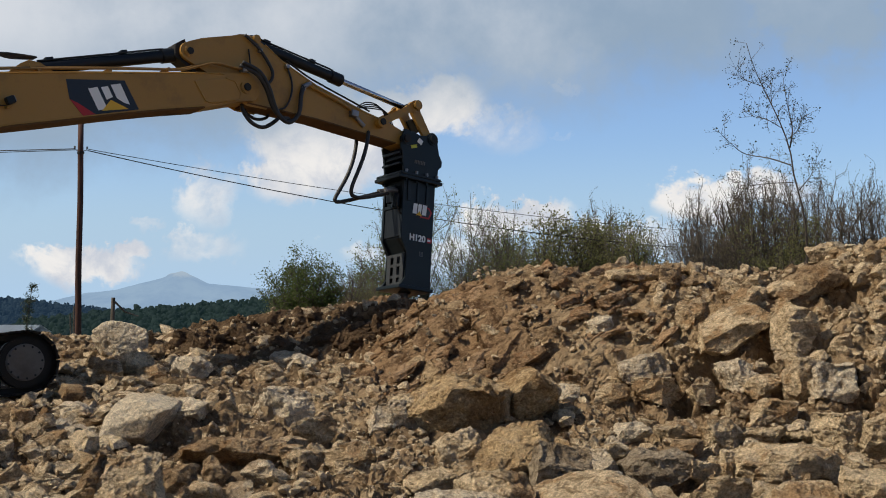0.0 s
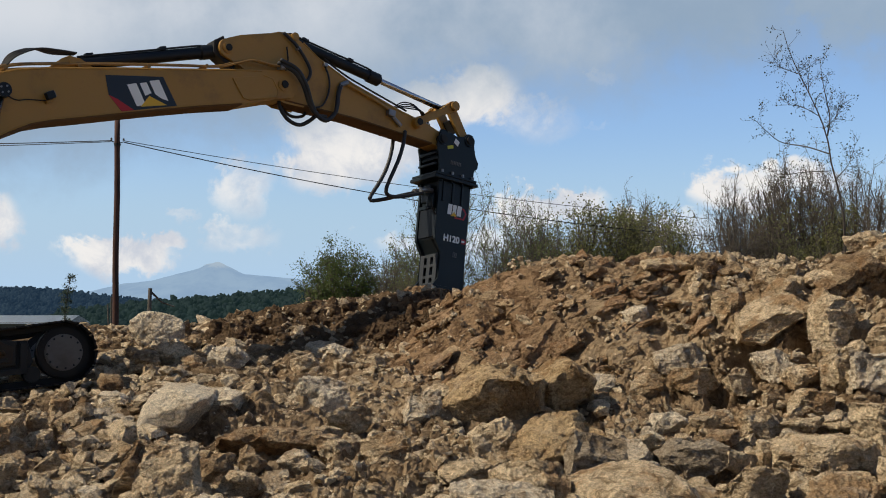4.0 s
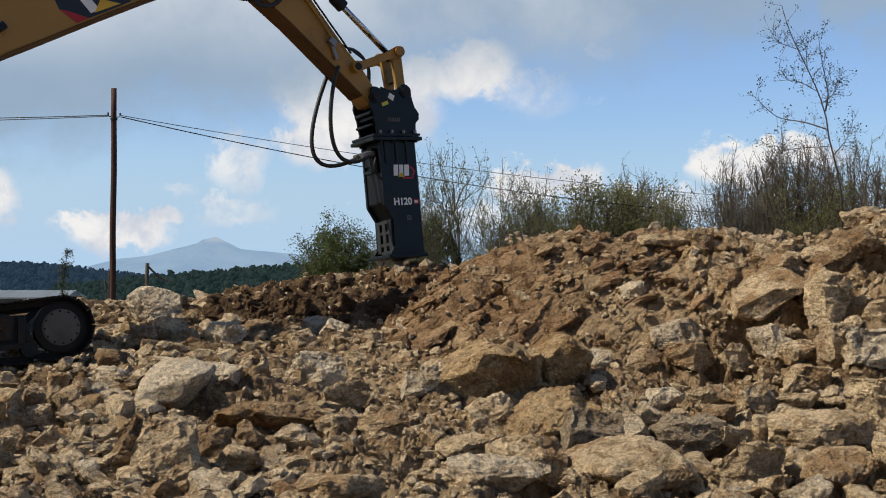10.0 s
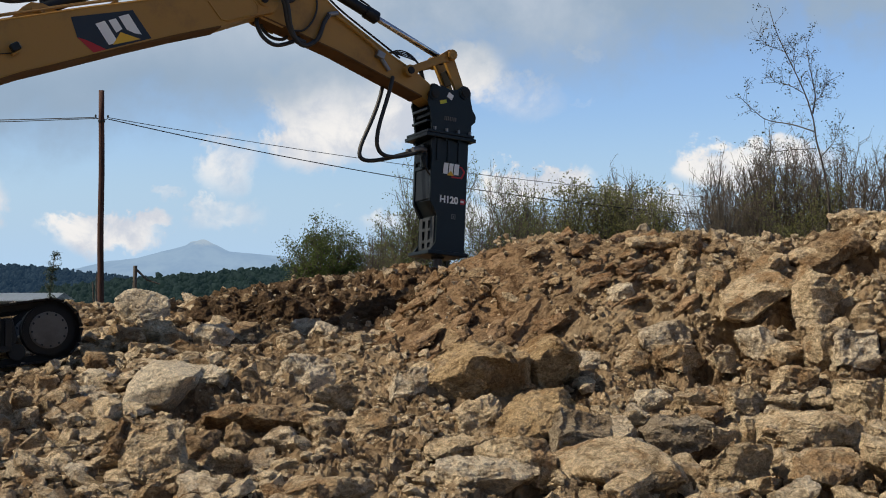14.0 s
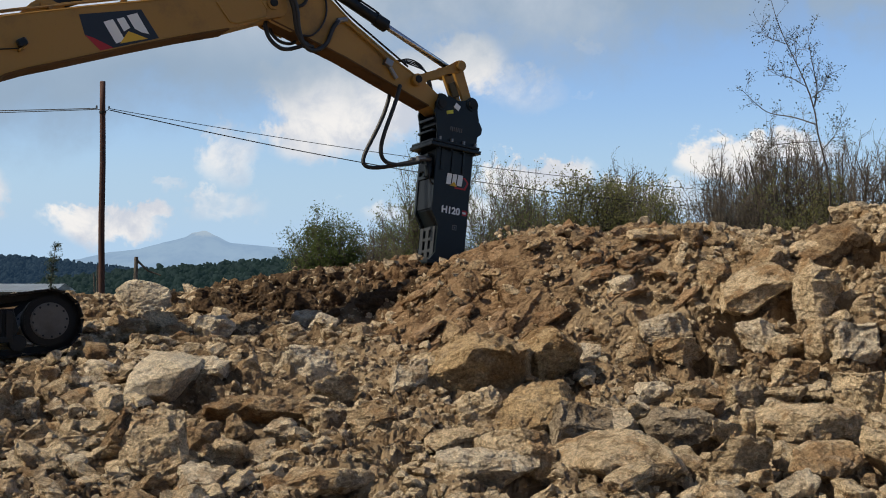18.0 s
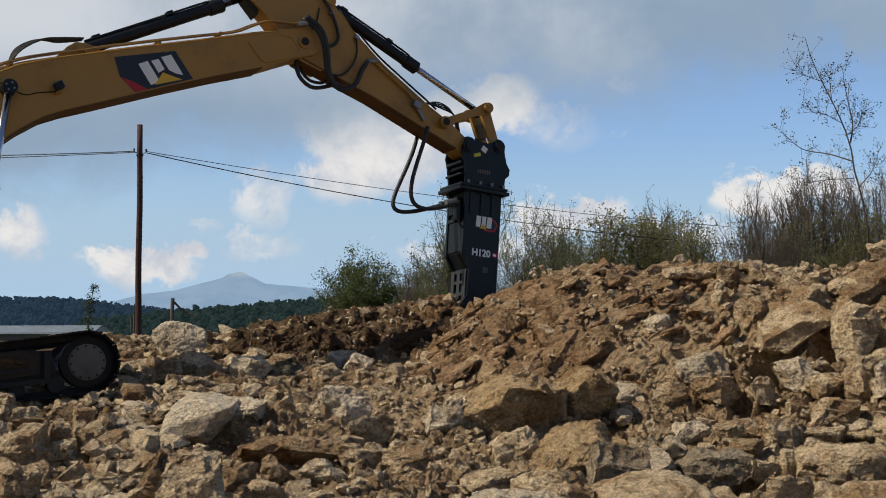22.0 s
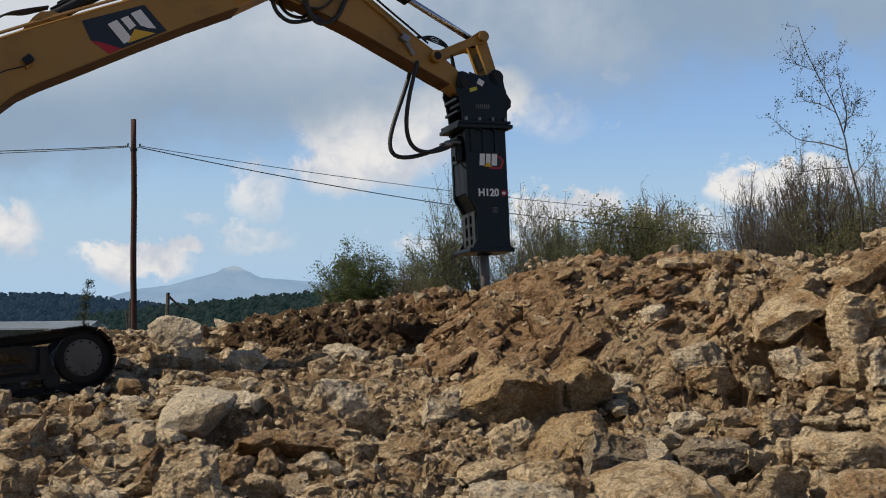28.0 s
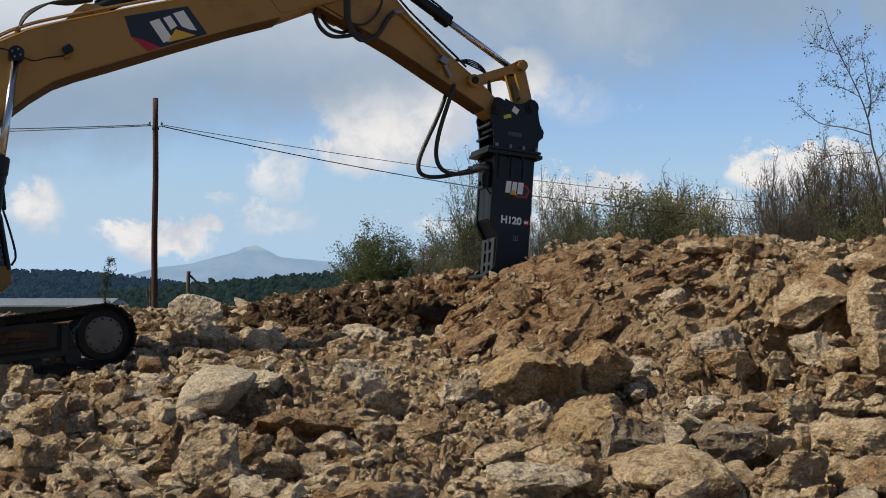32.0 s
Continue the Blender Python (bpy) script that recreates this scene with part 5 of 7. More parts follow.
def build_boom():
    top = [(-0.16, 0.12), (0.0, 0.27), (0.5, 0.72), (1.0, 1.12), (1.45, 1.37), (1.9, 1.45), (2.3, 1.42), (2.75, 1.31), (3.8, 1.00), (4.7, 0.72), (5.6, 0.45), (5.95, 0.33)]
    tip = arc(6.236, 0.0, 0.24, 95, -80, 8)
    low = [(6.0, -0.16), (5.4, -0.06), (4.7, 0.12), (3.95, 0.29), (2.95, 0.50), (2.5, 0.60), (2.2, 0.645), (1.85, 0.63), (1.5, 0.58), (1.2, 0.48), (0.7, 0.22), (0.2, -0.13), (0.0, -0.2), (-0.15, -0.1)]
    boom = part("boom", prism(top + tip + low, -0.30, 0.30, 0.008), YELLOW, excavator, "yellow box-section boom")
    # flanges that stand proud of the side plates
    for side in (-1, 1):
        ribs = [(x, 0.302 * side, z - 0.02) for x, z in top[3:]]
        part("edge_weld", sweep(ribs, 0.012, 6), YELLOW, boom)
        ribs = [(x, 0.302 * side, z + 0.02) for x, z in low[1:11]]
        part("edge_weld", sweep(ribs, 0.010, 6), YELLOW, boom)
        ribs = [(x, 0.311 * side, z) for x, z in ((5.95, 0.24), (6.08, 0.14), (6.09, -0.05), (6.02, -0.14), (5.55, -0.04), (5.46, 0.02), (5.42, 0.36))]
        part("edge_weld", sweep(ribs, 0.012, 6), YELLOW, boom)
        bm = rod((6.236, 0.29 * side, 0), (6.236, 0.33 * side, 0), 0.105, 28, bevel=0.01)
        part("pin_boss", bm, YELLOW, boom)
        part("pin_cap", rod((6.236, 0.33 * side, 0), (6.236, 0.355 * side, 0), 0.062, 24, bevel=0.008), GREASE, boom)
        bm = rod((1.97, 0.29 * side, 1.168), (1.97, 0.53 * side, 1.168), 0.10, 24, bevel=0.01)
        part("cylinder_boss", bm, BLACK, boom, "black boom cylinder pin")
        bm = bmesh.new()
        for a in range(4):
            c, s = math.cos(a * 1.5708 + 0.6) * 0.055, math.sin(a * 1.5708 + 0.6) * 0.055
            rod((1.97 + c, 0.53 * side, 1.168 + s), (1.97 + c, 0.542 * side, 1.168 + s), 0.014, 8, bm)
        part("boss_bolts", bm, STEEL, boom)
        plate = [(5.42, 0.36), (5.95, 0.24), (6.08, 0.14), (6.09, -0.05), (6.02, -0.14), (5.55, -0.04), (5.46, 0.02)]
        part("doubler_plate", prism(plate, 0.298 * side, 0.312 * side, 0.006), YELLOW, boom)
        # name plate: dark field, red wedge, pale bars and a yellow triangle
        y = 0.301 * side
        field = [boom_panel(*c) for c in ((0, 0), (1, 0), (1.02, 0.81), (0.0, 1.0), (-0.096, 0.548))]
        plate_ob = part("name_plate", prism(field, y, y + 0.004 * side), DECAL, boom, "dark blue-black plate with pale bars, red wedge and yellow triangle")
        part("red_wedge", prism([boom_panel(*c) for c in ((-0.094, 0.55), (0.02, 0.66), (0.22, 0.955), (0.0, 1.0))], y + 0.004 * side, y + 0.006 * side), RED, plate_ob)
        for bar in (((0.30, 0.25), (0.47, 0.20), (0.47, 0.80), (0.30, 0.85)), ((0.53, 0.20), (0.66, 0.17), (0.66, 0.47), (0.53, 0.55)), ((0.72, 0.13), (0.90, 0.09), (0.90, 0.68), (0.80, 0.62), (0.72, 0.50))):
            part("pale_bar", prism([boom_panel(*c) for c in bar], y + 0.004 * side, y + 0.006 * side), WHITE, plate_ob)
        part("yellow_triangle", prism([boom_panel(*c) for c in ((0.60, 0.55), (0.84, 0.80), (0.36, 0.86))], y + 0.006 * side, y + 0.008 * side), TRI, plate_ob)
    # a dark strip laid under the boom as its shade
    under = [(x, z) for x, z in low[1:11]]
    part("underside_plate", prism([(x, z - 0.012) for x, z in under] + [(x, z + 0.012) for x, z in reversed(under)], -0.312, 0.312), UNDER_SHADE, boom, "dark plate with the boom's underside shade in its colour")
    # work lamp with its bracket and lead
    part("lamp_bracket", box(2.50, 2.58, -0.38, -0.30, 0.84, 0.87, 0.005), YELLOW, boom)
    lamp = part("work_lamp", box(2.52, 2.64, -0.44, -0.33, 0.87, 0.98, 0.02), BLACK, boom, "small black work lamp")
    part("lens", box(2.642, 2.65, -0.43, -0.34, 0.885, 0.965, 0.01), STEEL, lamp)
    part("lamp_lead", sweep(curve_points([(2.52, -0.33, 0.88), (2.3, -0.305, 0.97), (2.12, -0.305, 1.03), (1.95, -0.305, 1.27), (1.8, -0.305, 1.41)], 20), 0.008, 6), BLACK, boom)
    # steel oil lines along the top
    for k, yy in enumerate((-0.24, -0.16, 0.16, 0.24)):
        lift = 0.012 + 0.03 * (k % 2)
        pts = [(0.9, yy, 1.09 + lift), (1.45, yy, 1.40 + lift), (1.9, yy, 1.49 + lift), (2.3, yy, 1.46 + lift), (2.75, yy, 1.35 + lift), (3.8, yy, 1.04 + lift), (4.7, yy, 0.76 + lift), (5.3, yy, 0.57 + lift)]
        if yy < 0:
            pts += [(5.6, yy - 0.06, 0.53 + lift), (5.85, yy - 0.10, 0.50 + lift * 0.5), (6.1, yy - 0.12, 0.36 + lift * 0.3), (6.3, yy - 0.13, 0.26)]
        part("oil_line", sweep(curve_points(pts, 40), 0.017, 8), OILED, boom, "brown-yellow steel oil line", True)
    for x, z in ((2.2, 1.45), (3.2, 1.18), (4.2, 0.88), (5.1, 0.62)):
        part("line_clamp", box(x - 0.025, x + 0.025, -0.28, 0.28, z, z + 0.055, 0.006), OILED, boom)
    for yy, zz in ((-0.30, 0.27), (-0.37, 0.25)):
        part("coupling", rod((6.24, yy, zz + 0.02), (6.42, yy, zz - 0.03), 0.042, 12, bevel=0.005), STEEL, boom, "steel hose coupling")
    # stick cylinder foot
    bm = prism([(2.75, 1.30), (3.45, 1.10), (3.3, 1.30), (3.16, 1.39), (3.02, 1.38)], -0.16, -0.12, 0.006)
    prism([(2.75, 1.30), (3.45, 1.10), (3.3, 1.30), (3.16, 1.39), (3.02, 1.38)], 0.12, 0.16, 0.006, bm)
    rod((3.16, -0.19, 1.29), (3.16, 0.19, 1.29), 0.05, 16, bm)
    part("cylinder_foot", bm, YELLOW, boom)
    for k in range(4):
        yy = -0.18 + 0.1 * k
        pts = [(2.2, yy, 1.48), (2.42, yy - 0.03, 1.58 + 0.025 * k), (2.75, yy, 1.60 + 0.02 * k), (3.0, yy + 0.02, 1.52), (3.3, yy * 0.5, 1.40)]
        part("cylinder_hose", sweep(curve_points(pts, 24), 0.014, 8), RUBBER, boom, "black rubber hose", True)
    # the box section is narrower than deep
    for o in [boom] + list(boom.children_recursive):
        for v in o.data.vertices:
            if v.co.y > -0.30:
                v.co.y = -0.30 + (v.co.y + 0.30) * 0.76
    return boom


def build_stick():
    out = arc(-0.97, 0.33, 0.15, 250, 100, 8) + [(-0.80, 0.60), (-0.55, 0.70), (-0.30, 0.80), (-0.16, 0.87), (-0.06, 0.90), (0.10, 0.90), (0.22, 0.85), (0.64, 0.67), (1.31, 0.46), (2.3, 0.28), (2.75, 0.23), (3.0, 0.17)] \
        + arc(3.153, 0.0, 0.14, 70, -80, 6) + [(2.9, -0.09), (1.39, -0.11), (0.5, -0.17), (0.13, -0.20), (-0.15, -0.18), (-0.35, -0.05), (-0.7, 0.1)]
    stick = part("stick", prism(out, -0.19, 0.19, 0.008), YELLOW, excavator, "yellow box-section stick")
    # likewise a dark strip for the shade below the stick
    part("wear_plate", prism([(0.1, -0.217), (1.39, -0.127), (3.0, -0.118), (3.0, -0.094), (1.39, -0.104), (0.1, -0.19)], -0.205, 0.205, 0.004), UNDER_SHADE, stick, "dark plate with the stick's underside shade in its colour")
    # the solid lug has no gap: a dark plate stands for its shadow
    part("lug_shadow_plate", prism([(-1.17, 0.20), (-1.19, 0.40), (-1.05, 0.52), (-0.80, 0.16), (-0.78, 0.02)], -0.13, 0.13, 0.01), GREASE, stick, "dark plate in place of the shadow inside the lug")
    for side in (-1, 1):
        part("pin_boss", rod((-0.97, 0.15 * side, 0.33), (-0.97, 0.215 * side, 0.33), 0.095, 24, bevel=0.01), YELLOW, stick)
        part("pin_cap", rod((-0.97, 0.21 * side, 0.33), (-0.97, 0.235 * side, 0.33), 0.055, 20, bevel=0.006), GREASE, stick)
        part("pin_boss", rod((0.13, 0.15 * side, 0.876), (0.13, 0.23 * side, 0.876), 0.07, 24, bevel=0.01), YELLOW, stick)
        bm = rod((2.624, 0.18 * side, 0.153), (2.624, 0.31 * side, 0.153), 0.095, 24, bevel=0.01)
        part("link_boss", bm, YELLOW, stick)
        part("link_cap", rod((2.624, 0.31 * side, 0.153), (2.624, 0.33 * side, 0.153), 0.06, 20, bevel=0.006), GREASE, stick)
        part("edge_weld", sweep([(x, 0.19 * side, z - 0.015) for x, z in ((0.3, 0.85), (0.64, 0.67), (1.31, 0.45), (2.3, 0.27), (2.75, 0.22))], 0.011, 6), YELLOW, stick)
        plate = [(-0.35, -0.03), (-0.1, 0.25), (0.35, 0.2), (0.55, -0.05), (0.45, -0.22), (0.1, -0.25), (-0.15, -0.19)]
        part("doubler_plate", prism(plate, 0.188 * side, 0.20 * side, 0.005), YELLOW, stick)
    # oil lines and hook-shaped hose down to the auxiliary valve
    part("oil_line", sweep(curve_points([(0.0, -0.22, 0.66), (0.05, -0.23, 0.42), (0.02, -0.23, 0.2)], 12), 0.012, 6), BLACK, stick)
    for yy in (-0.12, 0.12):
        part("oil_line", sweep(curve_points([(0.75, yy, 0.72), (1.2, yy, 0.57), (1.7, yy, 0.47), (2.2, yy, 0.38), (2.45, yy, 0.33)], 24), 0.016, 6), BLACK, stick, "thin black oil line")
    # hoses that swing across from the boom's couplings to the hook-shaped fitting
    for dy, dz in ((0.0, 0.0), (-0.07, 0.05)):
        pts = [(-0.19, -0.36 + dy, 0.29 + dz), (0.08, -0.42 + dy, 0.22 + dz), (0.29, -0.40 + dy, 0.055 + dz), (0.51, -0.34 + dy, -0.23 + dz), (0.80, -0.30, -0.355), (1.0, -0.27, -0.15), (1.02, -0.25, 0.18), (1.06, -0.24, 0.35)] if dz == 0 else \
              [(-0.17, -0.40, 0.34), (0.12, -0.44, 0.26), (0.33, -0.42, 0.06), (0.50, -0.36, -0.18), (0.66, -0.30, -0.30), (0.84, -0.26, -0.28)]
        part("swing_hose", sweep(curve_points(pts, 40), 0.036, 10), RUBBER, stick, "grey-black rubber hose", True)
    part("hook_fitting", rod((1.04, -0.24, 0.33), (1.18, -0.23, 0.43), 0.038, 12), STEEL, stick)
    for pts, r in ((((-0.10, -0.24, 0.86), (0.18, -0.25, 0.70), (0.44, -0.25, 0.43), (0.44, -0.25, 0.25), (0.33, -0.24, 0.16)), 0.026),
                   (((0.70, -0.22, 0.62), (0.83, -0.23, 0.36), (0.845, -0.23, 0.12), (0.76, -0.23, -0.10), (0.57, -0.22, -0.20)), 0.016),
                   (((0.05, -0.10, -0.15), (0.07, -0.14, -0.32), (0.23, -0.16, -0.48), (0.46, -0.16, -0.50), (0.70, -0.12, -0.30), (0.78, -0.08, -0.15)), 0.032),
                   (((0.18, 0.08, -0.15), (0.24, 0.08, -0.26), (0.42, 0.08, -0.32), (0.60, 0.08, -0.26), (0.66, 0.08, -0.15)), 0.026)):
        part("loop_hose", sweep(curve_points(pts, 34), r, 8), RUBBER, stick, "black rubber hose", True)
    for x, z in ((0.20, 0.69), (1.05, 0.30), (0.72, 0.58)):
        part("hose_clip", box(x - 0.03, x + 0.03, -0.27, -0.19, z - 0.03, z + 0.03, 0.006), STEEL, stick)
    for yy, dx in ((-0.23, 0.0), (0.23, 0.05)):
        part("oil_line", sweep(curve_points([(1.16 + dx, yy, 0.39), (1.5 + dx, yy, 0.33), (1.85 + dx, yy, 0.26), (2.05 + dx, yy, 0.19)], 16), 0.024, 8), YELLOW, stick, "yellow steel oil line", True)
        part("shutoff_valve", box(2.0 + dx, 2.14 + dx, yy - 0.06, yy + 0.06, 0.10, 0.21, 0.015), STEEL, stick, "grey steel shut-off valve")
        part("hose_end", rod((2.12 + dx, yy, 0.11), (2.30 + dx, yy, 0.0), 0.036, 12), STEEL, stick)
    for k in range(4):
        yy = -0.1 + 0.06 * k
        pts = [(2.25, yy, 0.34), (2.5, yy, 0.40 + 0.05 * k), (2.8, yy, 0.42 + 0.04 * k), (3.0, yy * 0.6, 0.25), (3.12, yy * 0.5, 0.05)]
        part("grease_hose", sweep(curve_points(pts, 22), 0.011, 6), BLACK, stick, "thin black grease hose", True)
    return stick


def build_breaker():
    """The breaker: x runs down its axis from the stick pin, z away from the machine."""
    ear = arc(0, 0, 0.17, 200, 130, 4) + [(-0.17, 0.12), (-0.10, 0.30), (-0.13, 0.44)] + arc(-0.096, 0.565, 0.125, 200, 60, 6) + [(0.02, 0.69), (0.16, 0.72), (0.26, 0.80), (0.36, 0.79), (0.42, 0.71), (0.60, 0.71), (0.60, -0.02), (0.30, -0.05), (0.12, -0.11)]
    cradle = part("breaker_bracket", prism(ear, -0.29, -0.25, 0.008), HAMMER, excavator, "black hydraulic breaker with worn pale decals")
    part("bracket_cheek", prism(ear, 0.25, 0.29, 0.008), HAMMER, cradle)
    part("cross_plate", box(0.28, 0.34, -0.25, 0.25, -0.03, 0.70, 0.01), HAMMER, cradle)
    part("cross_plate", box(0.05, 0.60, -0.25, 0.25, 0.63, 0.67, 0.01), HAMMER, cradle)
    bm = box(0.22, 0.27, -0.25, 0.25, -0.10, -0.04, 0.01)
    box(0.42, 0.46, -0.25, 0.25, -0.10, -0.04, 0.01, bm)
    part("cross_bar", bm, HAMMER, cradle)
    for (px, pz) in ((0, 0), (-0.096, 0.565)):
        part("pivot_pin", rod((px, -0.34, pz), (px, 0.34, pz), 0.075, 24, bevel=0.01), GREASE, cradle, "dark steel pin")
        part("pin_collar", rod((px, -0.315, pz), (px, -0.29, pz), 0.105, 24, bevel=0.006), HAMMER, cradle)
    part("yellow_tag", prism([(0.10, 0.10), (0.06, 0.22), (0.115, 0.235), (0.155, 0.115)], -0.296, -0.291), TAGY, cradle, "small yellow warning tag")
    part("white_tag", prism([(-0.07, 0.27), (-0.02, 0.36), (0.06, 0.32), (0.01, 0.23)], -0.296, -0.291), WHITE, cradle, "small white data tag")
    bm = bmesh.new()
    for k in range(7):
        z = 0.20 + 0.034 * k
        prism([(0.335, z), (0.335, z + 0.02), (0.40 + 0.01 * (k % 2), z + 0.016), (0.40, z - 0.004)], -0.294, -0.291, 0, bm)
    part("chalk_marks", bm, GREYCAP, cradle, "faint grey chalk marks")
    before = set(cradle.children)
    # flange and its bolts
    part("flange", box(0.60, 0.645, -0.36, 0.36, -0.10, 0.77, 0.01), HAMMER, cradle)
    part("flange", box(0.655, 0.715, -0.375, 0.375, -0.125, 0.795, 0.012), HAMMER, cradle)
    for z in (0.04, 0.26, 0.48, 0.70):
        for y in (-0.325, 0.325):
            part("bolt", rod((0.545, y, z), (0.60, y, z), 0.028, 6), STEEL, cradle, "bright steel bolt")
            part("bolt_tail", rod((0.715, y, z), (0.745, y, z), 0.026, 6), HAMMER, cradle)
    # housing
    side_line = [(0.715, 0.02), (1.74, 0.02), (1.97, 0.17), (2.40, 0.16), (2.52, 0.06), (2.575, 0.06), (2.575, 0.71), (2.53, 0.71), (2.46, 0.675), (0.715, 0.70)]
    core = part("housing", prism([(0.715, 0.07), (1.72, 0.06), (1.95, 0.20), (2.56, 0.20), (2.56, 0.64), (0.715, 0.65)], -0.235, 0.235, 0.01), HAMMER, cradle)
    part("side_plate", prism(side_line, -0.292, -0.236, 0.01), HAMMER, cradle)
    part("side_plate", prism(side_line, 0.236, 0.292, 0.01), HAMMER, cradle)
    part("bottom_plate", box(2.535, 2.60, -0.33, 0.33, 0.00, 0.74, 0.015), HAMMER, cradle)
    for z0, z1 in ((0.10, 0.16), (0.30, 0.34), (0.50, 0.54)):
        part("rib", box(0.72, 1.08, -0.312, -0.29, z0, z1, 0.008), HAMMER, cradle)
        part("rib", box(0.72, 1.08, 0.29, 0.312, z0, z1, 0.008), HAMMER, cradle)
    part("back_panel", box(1.20, 1.70, -0.225, 0.225, 0.035, 0.062, 0.01), BLACK, cradle, "dull dark steel back panel")
    part("back_frame", box(1.14, 1.20, -0.235, 0.235, 0.02, 0.065, 0.008), HAMMER, cradle)
    # slotted wear plate
    for y0, y1 in ((-0.235, -0.13), (-0.05, 0.05), (0.13, 0.235)):
        part("slotted_plate", box(1.98, 2.50, y0, y1, 0.135, 0.16, 0.008), WORN, cradle, "worn dark steel plate")
    for x in (1.98, 2.15, 2.34, 2.47):
        part("slotted_plate", box(x, x + 0.05, -0.13, 0.13, 0.137, 0.158, 0.006), WORN, cradle)
    part("hose_port", box(0.80, 1.10, -0.12, 0.12, -0.04, 0.06, 0.015), HAMMER, cradle)
    for y in (-0.10, 0.10):
        part("port_elbow", sweep(curve_points([(0.93, y, -0.22), (0.90, y, -0.10), (0.90, y, 0.02)], 8), 0.05, 12), STEEL, cradle, "steel hose elbow")
    part("accumulator", rod((1.0, -0.16, -0.03), (1.22, -0.16, -0.03), 0.07, 20, bevel=0.02), HAMMER, cradle)
    part("small_pipe", sweep(curve_points([(0.98, -0.26, -0.05), (1.12, -0.28, -0.10), (1.26, -0.26, -0.04), (1.33, -0.25, 0.03)], 14), 0.014, 8), GREASE, cradle)
    # decals on both sides: pale bars, yellow triangle, red pentagon, model number, small plate
    for side in (-1, 1):
        y = 0.2925 * side

        def decal(name, pts, mat, layer, label=""):
            part(name, prism(pts, y + 0.002 * layer * side, y + 0.002 * (layer + 1) * side), mat, cradle, label)

        decal("red_pentagon", [(1.13, 0.49), (1.13, 0.59), (1.21, 0.655), (1.33, 0.60), (1.33, 0.40), (1.29, 0.40)], RED, 0)
        decal("dark_field", [(1.15, 0.47), (1.15, 0.565), (1.21, 0.62), (1.305, 0.575), (1.305, 0.40), (1.27, 0.40)], DECAL, 1)
        for z0, z1 in ((0.24, 0.325), (0.345, 0.42), (0.44, 0.53)):
            decal("pale_bar", [(1.10, z0 + 0.01), (1.10, z1 + 0.01), (1.28, z1 - 0.005), (1.28, z0 - 0.005)], WHITE, 2)
        decal("yellow_triangle", [(1.22, 0.38), (1.30, 0.44), (1.30, 0.31)], TRI, 3)
        decal("red_lozenge", [(1.66, 0.58), (1.66, 0.655), (1.70, 0.685), (1.745, 0.655), (1.745, 0.58)], RED, 0)
        decal("small_bar", [(1.685, 0.585), (1.685, 0.645), (1.72, 0.645), (1.72, 0.585)], WHITE, 1)
        decal("small_plate", [(1.92, 0.42), (1.92, 0.50), (2.0, 0.50), (2.0, 0.42)], GREYCAP, 0, "small grey rating plate")
        decal("plate_field", [(1.93, 0.43), (1.93, 0.49), (1.99, 0.49), (1.99, 0.43)], DECAL, 1)
        decal("plate_bar", [(1.945, 0.45), (1.945, 0.47), (1.975, 0.47), (1.975, 0.45)], GREYCAP, 2)
        font = bpy.data.curves.new("number", "FONT")
        font.body, font.size, font.extrude, font.align_x, font.align_y = "H120", 0.155, 0.001, "CENTER", "CENTER"
        font.offset = 0.006
        tmp = bpy.data.objects.new("number", font)
        me = bpy.data.meshes.new_from_object(tmp)
        bpy.data.objects.remove(tmp)
        me.materials.clear()
        me.materials.append(WHITE)
        ob = new("model_number", me)
        ob.parent = cradle
        zc = 0.365
        across, down = (Vector((0, 0, 1)), Vector((-1, 0, 0))) if side < 0 else (Vector((0, 0, -1)), Vector((-1, 0, 0)))
        across = across if side < 0 else -Vector((0, 0, 1))
        m = Matrix((across, down, across.cross(down))).transposed().to_4x4()
        ob.matrix_basis = Matrix.Translation((1.70, y + 0.004 * side, zc)) @ m
        tagged(ob, "white lettering H120")
    # the tool
    bm = rod((2.50, 0, 0.37), (3.32, 0, 0.37), 0.072, 24, bevel=0.004)
    rod((3.32, 0, 0.37), (3.52, 0, 0.37), 0.072, 24, bm, 0.03)
    part("tool", bm, TOOLSTEEL, cradle, "worn steel breaker point", True)
    part("tool_collar", rod((2.57, 0, 0.37), (2.63, 0, 0.37), 0.11, 24, bevel=0.01), GREASE, cradle)
    for o in cradle.children:
        if o not in before:
            o.matrix_basis = Matrix.Translation((0, 0, -0.03)) @ o.matrix_basis
    return cradle


BOOM, STICK, BREAKER = build_boom(), build_stick(), build_breaker()


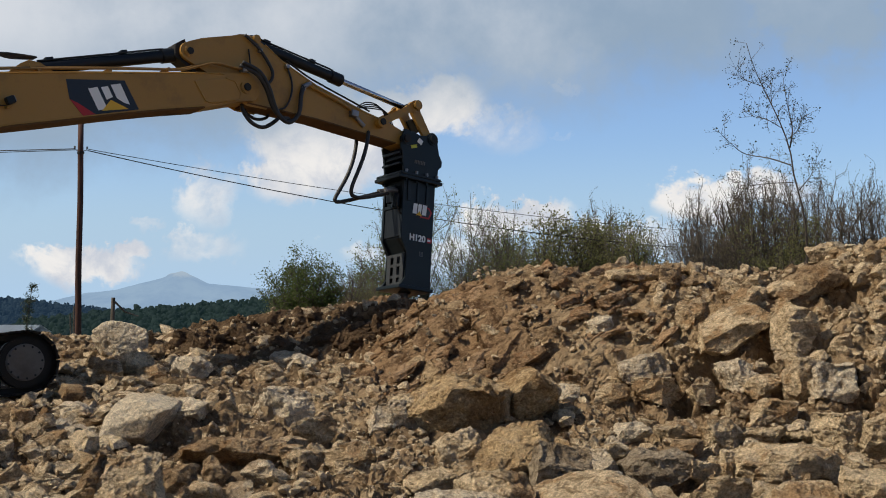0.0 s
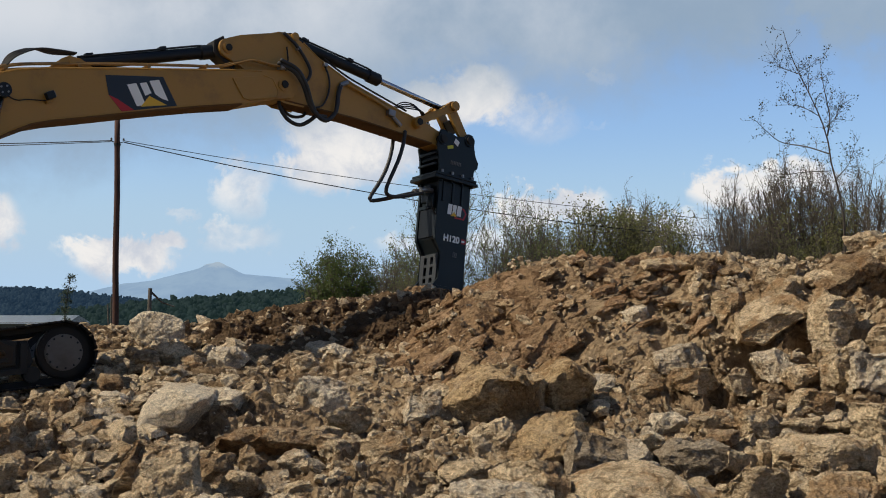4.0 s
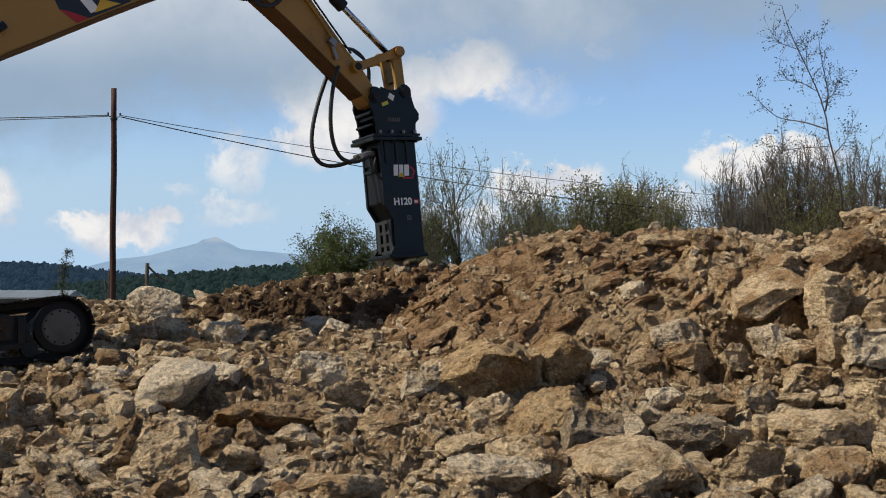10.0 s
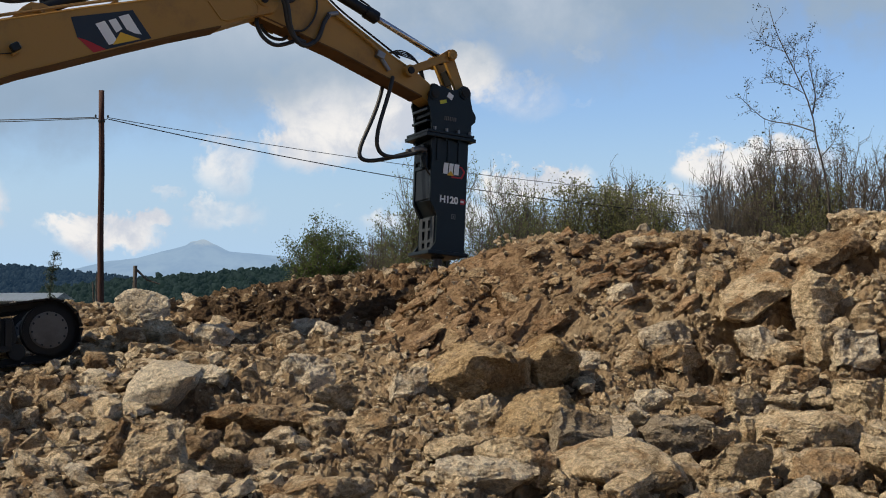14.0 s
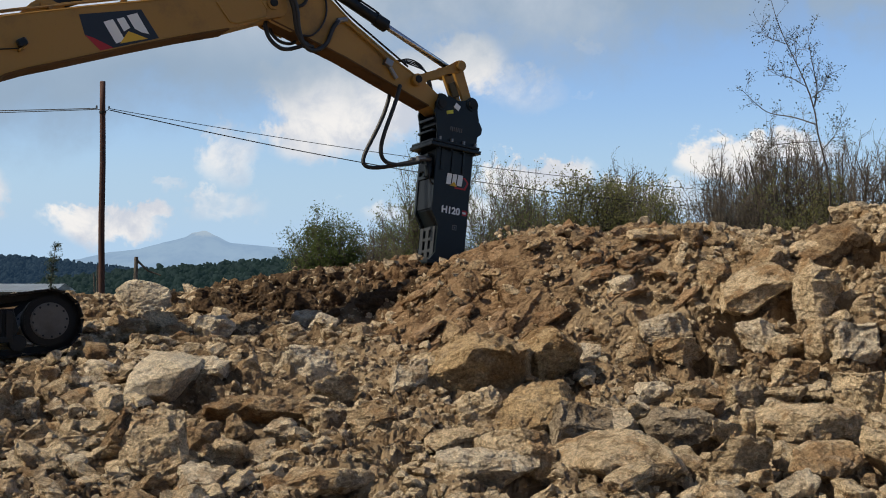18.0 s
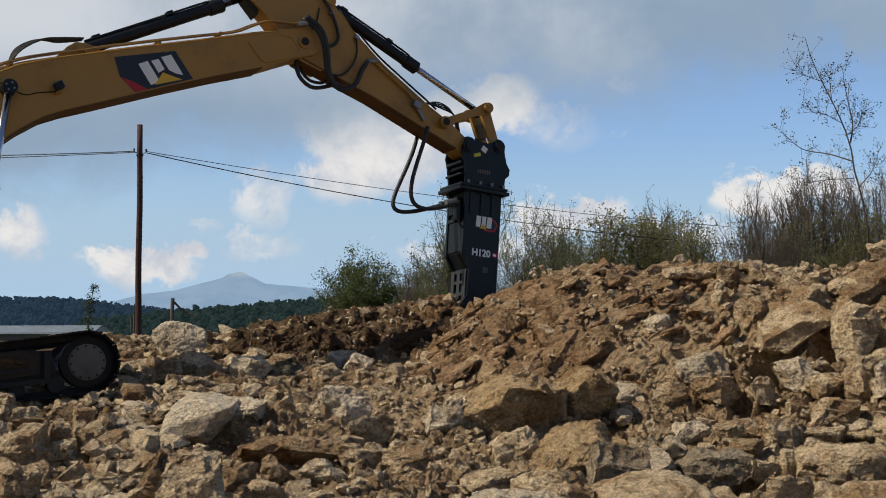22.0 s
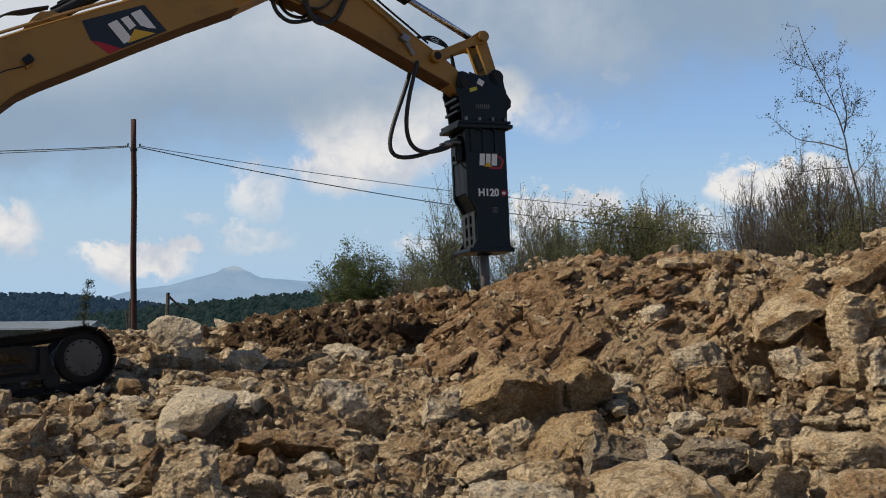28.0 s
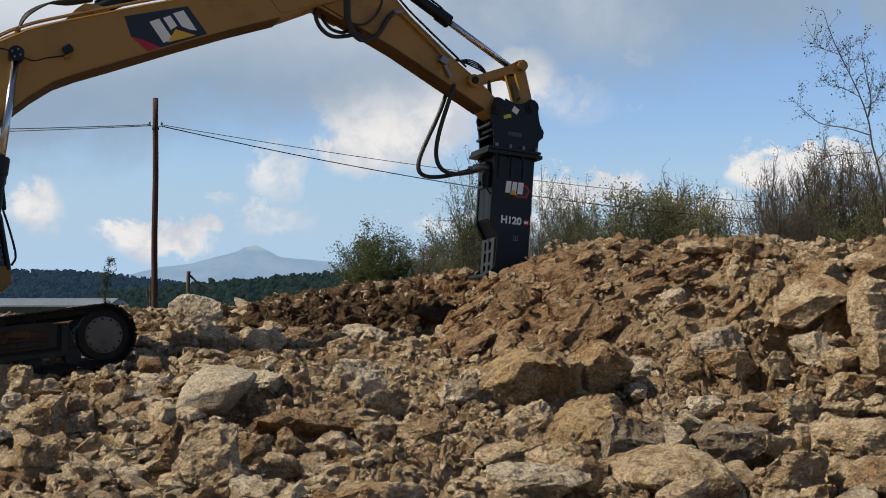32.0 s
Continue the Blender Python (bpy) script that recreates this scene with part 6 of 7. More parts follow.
def build_links():
    arms = []
    for side in (-1, 1):
        pts = arc(0, 0, 0.09, 90, 270, 8) + [(0.12, -0.05), (0.6, -0.05)] + arc(LINK_LEN, 0, 0.10, -90, 90, 8) + [(0.6, 0.062), (0.12, 0.055)]
        o = part("side_link", prism(pts, 0.225 * side, 0.275 * side, 0.01), YELLOW, excavator, "yellow steel side link")
        arms.append(o)
    bm = None
    for side in (-1, 1):
        pts = arc(0, 0, 0.095, 90, 270, 8) + arc(LINK_2_LEN, 0, 0.078, -90, 90, 8)
        bm = prism(pts, 0.13 * side, 0.20 * side, 0.01, bm)
        rod((0, -0.32, 0), (0, 0.32, 0), 0.07, 24, bm)
    power = part("power_link", bm, YELLOW, excavator, "yellow steel power link")
    part("cross_tube", box(0.2, 0.45, -0.13, 0.13, -0.05, 0.05, 0.01), GREASE, power, "dark cross tube between the link arms")
    part("pin_cap", rod((0, -0.345, 0), (0, -0.315, 0), 0.085, 24, bevel=0.01), YELLOW, power)
    part("pin_cap", rod((0, 0.315, 0), (0, 0.345, 0), 0.11, 24, bevel=0.01), YELLOW, power)
    return arms, power


SIDE_LINKS, POWER_LINK = build_links()


def build_ram(name, barrel_len, barrel_r, rod_len, rod_r, y):
    """A hydraulic cylinder in two parts: the barrel, and the rod whose eye is its origin."""
    bm = rod((0.0, y, 0), (barrel_len - 0.22, y, 0), barrel_r, 28, bevel=0.008)
    rod((barrel_len - 0.24, y, 0), (barrel_len, y, 0), barrel_r * 1.22, 28, bm, bevel=0.012)
    rod((0.0, y - 0.075, 0), (0.0, y + 0.075, 0), barrel_r * 1.15, 24, bm, bevel=0.008)
    barrel = part(name + "_barrel", bm, BLACK, excavator, "black hydraulic cylinder barrel", True)
    barrel.data.shade_flat()
    part("oil_pipe", sweep(curve_points([(0.15, y - 0.04, barrel_r + 0.008), (barrel_len * 0.5, y - 0.05, barrel_r + 0.006), (barrel_len - 0.3, y - 0.05, barrel_r + 0.008), (barrel_len - 0.15, y, barrel_r)], 16), 0.016, 8), BLACK, barrel)
    part("port_block", box(barrel_len * 0.12, barrel_len * 0.12 + 0.12, y - 0.05, y + 0.05, barrel_r * 0.9, barrel_r + 0.05, 0.01), BLACK, barrel)
    part("pipe_clip", box(barrel_len * 0.62, barrel_len * 0.62 + 0.10, y - 0.06, y + 0.06, barrel_r * 0.9, barrel_r + 0.05, 0.01), BLACK, barrel)
    bm = rod((0.06, y, 0), (rod_len, y, 0), rod_r, 24)
    shaft = part(name + "_rod", bm, CHROME, excavator, "bright chrome piston rod", True)
    part("rod_eye", rod((0, y - 0.08, 0), (0, y + 0.08, 0), rod_r * 1.7, 24, bevel=0.01), GREASE, shaft)
    return barrel, shaft


STICK_RAM = build_ram("stick_cylinder", 2.33, 0.092, 1.9, 0.055, 0.0)
TOOL_RAM = build_ram("tool_cylinder", 1.78, 0.088, 1.6, 0.05, 0.0)
BOOM_RAM_NEAR = build_ram("boom_cylinder", 1.75, 0.09, 1.75, 0.05, -0.42)
BOOM_RAM_FAR = build_ram("boom_cylinder", 1.75, 0.09, 1.75, 0.05, 0.42)

HOSE_PIECES = 40
HOSE_LENGTHS = (2.22, 1.95)


def build_hoses():
    hoses = []
    for length in HOSE_LENGTHS:
        step_len = length / HOSE_PIECES
        bm = rod((-0.004, 0, 0), (step_len + 0.004, 0, 0), 0.033, 14)
        bmesh.ops.recalc_face_normals(bm, faces=bm.faces)
        bmesh.ops.delete(bm, geom=[f for f in bm.faces if len(f.verts) > 4], context="FACES_ONLY")
        bmesh.ops.create_icosphere(bm, subdivisions=2, radius=0.0329)
        me = bpy.data.meshes.new("breaker_hose")
        bm.to_mesh(me)
        bm.free()
        me.polygons.foreach_set("use_smooth", [True] * len(me.polygons))
        me.materials.append(RUBBER)
        pieces = []
        for k in range(HOSE_PIECES):
            o = new("breaker_hose", me)
            o.parent = excavator
            pieces.append(o)
        hoses.append(pieces)
    return hoses


HOSES = build_hoses()

# ---- pole, wires, fence, shed ----
def utility_pole(x, y, top):
    z = ground_z(x, y)
    thing = new("utility_pole")
    thing.matrix_basis = pose(x, y, z)
    tagged(thing, "reddish-brown creosoted wooden pole carrying two wires", "utility pole")
    h = top - z
    pts = [(0.009 * math.sin(k * 1.3), 0.01 * math.cos(k * 0.9), -0.4 + (h + 0.4) * k / 9) for k in range(10)]
    part("shaft", sweep(pts, [0.092 - 0.016 * k / 9 for k in range(10)], 14), POLE, thing, "", True)
    part("hook", sweep(curve_points([(-0.08, 0, h - 0.80), (-0.14, 0, h - 0.79), (-0.17, 0, h - 0.73)], 8), 0.014, 6), GREASE, thing)
    part("hook", sweep(curve_points([(0.08, 0, h - 0.82), (0.15, 0, h - 0.81), (0.18, 0, h - 0.75)], 8), 0.010, 6), GREASE, thing)
    part("insulator", rod((0.18, 0, h - 0.77), (0.18, 0, h - 0.70), 0.026, 10, bevel=0.008), GREYCAP, thing)
    part("insulator", rod((-0.17, 0, h - 0.75), (-0.17, 0, h - 0.68), 0.026, 10, bevel=0.008), GREYCAP, thing)
    part("band", rod((0, 0, h - 0.9), (0, 0, h - 0.84), 0.098, 14), GREASE, thing)
    return thing


utility_pole(-10.18, 34.0, 7.06)


def wire(a, b, sag, r):
    a, b = Vector(a), Vector(b)
    pts = [a.lerp(b, k / 40) - Vector((0, 0, 4 * sag * (k / 40) * (1 - k / 40))) for k in range(41)]
    ob = link(sweep(pts, r, 5), "overhead_wire", RUBBER, None)
    tagged(ob, "thin dark overhead wire slung from the pole", "wire", "overhead wires")


wire((-9.99, 34, 6.25), (19.0, 52, 4.34), 0.90, 0.015)
wire((-9.99, 34, 6.29), (19.0, 52, 4.87), 0.57, 0.010)
wire((-10.35, 34, 6.30), (-38, 36, 7.2), 0.35, 0.014)
wire((-10.35, 34, 6.27), (-38, 36, 6.75), 0.30, 0.012)


def fence_post(x, y, top, r, lean, braced=False):
    z = ground_z(x, y)
    thing = new("fence_post")
    thing.matrix_basis = pose(x, y, z, 0, lean, 0)
    tagged(thing, "weathered grey wooden fence post on the bank" if braced else "thin grey fence stake on the bank", "fence post", "fence posts")
    h = top - z
    part("post", sweep([(0, 0, -0.3), (0.005, 0, h * 0.5), (0, 0, h)], [r, r * 0.97, r * 0.93], 9), POST, thing)
    if braced:
        part("brace", sweep([(0.03, 0.02, h - 0.10), (0.28, 0.1, h - 0.34), (0.58, 0.2, h - 0.44)], [0.03, 0.024, 0.016], 7), POST, thing)


fence_post(-8.16, 30.0, 2.06, 0.052, 2, True)
fence_post(-9.25, 30.5, 1.85, 0.022, 1)
fence_post(-9.45, 31.0, 1.65, 0.02, -2)


def shed():
    thing = new("low_shed")
    thing.matrix_basis = pose(-45.5, 118, -0.98, 0, 0, 4)
    tagged(thing, "long low shed with a pale blue-grey sheet roof", "shed")
    part("wall", box(-11, 6, -4, 4, -2.4, 1.1, 0.02), GREYCAP, thing)
    bm = bmesh.new()
    for k in range(34):
        x = -11.4 + 0.526 * k
        for side in (-1, 1):
            q = [bm.verts.new(p) for p in ((x, 4.4 * side, 1.0), (x + 0.51, 4.4 * side, 1.0), (x + 0.51, 0, 1.75), (x, 0, 1.75))]
            bm.faces.new(q)
    bmesh.ops.solidify(bm, geom=bm.faces[:], thickness=0.04)
    part("roof", bm, ROOF, thing, "pale blue-grey sheet roof")


shed()


# ---- trees and bushes ----
def tubes_mesh(name, lines, mat, sides):
    vv, ff, base = [], [], 0
    for pts, radii in lines:
        n = len(pts)
        p = np.array(pts)
        d = np.gradient(p, axis=0)
        d /= np.linalg.norm(d, axis=1)[:, None] + 1e-9
        a = np.cross(d, np.array([0.37, 0.21, 0.12]) + 0.01)
        a /= np.linalg.norm(a, axis=1)[:, None] + 1e-9
        b = np.cross(d, a)
        ang = np.arange(sides) * 2 * math.pi / sides
        ring = p[:, None, :] + (a[:, None, :] * np.cos(ang)[None, :, None] + b[:, None, :] * np.sin(ang)[None, :, None]) * np.array(radii)[:, None, None]
        vv.append(ring.reshape(-1, 3))
        i = base + np.arange(n * sides).reshape(n, sides)
        j = np.roll(i, -1, axis=1)
        ff.append(np.stack([i[:-1], j[:-1], j[1:], i[1:]], -1).reshape(-1, 4))
        base += n * sides
    return mesh_from(name, np.vstack(vv), np.vstack(ff), mat)


def leaves_mesh(name, spots, size, mat, rng):
    """Small pointed leaves, each a folded pair of triangles."""
    n = len(spots)
    c = np.array(spots)
    u = rng.normal(size=(n, 3))
    u /= np.linalg.norm(u, axis=1)[:, None]
    w = np.cross(u, rng.normal(size=(n, 3)))
    w /= np.linalg.norm(w, axis=1)[:, None] + 1e-9
    s = size * rng.uniform(0.6, 1.4, n)[:, None]
    k = np.cross(u, w) * s * 0.12
    v = np.stack([c, c + u * s * 0.5 + w * s * 0.32 + k, c + u * s, c + u * s * 0.5 - w * s * 0.32 + k], 1).reshape(-1, 3)
    i = np.arange(n)[:, None] * 4
    f = np.vstack([i + (0, 1, 2), i + (0, 2, 3)])
    return mesh_from(name, v, f, mat, False)


def grow(rng, p, d, length, radius, depth, spec, stems, twigs, tips):
    n = 5 if depth == 0 else 4 if depth == 1 else 2
    pts, radii = [p], [radius]
    step_len = length / n
    for k in range(n):
        d = d + rng.normal(size=3) * spec["wander"] + np.array([0, 0, spec["rise"]])
        d = d / np.linalg.norm(d)
        p = p + d * step_len
        pts.append(p)
        radii.append(radius * (1 - 0.8 * (k + 1) / n) if depth >= 1 else radius * (1 - 0.65 * (k + 1) / n))
    (stems if depth == 0 else twigs).append((pts, radii))
    if depth >= spec["depth"]:
        tips.extend(pts[1:])
        return
    for c in range(spec["kids"][depth]):
        f = rng.uniform(spec["low"][depth], 1.0)
        i = min(int(f * n), n - 1)
        q = pts[i] + (pts[i + 1] - pts[i]) * (f * n - i)
        side = rng.normal(size=3)
        side -= d * (side @ d)
        side /= np.linalg.norm(side) + 1e-9
        nd = d * spec["ahead"] + side * spec["spread"] + np.array([0, 0, spec["lift"]])
        nd /= np.linalg.norm(nd)
        grow(rng, q, nd, length * spec["ratio"] * rng.uniform(0.6, 1.15) * (1.1 - 0.5 * f), max(radii[i] * 0.6, spec["thin"]), depth + 1, spec, stems, twigs, tips)


def plant(name, label, category, seed, spec, height, stems_n, lean, leaf_mat, leaf_size, leaf_n, group):
    rng = np.random.default_rng(seed)
    stems, twigs, tips = [], [], []
    for k in range(stems_n):
        a = 6.2832 * (k + rng.random()) / stems_n
        d = np.array([math.cos(a) * lean, math.sin(a) * lean, 1.0])
        d /= np.linalg.norm(d)
        p = np.array([math.cos(a), math.sin(a), 0]) * 0.12 * stems_n ** 0.6 * rng.random() * min(1.0, stems_n / 3)
        grow(rng, p - (0, 0, 0.2), d, height * rng.uniform(0.65, 1.0), spec["stem"] * rng.uniform(0.7, 1.1), 0, spec, stems, twigs, tips)
    thing = new(name)
    tagged(thing, label, category, group)
    for nm, me in (("trunk", tubes_mesh("trunk", stems, BARK, 6)), ("branchwork", tubes_mesh("branchwork", twigs, TWIG, 3))):
        o = new(nm, me)
        o.parent = thing
    if leaf_n:
        t = np.array(tips)
        spots = t[rng.integers(len(t), size=leaf_n)] + rng.normal(size=(leaf_n, 3)) * leaf_size * 0.9
        o = new("crown", leaves_mesh("crown", spots, leaf_size, leaf_mat, rng))
        o.parent = thing
    return thing


SPARSE = dict(depth=3, kids=(9, 6, 3), low=(0.3, 0.15, 0.1), wander=0.09, rise=0.06, ahead=0.55, spread=0.75, lift=0.25, ratio=0.5, thin=0.006, stem=0.055)
BUSHY = dict(depth=3, kids=(7, 5, 3), low=(0.12, 0.1, 0.1), wander=0.12, rise=0.05, ahead=0.6, spread=0.75, lift=0.22, ratio=0.52, thin=0.007, stem=0.045)


def dome_plant(name, label, category, group, seed, wide, high, waist, ends, leaves, leaf_size, leaf_mat, twigs_each, stem_n=7, shell=0.35, scatter=1.6):
    """A shrub: stems from one foot, branches that fan out to the ends in a domed crown, twigs and small leaves round each end."""
    rng = np.random.default_rng(seed)
    stems, twigs, spots = [], [], []
    for k in range(ends):
        a, r = rng.uniform(0, 6.2832), rng.random() ** shell
        up = rng.uniform(-1, 1)
        ring = math.sqrt(max(0.0, 1 - up * up)) * r
        lump = 1 + 0.45 * float(value_noise(np.array(a * 1.3 + seed), np.array(up * 2.0 + seed), seed))
        tip = np.array([math.cos(a) * ring * wide * 0.5 * lump, math.sin(a) * ring * wide * 0.5 * lump, waist * high + up * r * (high - waist * high) * lump])
        tip[2] = max(tip[2], 0.25 * high)
        if k < stem_n:
            foot = np.array([rng.normal() * 0.06 * wide, rng.normal() * 0.06 * wide, -0.2])
            steps, tip = (0, 0.2, 0.4, 0.6, 0.8, 1.0), tip * (0.85, 0.85, 1.0)
        else:
            near = stems[min(range(len(stems)), key=lambda s: float(((stems[s][0][-1] - tip) ** 2).sum()) + 0.5 * rng.random())][0]
            foot = near[rng.integers(1, 5)]
            steps = (0, 0.33, 0.67, 1.0)
        pts = [foot + (tip - foot) * np.array([f ** 1.2, f ** 1.2, f ** 0.9]) + rng.normal(size=3) * 0.02 * high * (f not in (0, 1.0)) for f in steps]
        last = len(pts) - 1
        thick = 0.045 if k < stem_n else 0.013
        (stems if k < stem_n else twigs).append((pts, [thick * (1 - 0.8 * m / last) + 0.003 for m in range(last + 1)]))
        out = (tip - np.array([0, 0, 0.35 * high])) / (0.5 * wide + 0.5 * high)
        for m in range(twigs_each):
            f = rng.uniform(0.45, 1.0)
            i = min(last - 1, int(f * last))
            q = pts[i] + (pts[i + 1] - pts[i]) * (f * last - i)
            d = out * 1.2 + rng.normal(size=3) * 0.65 + np.array([0, 0, 0.5])
            d = d / np.linalg.norm(d) * rng.uniform(0.18, 0.5) * high * 0.22
            bend = rng.normal(size=3) * 0.04
            line = [q, q + d * 0.5 + bend, q + d]
            twigs.append((line, [0.007, 0.005, 0.003]))
            spots.extend(line[1:])
        spots.append(tip)
    thing = new(name)
    tagged(thing, label, category, group)
    for nm, me in (("trunk", tubes_mesh("trunk", stems, BARK, 6)), ("branchwork", tubes_mesh("branchwork", twigs, TWIG, 3))):
        o = new(nm, me)
        o.parent = thing
    if leaves:
        t = np.array(spots)
        c = t[rng.integers(len(t), size=leaves)] + rng.normal(size=(leaves, 3)) * leaf_size * scatter
        o = new("crown", leaves_mesh("crown", c, leaf_size, leaf_mat, rng))
        o.parent = thing
    return thing


def set_plants():
    rng = np.random.default_rng(21)
    behind = "shrubs behind the heap"
    bare = [dome_plant("bare_shrub", "leafless grey-brown shrub with thin upright stems", "shrub", behind, 30 + k, 2.3, 5.0, 0.55, 80, 2600, 0.038, DRYLEAF, 9, 7, 0.45, 1.0) for k in range(3)]
    olive = [dome_plant("olive_shrub", "olive-green shrub coming into leaf behind the heap", "shrub", behind, 40 + k, 2.8, 4.4, 0.42, 140, 9000, 0.06, OLIVE, 7, 10, 0.6, 2.0) for k in range(2)]
    green = dome_plant("green_bush", "rounded green leafy bush by the bank", "bush", "bushes by the bank", 50, 3.0, 3.6, 0.52, 190, 22000, 0.064, LEAF, 8, 6, 0.42, 1.3)
    second = dome_plant("green_bush", "grey-green bush with thin upright twigs", "bush", "bushes by the bank", 51, 2.6, 4.2, 0.5, 140, 13000, 0.054, FRESH, 9, 7, 0.5, 1.6)
    sap = [dome_plant("young_birch", "slender bare sapling with a few pale leaves", "sapling", "saplings behind the heap", 60 + k, 2.4, 5.2, 0.58, 60, 2600, 0.05, FRESH, 9, 3) for k in range(2)]
    used = set()

    def put(src, x, y, top, own):
        """Stand a shrub of its own height own at x, y so that it reaches the height top."""
        z = ground_z(x, y)
        size = 1.1 * (top - z) / own
        m = pose(x, y, z, rng.uniform(-3, 3), rng.uniform(-3, 3), rng.uniform(0, 360))
        if src not in used:
            used.add(src)
            src.matrix_basis = m @ Matrix.Scale(size, 4)
        else:
            copy_thing(src, m).scale = (size, size, size)

    for i, (x, y, top) in enumerate(((-4.50, 40, 3.42),)):
        put(green, x, y, top, 3.6)
    for i, (x, y, top) in enumerate(((-1.96, 43, 4.49), (-2.78, 41, 3.47),)):
        put(second, x, y, top, 4.2)
    for i, (x, y, top) in enumerate(((-1.30, 36.5, 5.35), (-0.55, 37, 5.68), (0.88, 40, 5.14), (1.57, 41, 5.32), (2.03, 39, 4.76), (0.43, 42, 4.64), (-2.19, 38, 3.06),)):
        put(sap[i % 2], x, y, top, 5.2)
    for i, (x, y, top) in enumerate(((2.35, 44, 4.75), (3.20, 45, 5.25), (3.85, 44, 5.35), (4.50, 45, 5.3), (1.66, 44, 4.0), (2.9, 43, 4.7), (5.1, 44, 5.2), (6.6, 45, 4.9), (-4.9, 41, 2.45), (-3.3, 42, 2.9), (-2.5, 40, 2.7), (5.25, 46, 4.86), (5.76, 45, 5.20), (7.26, 46, 5.26), (7.34, 44, 4.58), (6.19, 43, 4.83), (3.19, 47, 4.42), (9.30, 34.5, 4.5), (-5.56, 42, 2.67), (-3.88, 43, 2.77), (10.60, 37, 4.6), (11.6, 38, 4.8), (8.9, 39, 4.6))):
        put(olive[i % 2], x, y, top, 4.4)
    for i, (x, y, top) in enumerate(((6.06, 49, 5.75), (6.76, 50, 5.9), (7.18, 49, 5.75), (7.83, 50, 5.5), (7.10, 34, 4.9), (7.08, 36, 4.69), (7.74, 36, 4.51), (8.79, 38, 5.37), (8.90, 37, 5.52), (9.74, 39, 5.96), (9.92, 38, 5.87), (10.62, 39, 5.89), (10.78, 38, 5.60), (10.91, 37, 5.57), (11.64, 38, 5.81), (11.68, 36, 5.53), (12.32, 36, 5.52), (13.33, 37, 5.61), (8.52, 38, 4.85), (-2.97, 39, 3.20))):
        put(bare[i % 3], x, y, top, 5.0)
    tall_tree()
    small = plant("small_pine", "small ragged dark pine on the bank", "tree", 78, dict(BUSHY, depth=2, kids=(34, 7), low=(0.35, 0.1), wander=0.02, rise=0.03, ahead=0.25, spread=0.9, lift=0.05, ratio=0.13, stem=0.05), 5.2, 1, 0.0, DARKLEAF, 0.075, 1500, "")
    x = -0.3428 * 58
    small.matrix_basis = pose(x, 58, ground_z(x, 58), 0, 2, 0) @ Matrix.Scale(0.86, 4)


def tall_tree():
    """The thin tree that leans over the shrubs: a forked trunk, long bare limbs and small leaves near their ends."""
    rng = np.random.default_rng(77)
    limbs = ((((0.5, 0.0), (0.42, 1.2), (0.36, 2.3), (0.27, 3.3), (0.10, 4.12), (-0.04, 4.62), (-0.15, 5.34), (-0.34, 5.93), (-0.55, 6.42), (-0.84, 7.05), (-1.07, 7.62), (-1.24, 8.2)), 0.04),
             (((-0.15, 5.42), (-0.05, 5.86), (-0.07, 6.21), (-0.16, 6.9), (-0.19, 7.5)), 0.026), (((-0.12, 4.95), (-0.59, 5.17), (-1.10, 5.35), (-1.47, 5.66), (-1.80, 5.94)), 0.024),
             (((-0.06, 4.5), (-0.60, 4.52), (-1.08, 4.48), (-1.51, 4.60)), 0.016), (((0.05, 4.26), (0.35, 4.61), (0.60, 4.95), (0.72, 5.3)), 0.018),
             (((-0.25, 5.6), (0.1, 5.9), (0.3, 6.3)), 0.014), (((-0.34, 5.93), (-0.75, 6.2), (-1.05, 6.3)), 0.014), (((-0.60, 6.5), (-0.62, 6.95), (-0.5, 7.4)), 0.014),
             (((-0.85, 7.05), (-1.2, 7.25), (-1.4, 7.5)), 0.012), (((0.2, 3.7), (-0.3, 4.0), (-0.7, 4.05)), 0.014))
    stems, twigs, tips = [], [], []
    spec = dict(SPARSE, depth=3, kids=(0, 7, 4), low=(0, 0.15, 0.1), spread=0.85)
    for pts, r in limbs:
        line = [np.array(p) for p in curve_points([(x + 0.02 * z, 0.35 * math.sin(3 * x + z), z * 0.93 - (0.3 if z == 0 else 0)) for x, z in pts], 16)]
        stems.append((line, [r * 0.8 * (1 - 0.78 * k / 15) for k in range(16)]))
        for k in range(8 if r > 0.05 else 2, 16):
            if r > 0.05 and k < 11 and rng.random() < 0.5:
                continue
            d = line[k] - line[k - 1]
            d = d / np.linalg.norm(d) * 0.6 + rng.normal(size=3) * 0.6
            grow(rng, line[k], d / np.linalg.norm(d), rng.uniform(0.25, 0.6), 0.006, 2, spec, stems, twigs, tips)
    thing = new("sparse_tree")
    tagged(thing, "tall thin tree with sparse small dark leaves", "tree")
    t = np.array(tips)
    t = t[t[:, 2] > 4.0]
    for nm, me in (("trunk", tubes_mesh("trunk", stems, BARK, 6)), ("branchwork", tubes_mesh("branchwork", twigs, TWIG, 3)),
                   ("crown", leaves_mesh("crown", t[rng.integers(len(t), size=1150)] + rng.normal(size=(1150, 3)) * 0.06, 0.05, DARKLEAF, rng))):
        o = new(nm, me)
        o.parent = thing
    thing.matrix_basis = pose(8.55, 30.0, 0.69)


set_plants()


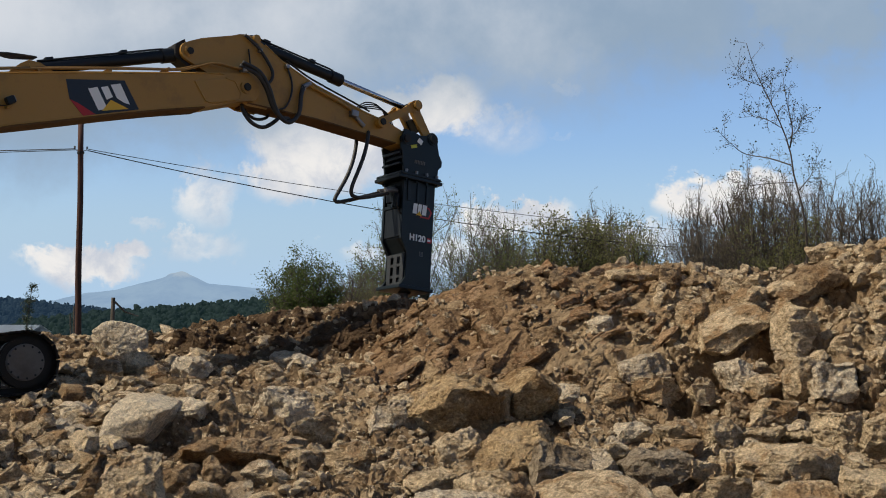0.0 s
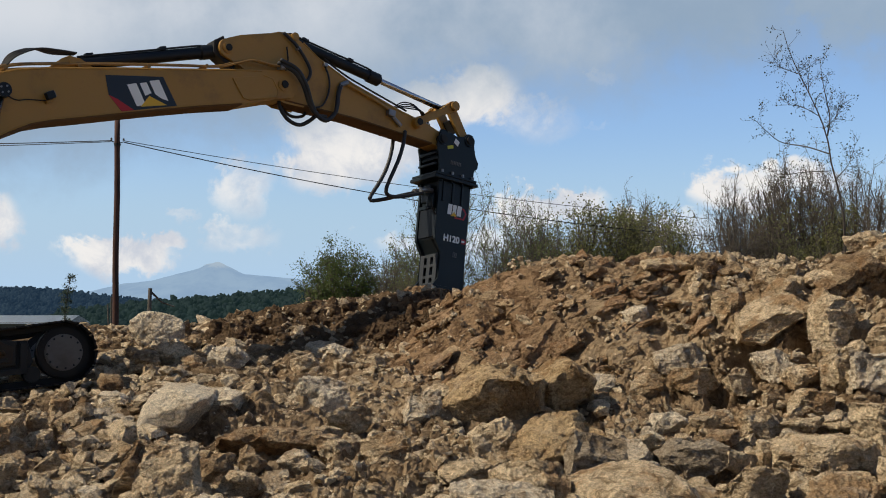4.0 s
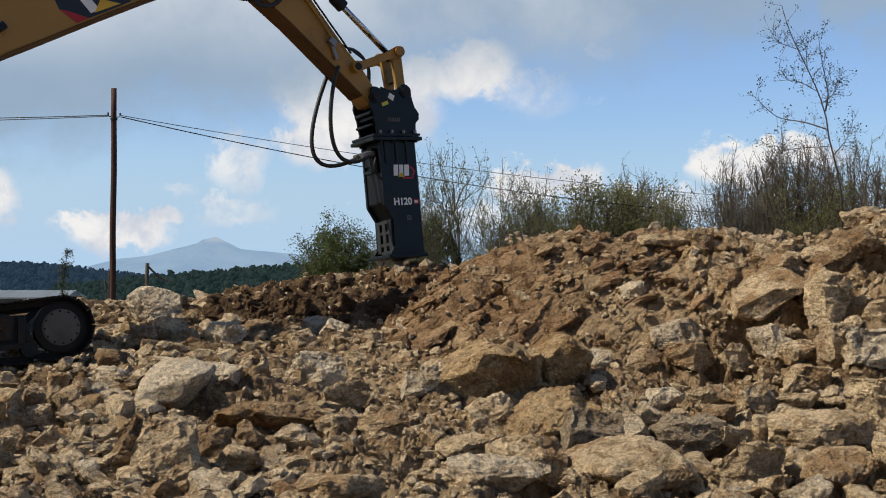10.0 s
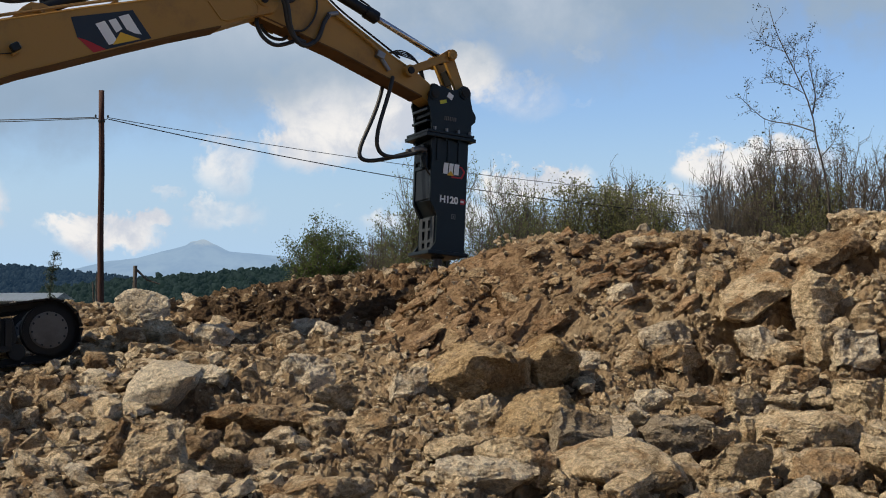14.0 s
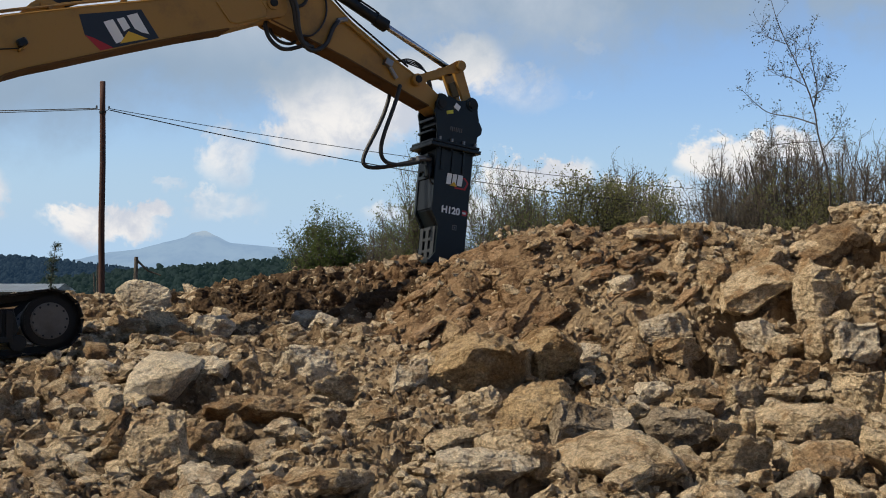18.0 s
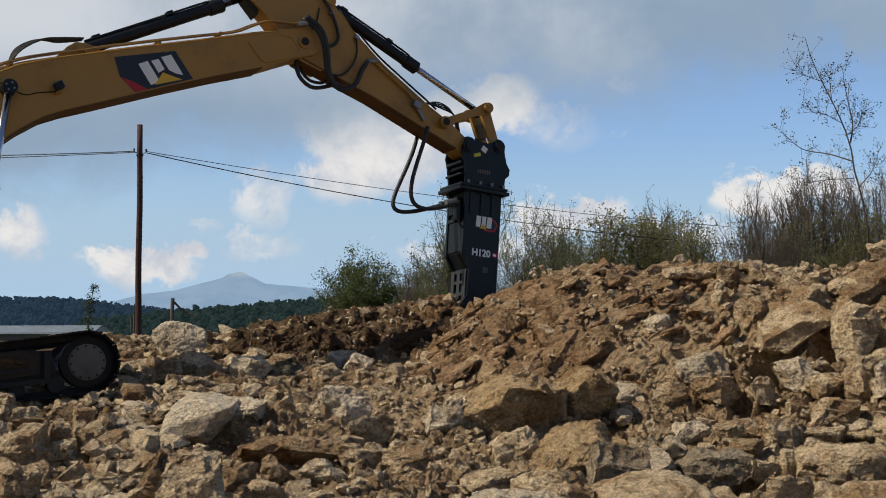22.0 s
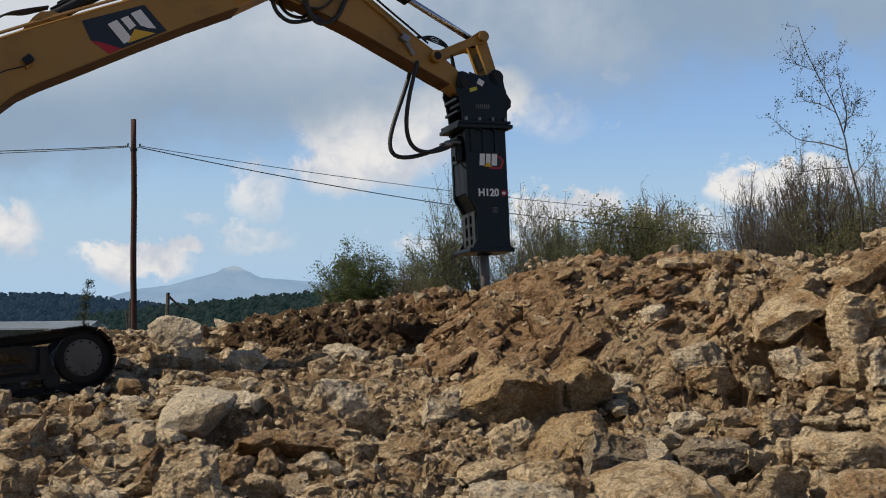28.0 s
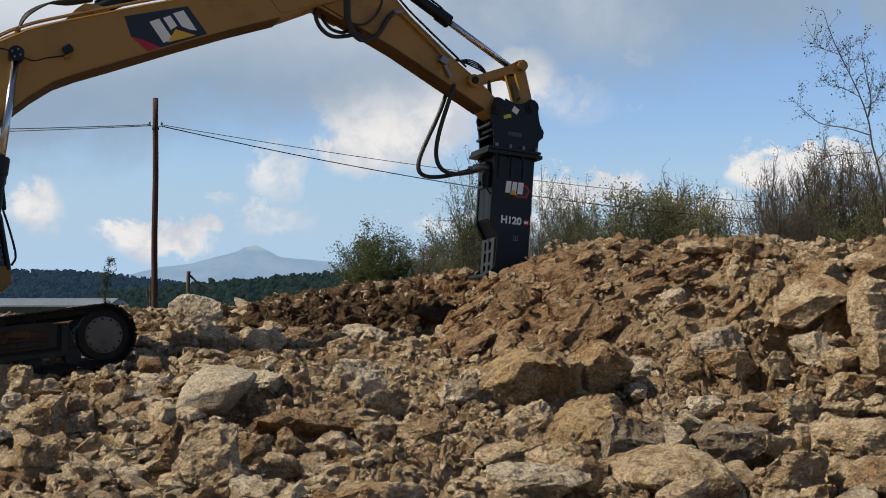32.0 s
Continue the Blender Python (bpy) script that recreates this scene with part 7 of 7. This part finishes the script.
# ---- distance ----
def wooded_ridge(name, label, d, line, tree, n, mat, seed):
    """A far wooded hill: its body, and the tops of its trees along and below the skyline."""
    rng = np.random.default_rng(seed)
    px = np.array([p for p, _ in line])
    pz = np.array([q for _, q in line])
    vv, ff, base = [], [], 0
    xs = np.linspace(px[0], px[-1], 80) * d
    crest = 1.6 + np.interp(xs / d, px, pz) * d - tree * 0.7
    rows = [np.stack([xs, np.full(80, d - 60.0), np.full(80, -0.018 * d)], -1), np.stack([xs, np.full(80, d), crest], -1), np.stack([xs, np.full(80, d + 90.0), np.full(80, -0.02 * d)], -1)]
    vv.append(np.vstack(rows))
    i = np.arange(240).reshape(3, 80)
    q = np.stack([i[:-1, :-1], i[:-1, 1:], i[1:, 1:], i[1:, :-1]], -1).reshape(-1, 4)
    ff.append(np.vstack([q[:, (0, 1, 2)], q[:, (0, 2, 3)]]))
    base = 240
    shapes = [pebble(300 + k, 9) for k in range(12)]
    for k in range(n):
        v, f = shapes[k % 12]
        f_row = rng.random() ** 1.6
        x = rng.uniform(px[0], px[-1]) * d
        z = 1.6 + float(np.interp(x / d, px, pz)) * d - tree * 0.7
        z = z + (-0.015 * d - z) * f_row * 0.95
        s = tree * min(1.6, math.exp(rng.normal(0, 0.32)))
        vv.append(v * (s * rng.uniform(0.6, 1.2), s * 0.8, s * rng.uniform(0.7, 1.25)) + (x, d - 62 * f_row, z + s * rng.uniform(0.15, 0.45)))
        ff.append(f + base)
        base += len(v)
    ob = new(name, mesh_from(name, np.vstack(vv), np.vstack(ff), mat))
    tagged(ob, label, "backdrop", kind="structure")


wooded_ridge("backdrop", "far wooded hill with dark blue haze in its colour", 900, ((-0.46, 0.016), (-0.42, 0.0165), (-0.376, 0.0165), (-0.33, 0.0125), (-0.298, 0.0085), (-0.26, 0.004), (-0.2, 0.001), (-0.1, 0.0)), 2.6, 6500, FARWOOD, 5)
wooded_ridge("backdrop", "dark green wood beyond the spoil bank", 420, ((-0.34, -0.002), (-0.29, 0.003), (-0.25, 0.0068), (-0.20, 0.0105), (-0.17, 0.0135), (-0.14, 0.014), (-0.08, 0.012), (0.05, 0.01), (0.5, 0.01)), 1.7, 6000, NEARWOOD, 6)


def mountain():
    line = ((-0.5, 0.003), (-0.3823, 0.0063), (-0.3157, 0.0137), (-0.292, 0.0194), (-0.2683, 0.0217), (-0.2494, 0.0268), (-0.2329, 0.0308), (-0.2265, 0.0330), (-0.2235, 0.0352), (-0.2190, 0.0360), (-0.2150, 0.0371), (-0.2125, 0.0370), (-0.2085, 0.0345), (-0.2022, 0.0318), (-0.1985, 0.0296), (-0.1928, 0.0272), (-0.1739, 0.0253), (-0.1528, 0.0235), (-0.1176, 0.0192), (-0.0523, 0.0136), (0.0588, 0.008))
    xs, ys = np.linspace(-2000, 600, 300), np.linspace(3700, 4700, 46)
    gx, gy = np.meshgrid(xs, ys)
    h = np.interp(gx / 4200, [a for a, _ in line], [b for _, b in line]) * 4220
    fall = np.exp(-((gy - 4200) / 260) ** 2)
    gz = -20 + (h + 20) * fall
    amp = np.clip(1 - fall, 0.02, 1)
    gz = gz + amp * 26 * value_noise(gx * 0.008, gy * 0.008, 41) + amp * 12 * value_noise(gx * 0.021, gy * 0.021, 42) + 2.2 * value_noise(gx * 0.05, gy * 0.03, 43)
    n, m = len(xs), len(ys)
    i = np.arange(n * m).reshape(m, n)
    f = np.stack([i[:-1, :-1], i[:-1, 1:], i[1:, 1:], i[1:, :-1]], -1).reshape(-1, 4)
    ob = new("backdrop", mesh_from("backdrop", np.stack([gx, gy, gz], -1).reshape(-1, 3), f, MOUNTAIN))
    tagged(ob, "mountain with a bare summit and pale blue haze in its colour", "backdrop", kind="structure")


mountain()


# ---- what moves ----
def motions():
    """Seconds, and in degrees: slew, boom, stick and breaker against the machine's own level."""
    ARM = []
    ARM += [
        (0.0, 39.11, 19.11, -14.39, -98.46), (0.5, 39.17, 18.83, -14.43, -98.82), (1.0, 39.18, 18.67, -14.61, -99.16),
        (1.5, 39.20, 18.57, -14.81, -99.08), (2.0, 39.11, 18.44, -15.00, -99.64), (2.5, 39.23, 18.19, -15.10, -99.71),
        (3.0, 39.28, 18.13, -15.33, -99.61), (3.5, 39.11, 17.97, -15.44, -100.54),
    ]
    ARM += [
        (5.5, 38.73, 19.94, -20.14, -100.20), (6.0, 38.86, 23.25, -25.43, -95.15), (6.5, 38.92, 26.75, -30.72, -91.36),
        (7.0, 38.48, 31.79, -35.15, -93.70), (7.5, 37.59, 33.52, -47.74, -110.62), (8.0, 37.65, 39.65, -38.48, -93.49),
        (8.5, 36.21, 37.46, -34.21, -85.71), (9.0, 35.11, 33.36, -38.08, -88.60), (9.5, 34.78, 33.93, -44.67, -89.00),
        (10.0, 35.36, 34.42, -45.75, -88.20),
    ]
    ARM += [
        (10.5, 35.57, 35.85, -49.02, -96.00), (11.0, 33.58, 39.02, -45.17, -90.31), (11.5, 31.36, 37.69, -36.63, -78.56),
        (12.0, 32.49, 32.32, -38.64, -83.78), (12.5, 31.76, 31.84, -37.15, -91.48), (13.0, 31.81, 29.50, -33.70, -90.92),
        (13.5, 31.71, 27.70, -31.46, -93.56), (14.0, 31.94, 25.77, -27.77, -96.84), (14.5, 31.70, 26.12, -29.02, -95.73),
    ]
    ARM += [
        (16.5, 31.91, 24.28, -29.24, -98.36), (17.0, 31.86, 24.15, -29.57, -98.26), (17.5, 31.66, 23.90, -29.79, -99.41),
        (18.0, 31.54, 23.77, -30.01, -99.92), (18.5, 31.74, 23.42, -29.75, -100.01), (19.0, 31.66, 23.23, -29.82, -100.66),
        (19.5, 31.75, 23.04, -29.75, -100.54), (20.0, 31.89, 22.87, -29.59, -100.84), (20.5, 31.97, 23.30, -30.40, -99.78),
        (21.0, 31.98, 23.30, -30.43, -99.87),
    ]
    ARM += [
        (21.5, 31.80, 23.21, -30.53, -100.48), (22.0, 31.96, 24.48, -32.28, -98.24), (22.5, 32.06, 28.08, -32.65, -96.23),
        (23.0, 31.71, 31.93, -36.67, -106.74), (23.5, 29.24, 32.98, -25.70, -93.00), (24.0, 29.07, 29.32, -21.38, -84.24),
        (24.5, 28.35, 28.41, -31.87, -92.69), (25.0, 27.47, 31.68, -39.87, -105.10), (25.5, 26.39, 35.55, -42.06, -104.75),
    ]
    ARM += [
        (27.5, 25.18, 30.14, -35.71, -93.67), (28.0, 24.60, 31.93, -32.72, -91.54), (28.5, 25.01, 29.72, -34.86, -94.95),
        (29.0, 24.62, 28.91, -35.26, -95.67), (29.5, 24.95, 28.79, -34.90, -95.67), (30.0, 24.93, 28.08, -35.55, -96.18),
        (30.5, 24.83, 27.77, -36.05, -96.64), (31.0, 24.84, 27.35, -36.04, -97.47), (31.5, 25.13, 27.04, -36.49, -97.16),
        (32.0, 25.00, 26.64, -36.72, -98.03),
    ]
    times = [r[0] for r in ARM]

    def joints(t):
        """Joint angles between two rows, on a smooth curve through all rows."""
        k = max(0, min(len(ARM) - 2, next((i for i, u in enumerate(times) if u > t), len(times)) - 1))
        h = times[k + 1] - times[k]
        f = (t - times[k]) / h
        res = []
        for c in range(1, 5):
            p, q = ARM[k][c], ARM[k + 1][c]

            def slope(i):
                if i == 0 or i == len(ARM) - 1:
                    return 0.0
                a = (ARM[i][c] - ARM[i - 1][c]) / (times[i] - times[i - 1])
                b = (ARM[i + 1][c] - ARM[i][c]) / (times[i + 1] - times[i])
                return 0.0 if a * b <= 0 else 2 * a * b / (a + b)

            m0, m1 = slope(k) * h, slope(k + 1) * h
            res.append((2 * f ** 3 - 3 * f * f + 1) * p + (f ** 3 - 2 * f * f + f) * m0 + (3 * f * f - 2 * f ** 3) * q + (f ** 3 - f * f) * m1)
        return res

    def turn(a, p):
        c, s = math.cos(radians(a)), math.sin(radians(a))
        return Vector((c * p[0] - s * p[1], s * p[0] + c * p[1]))

    def at(slew, p, angle):
        return Matrix.Rotation(radians(slew), 4, "Z") @ Matrix.Translation((p[0], 0, p[1])) @ Matrix.Rotation(-radians(angle), 4, "Y")

    def bearing(p, q):
        return math.degrees(math.atan2(q[1] - p[1], q[0] - p[0]))

    def meet(p, rp, q, rq):
        """Where two bars from p and q join, on the outer side."""
        d = (q - p).length
        a = (rp * rp - rq * rq + d * d) / (2 * d)
        h = math.sqrt(max(rp * rp - a * a, 0.0))
        u = (q - p) / d
        return p + u * a + Vector((-u.y, u.x)) * h

    def hose_line(a, da, b, db, length):
        """A hanging hose of that length from a to b, leaving along da and arriving along db."""
        lo, hi = 0.05, 4.0
        for _ in range(26):
            mid = (lo + hi) / 2
            pts = [((1 - s) ** 3 * a + 3 * (1 - s) ** 2 * s * (a + da * mid * 0.75) + 3 * (1 - s) * s * s * (b - db * mid * 1.25) + s ** 3 * b) for s in (i / 60 for i in range(61))]
            total = sum((v - u).length for u, v in zip(pts, pts[1:]))
            lo, hi = (mid, hi) if total < length else (lo, mid)
        out, need, run = [pts[0]], total / HOSE_PIECES, 0.0
        for u, v in zip(pts, pts[1:]):
            seg = (v - u).length
            while run + seg >= need * len(out) and len(out) < HOSE_PIECES:
                out.append(u + (v - u) * ((need * len(out) - run) / seg))
            run += seg
        return out + [pts[-1]]

    stamps = sorted(set([i * 0.25 for i in range(129)]))
    rows = {}

    def key(ob, t, m):
        rows.setdefault(ob, []).append((t, m))

    for t in stamps:
        slew, boom, stick, tool = joints(t)
        tool -= 3.5
        foot = Vector(FOOT)
        s = foot + turn(boom, (BOOM_LEN, 0))
        pin = s + turn(stick, (STICK_LEN, 0))
        key(HOUSE, t, pose(0, 0, 0, 0, 0, slew))
        key(BOOM, t, at(slew, foot, boom))
        key(STICK, t, at(slew, s, stick))
        key(BREAKER, t, at(slew, pin, tool))
        low = s + turn(stick, LINK_ON_STICK)
        pin2 = pin + turn(tool, PIN_2)
        knee = meet(low, LINK_LEN, pin2, LINK_2_LEN)
        for o in SIDE_LINKS:
            key(o, t, at(slew, low, bearing(low, knee)))
        key(POWER_LINK, t, at(slew, knee, bearing(knee, pin2)))
        for ram, a, b in ((STICK_RAM, foot + turn(boom, (3.16, 1.29)), s + turn(stick, (-0.97, 0.33))),
                          (TOOL_RAM, s + turn(stick, (0.13, 0.876)), knee),
                          (BOOM_RAM_NEAR, Vector((0.62, 1.0)), foot + turn(boom, (1.97, 1.168))),
                          (BOOM_RAM_FAR, Vector((0.62, 1.0)), foot + turn(boom, (1.97, 1.168)))):
            key(ram[0], t, at(slew, a, bearing(a, b)))
            key(ram[1], t, at(slew, b, bearing(b, a)))
        spin = Matrix.Rotation(radians(slew), 4, "Z")
        for pieces, length, start, y0, y1, drop in zip(HOSES, HOSE_LENGTHS, ((2.46, -0.12), (2.40, -0.08)), (0.2, -0.23), (0.10, -0.10), (0.0, 0.04)):
            p = s + turn(stick, start)
            q = pin + turn(tool, (0.93 + drop, -0.20))
            a, b = Vector((p[0], y0, p[1])), Vector((q[0], y1, q[1]))
            d0, d1 = turn(0.5 * stick - 97, (1, 0)), turn(tool + 112, (1, 0))
            line = hose_line(a, Vector((d0[0], -0.05, d0[1])), b, Vector((d1[0], 0, d1[1])), length)
            for o, u, v in zip(pieces, line, line[1:]):
                d = (v - u).normalized()
                m = Matrix.Translation(u) @ d.to_track_quat("X", "Z").to_matrix().to_4x4()
                key(o, t, spin @ m)
    # clods of soil that the tool prises up and lets roll back into the trench
    first, second = PRISED
    for t, x, y, z, a in ((0, -1.22, 18.0, 1.20, 0), (22.55, -1.22, 18.0, 1.20, 0), (22.8, -1.23, 18.0, 1.42, 10), (23.0, -1.24, 18.0, 1.60, 20), (23.15, -1.24, 18.0, 1.50, 24), (23.4, -1.26, 17.98, 1.22, 34), (32, -1.26, 17.98, 1.22, 34)):
        key(first, t, pose(x, y, z, 0.4 * a, -a, 20))
    for t, x, y, z, a in ((0, -0.72, 17.75, 1.35, 0), (24.0, -0.72, 17.75, 1.35, 0), (24.3, -0.68, 17.65, 1.62, -20), (24.5, -0.78, 17.6, 1.62, -50), (24.75, -1.02, 17.6, 1.48, -95), (25.0, -1.17, 17.58, 1.34, -140), (25.3, -1.21, 17.5, 1.22, -170), (32, -1.21, 17.5, 1.22, -170)):
        key(second, t, pose(x, y, z, 0, a, 40))
    # bursts of soil: start and end, when and where from, the drift to the side, the rise, and how far the clods spread
    rng = np.random.default_rng(91)
    for (lo, hi), t0, t1, sx, sy, sz, drift, rise, spread in (((0, 62), 6.80, 7.70, -1.42, 18.15, 1.40, -1.6, 0.78, 0.36), ((62, 82), 22.75, 23.45, -1.25, 18.05, 1.32, -0.85, 0.46, 0.24), ((82, 100), 24.45, 25.35, -0.72, 17.75, 1.52, -0.55, 0.12, 0.26)):
        for ob, size in FLUNG[lo:hi]:
            a = rng.normal(size=3) * (spread, 0.12, 0.5 * spread)
            x0, y0 = sx + 0.6 * a[0], sy + a[1]
            x1, y1 = sx + drift * rng.uniform(0.55, 1.25) + 0.8 * a[0], sy + a[1] - 0.1
            z0, z1 = ground_z(x0, y0) - 0.1 * size, ground_z(x1, y1) + 0.15 * size
            up = max(0.12, rise * rng.uniform(0.35, 1.3) + 0.5 * a[2])
            s0, late = rng.uniform(-60, 60, 3), rng.uniform(0, 0.12)
            key(ob, 0.0, pose(x0, y0, z0, *s0))
            for n in range(7):
                f = n / 6
                z = z0 + (z1 - z0) * f + 4 * up * f * (1 - f)
                key(ob, t0 + late + (t1 - t0) * f, pose(x0 + (x1 - x0) * f, y0 + (y1 - y0) * f, z, s0[0] + 160 * f, s0[1] - 120 * f, s0[2]))
            key(ob, 32.0, pose(x1, y1, z1, s0[0] + 160, s0[1] - 120, s0[2]))
    for ob, r in rows.items():
        walk(ob, r)


motions()
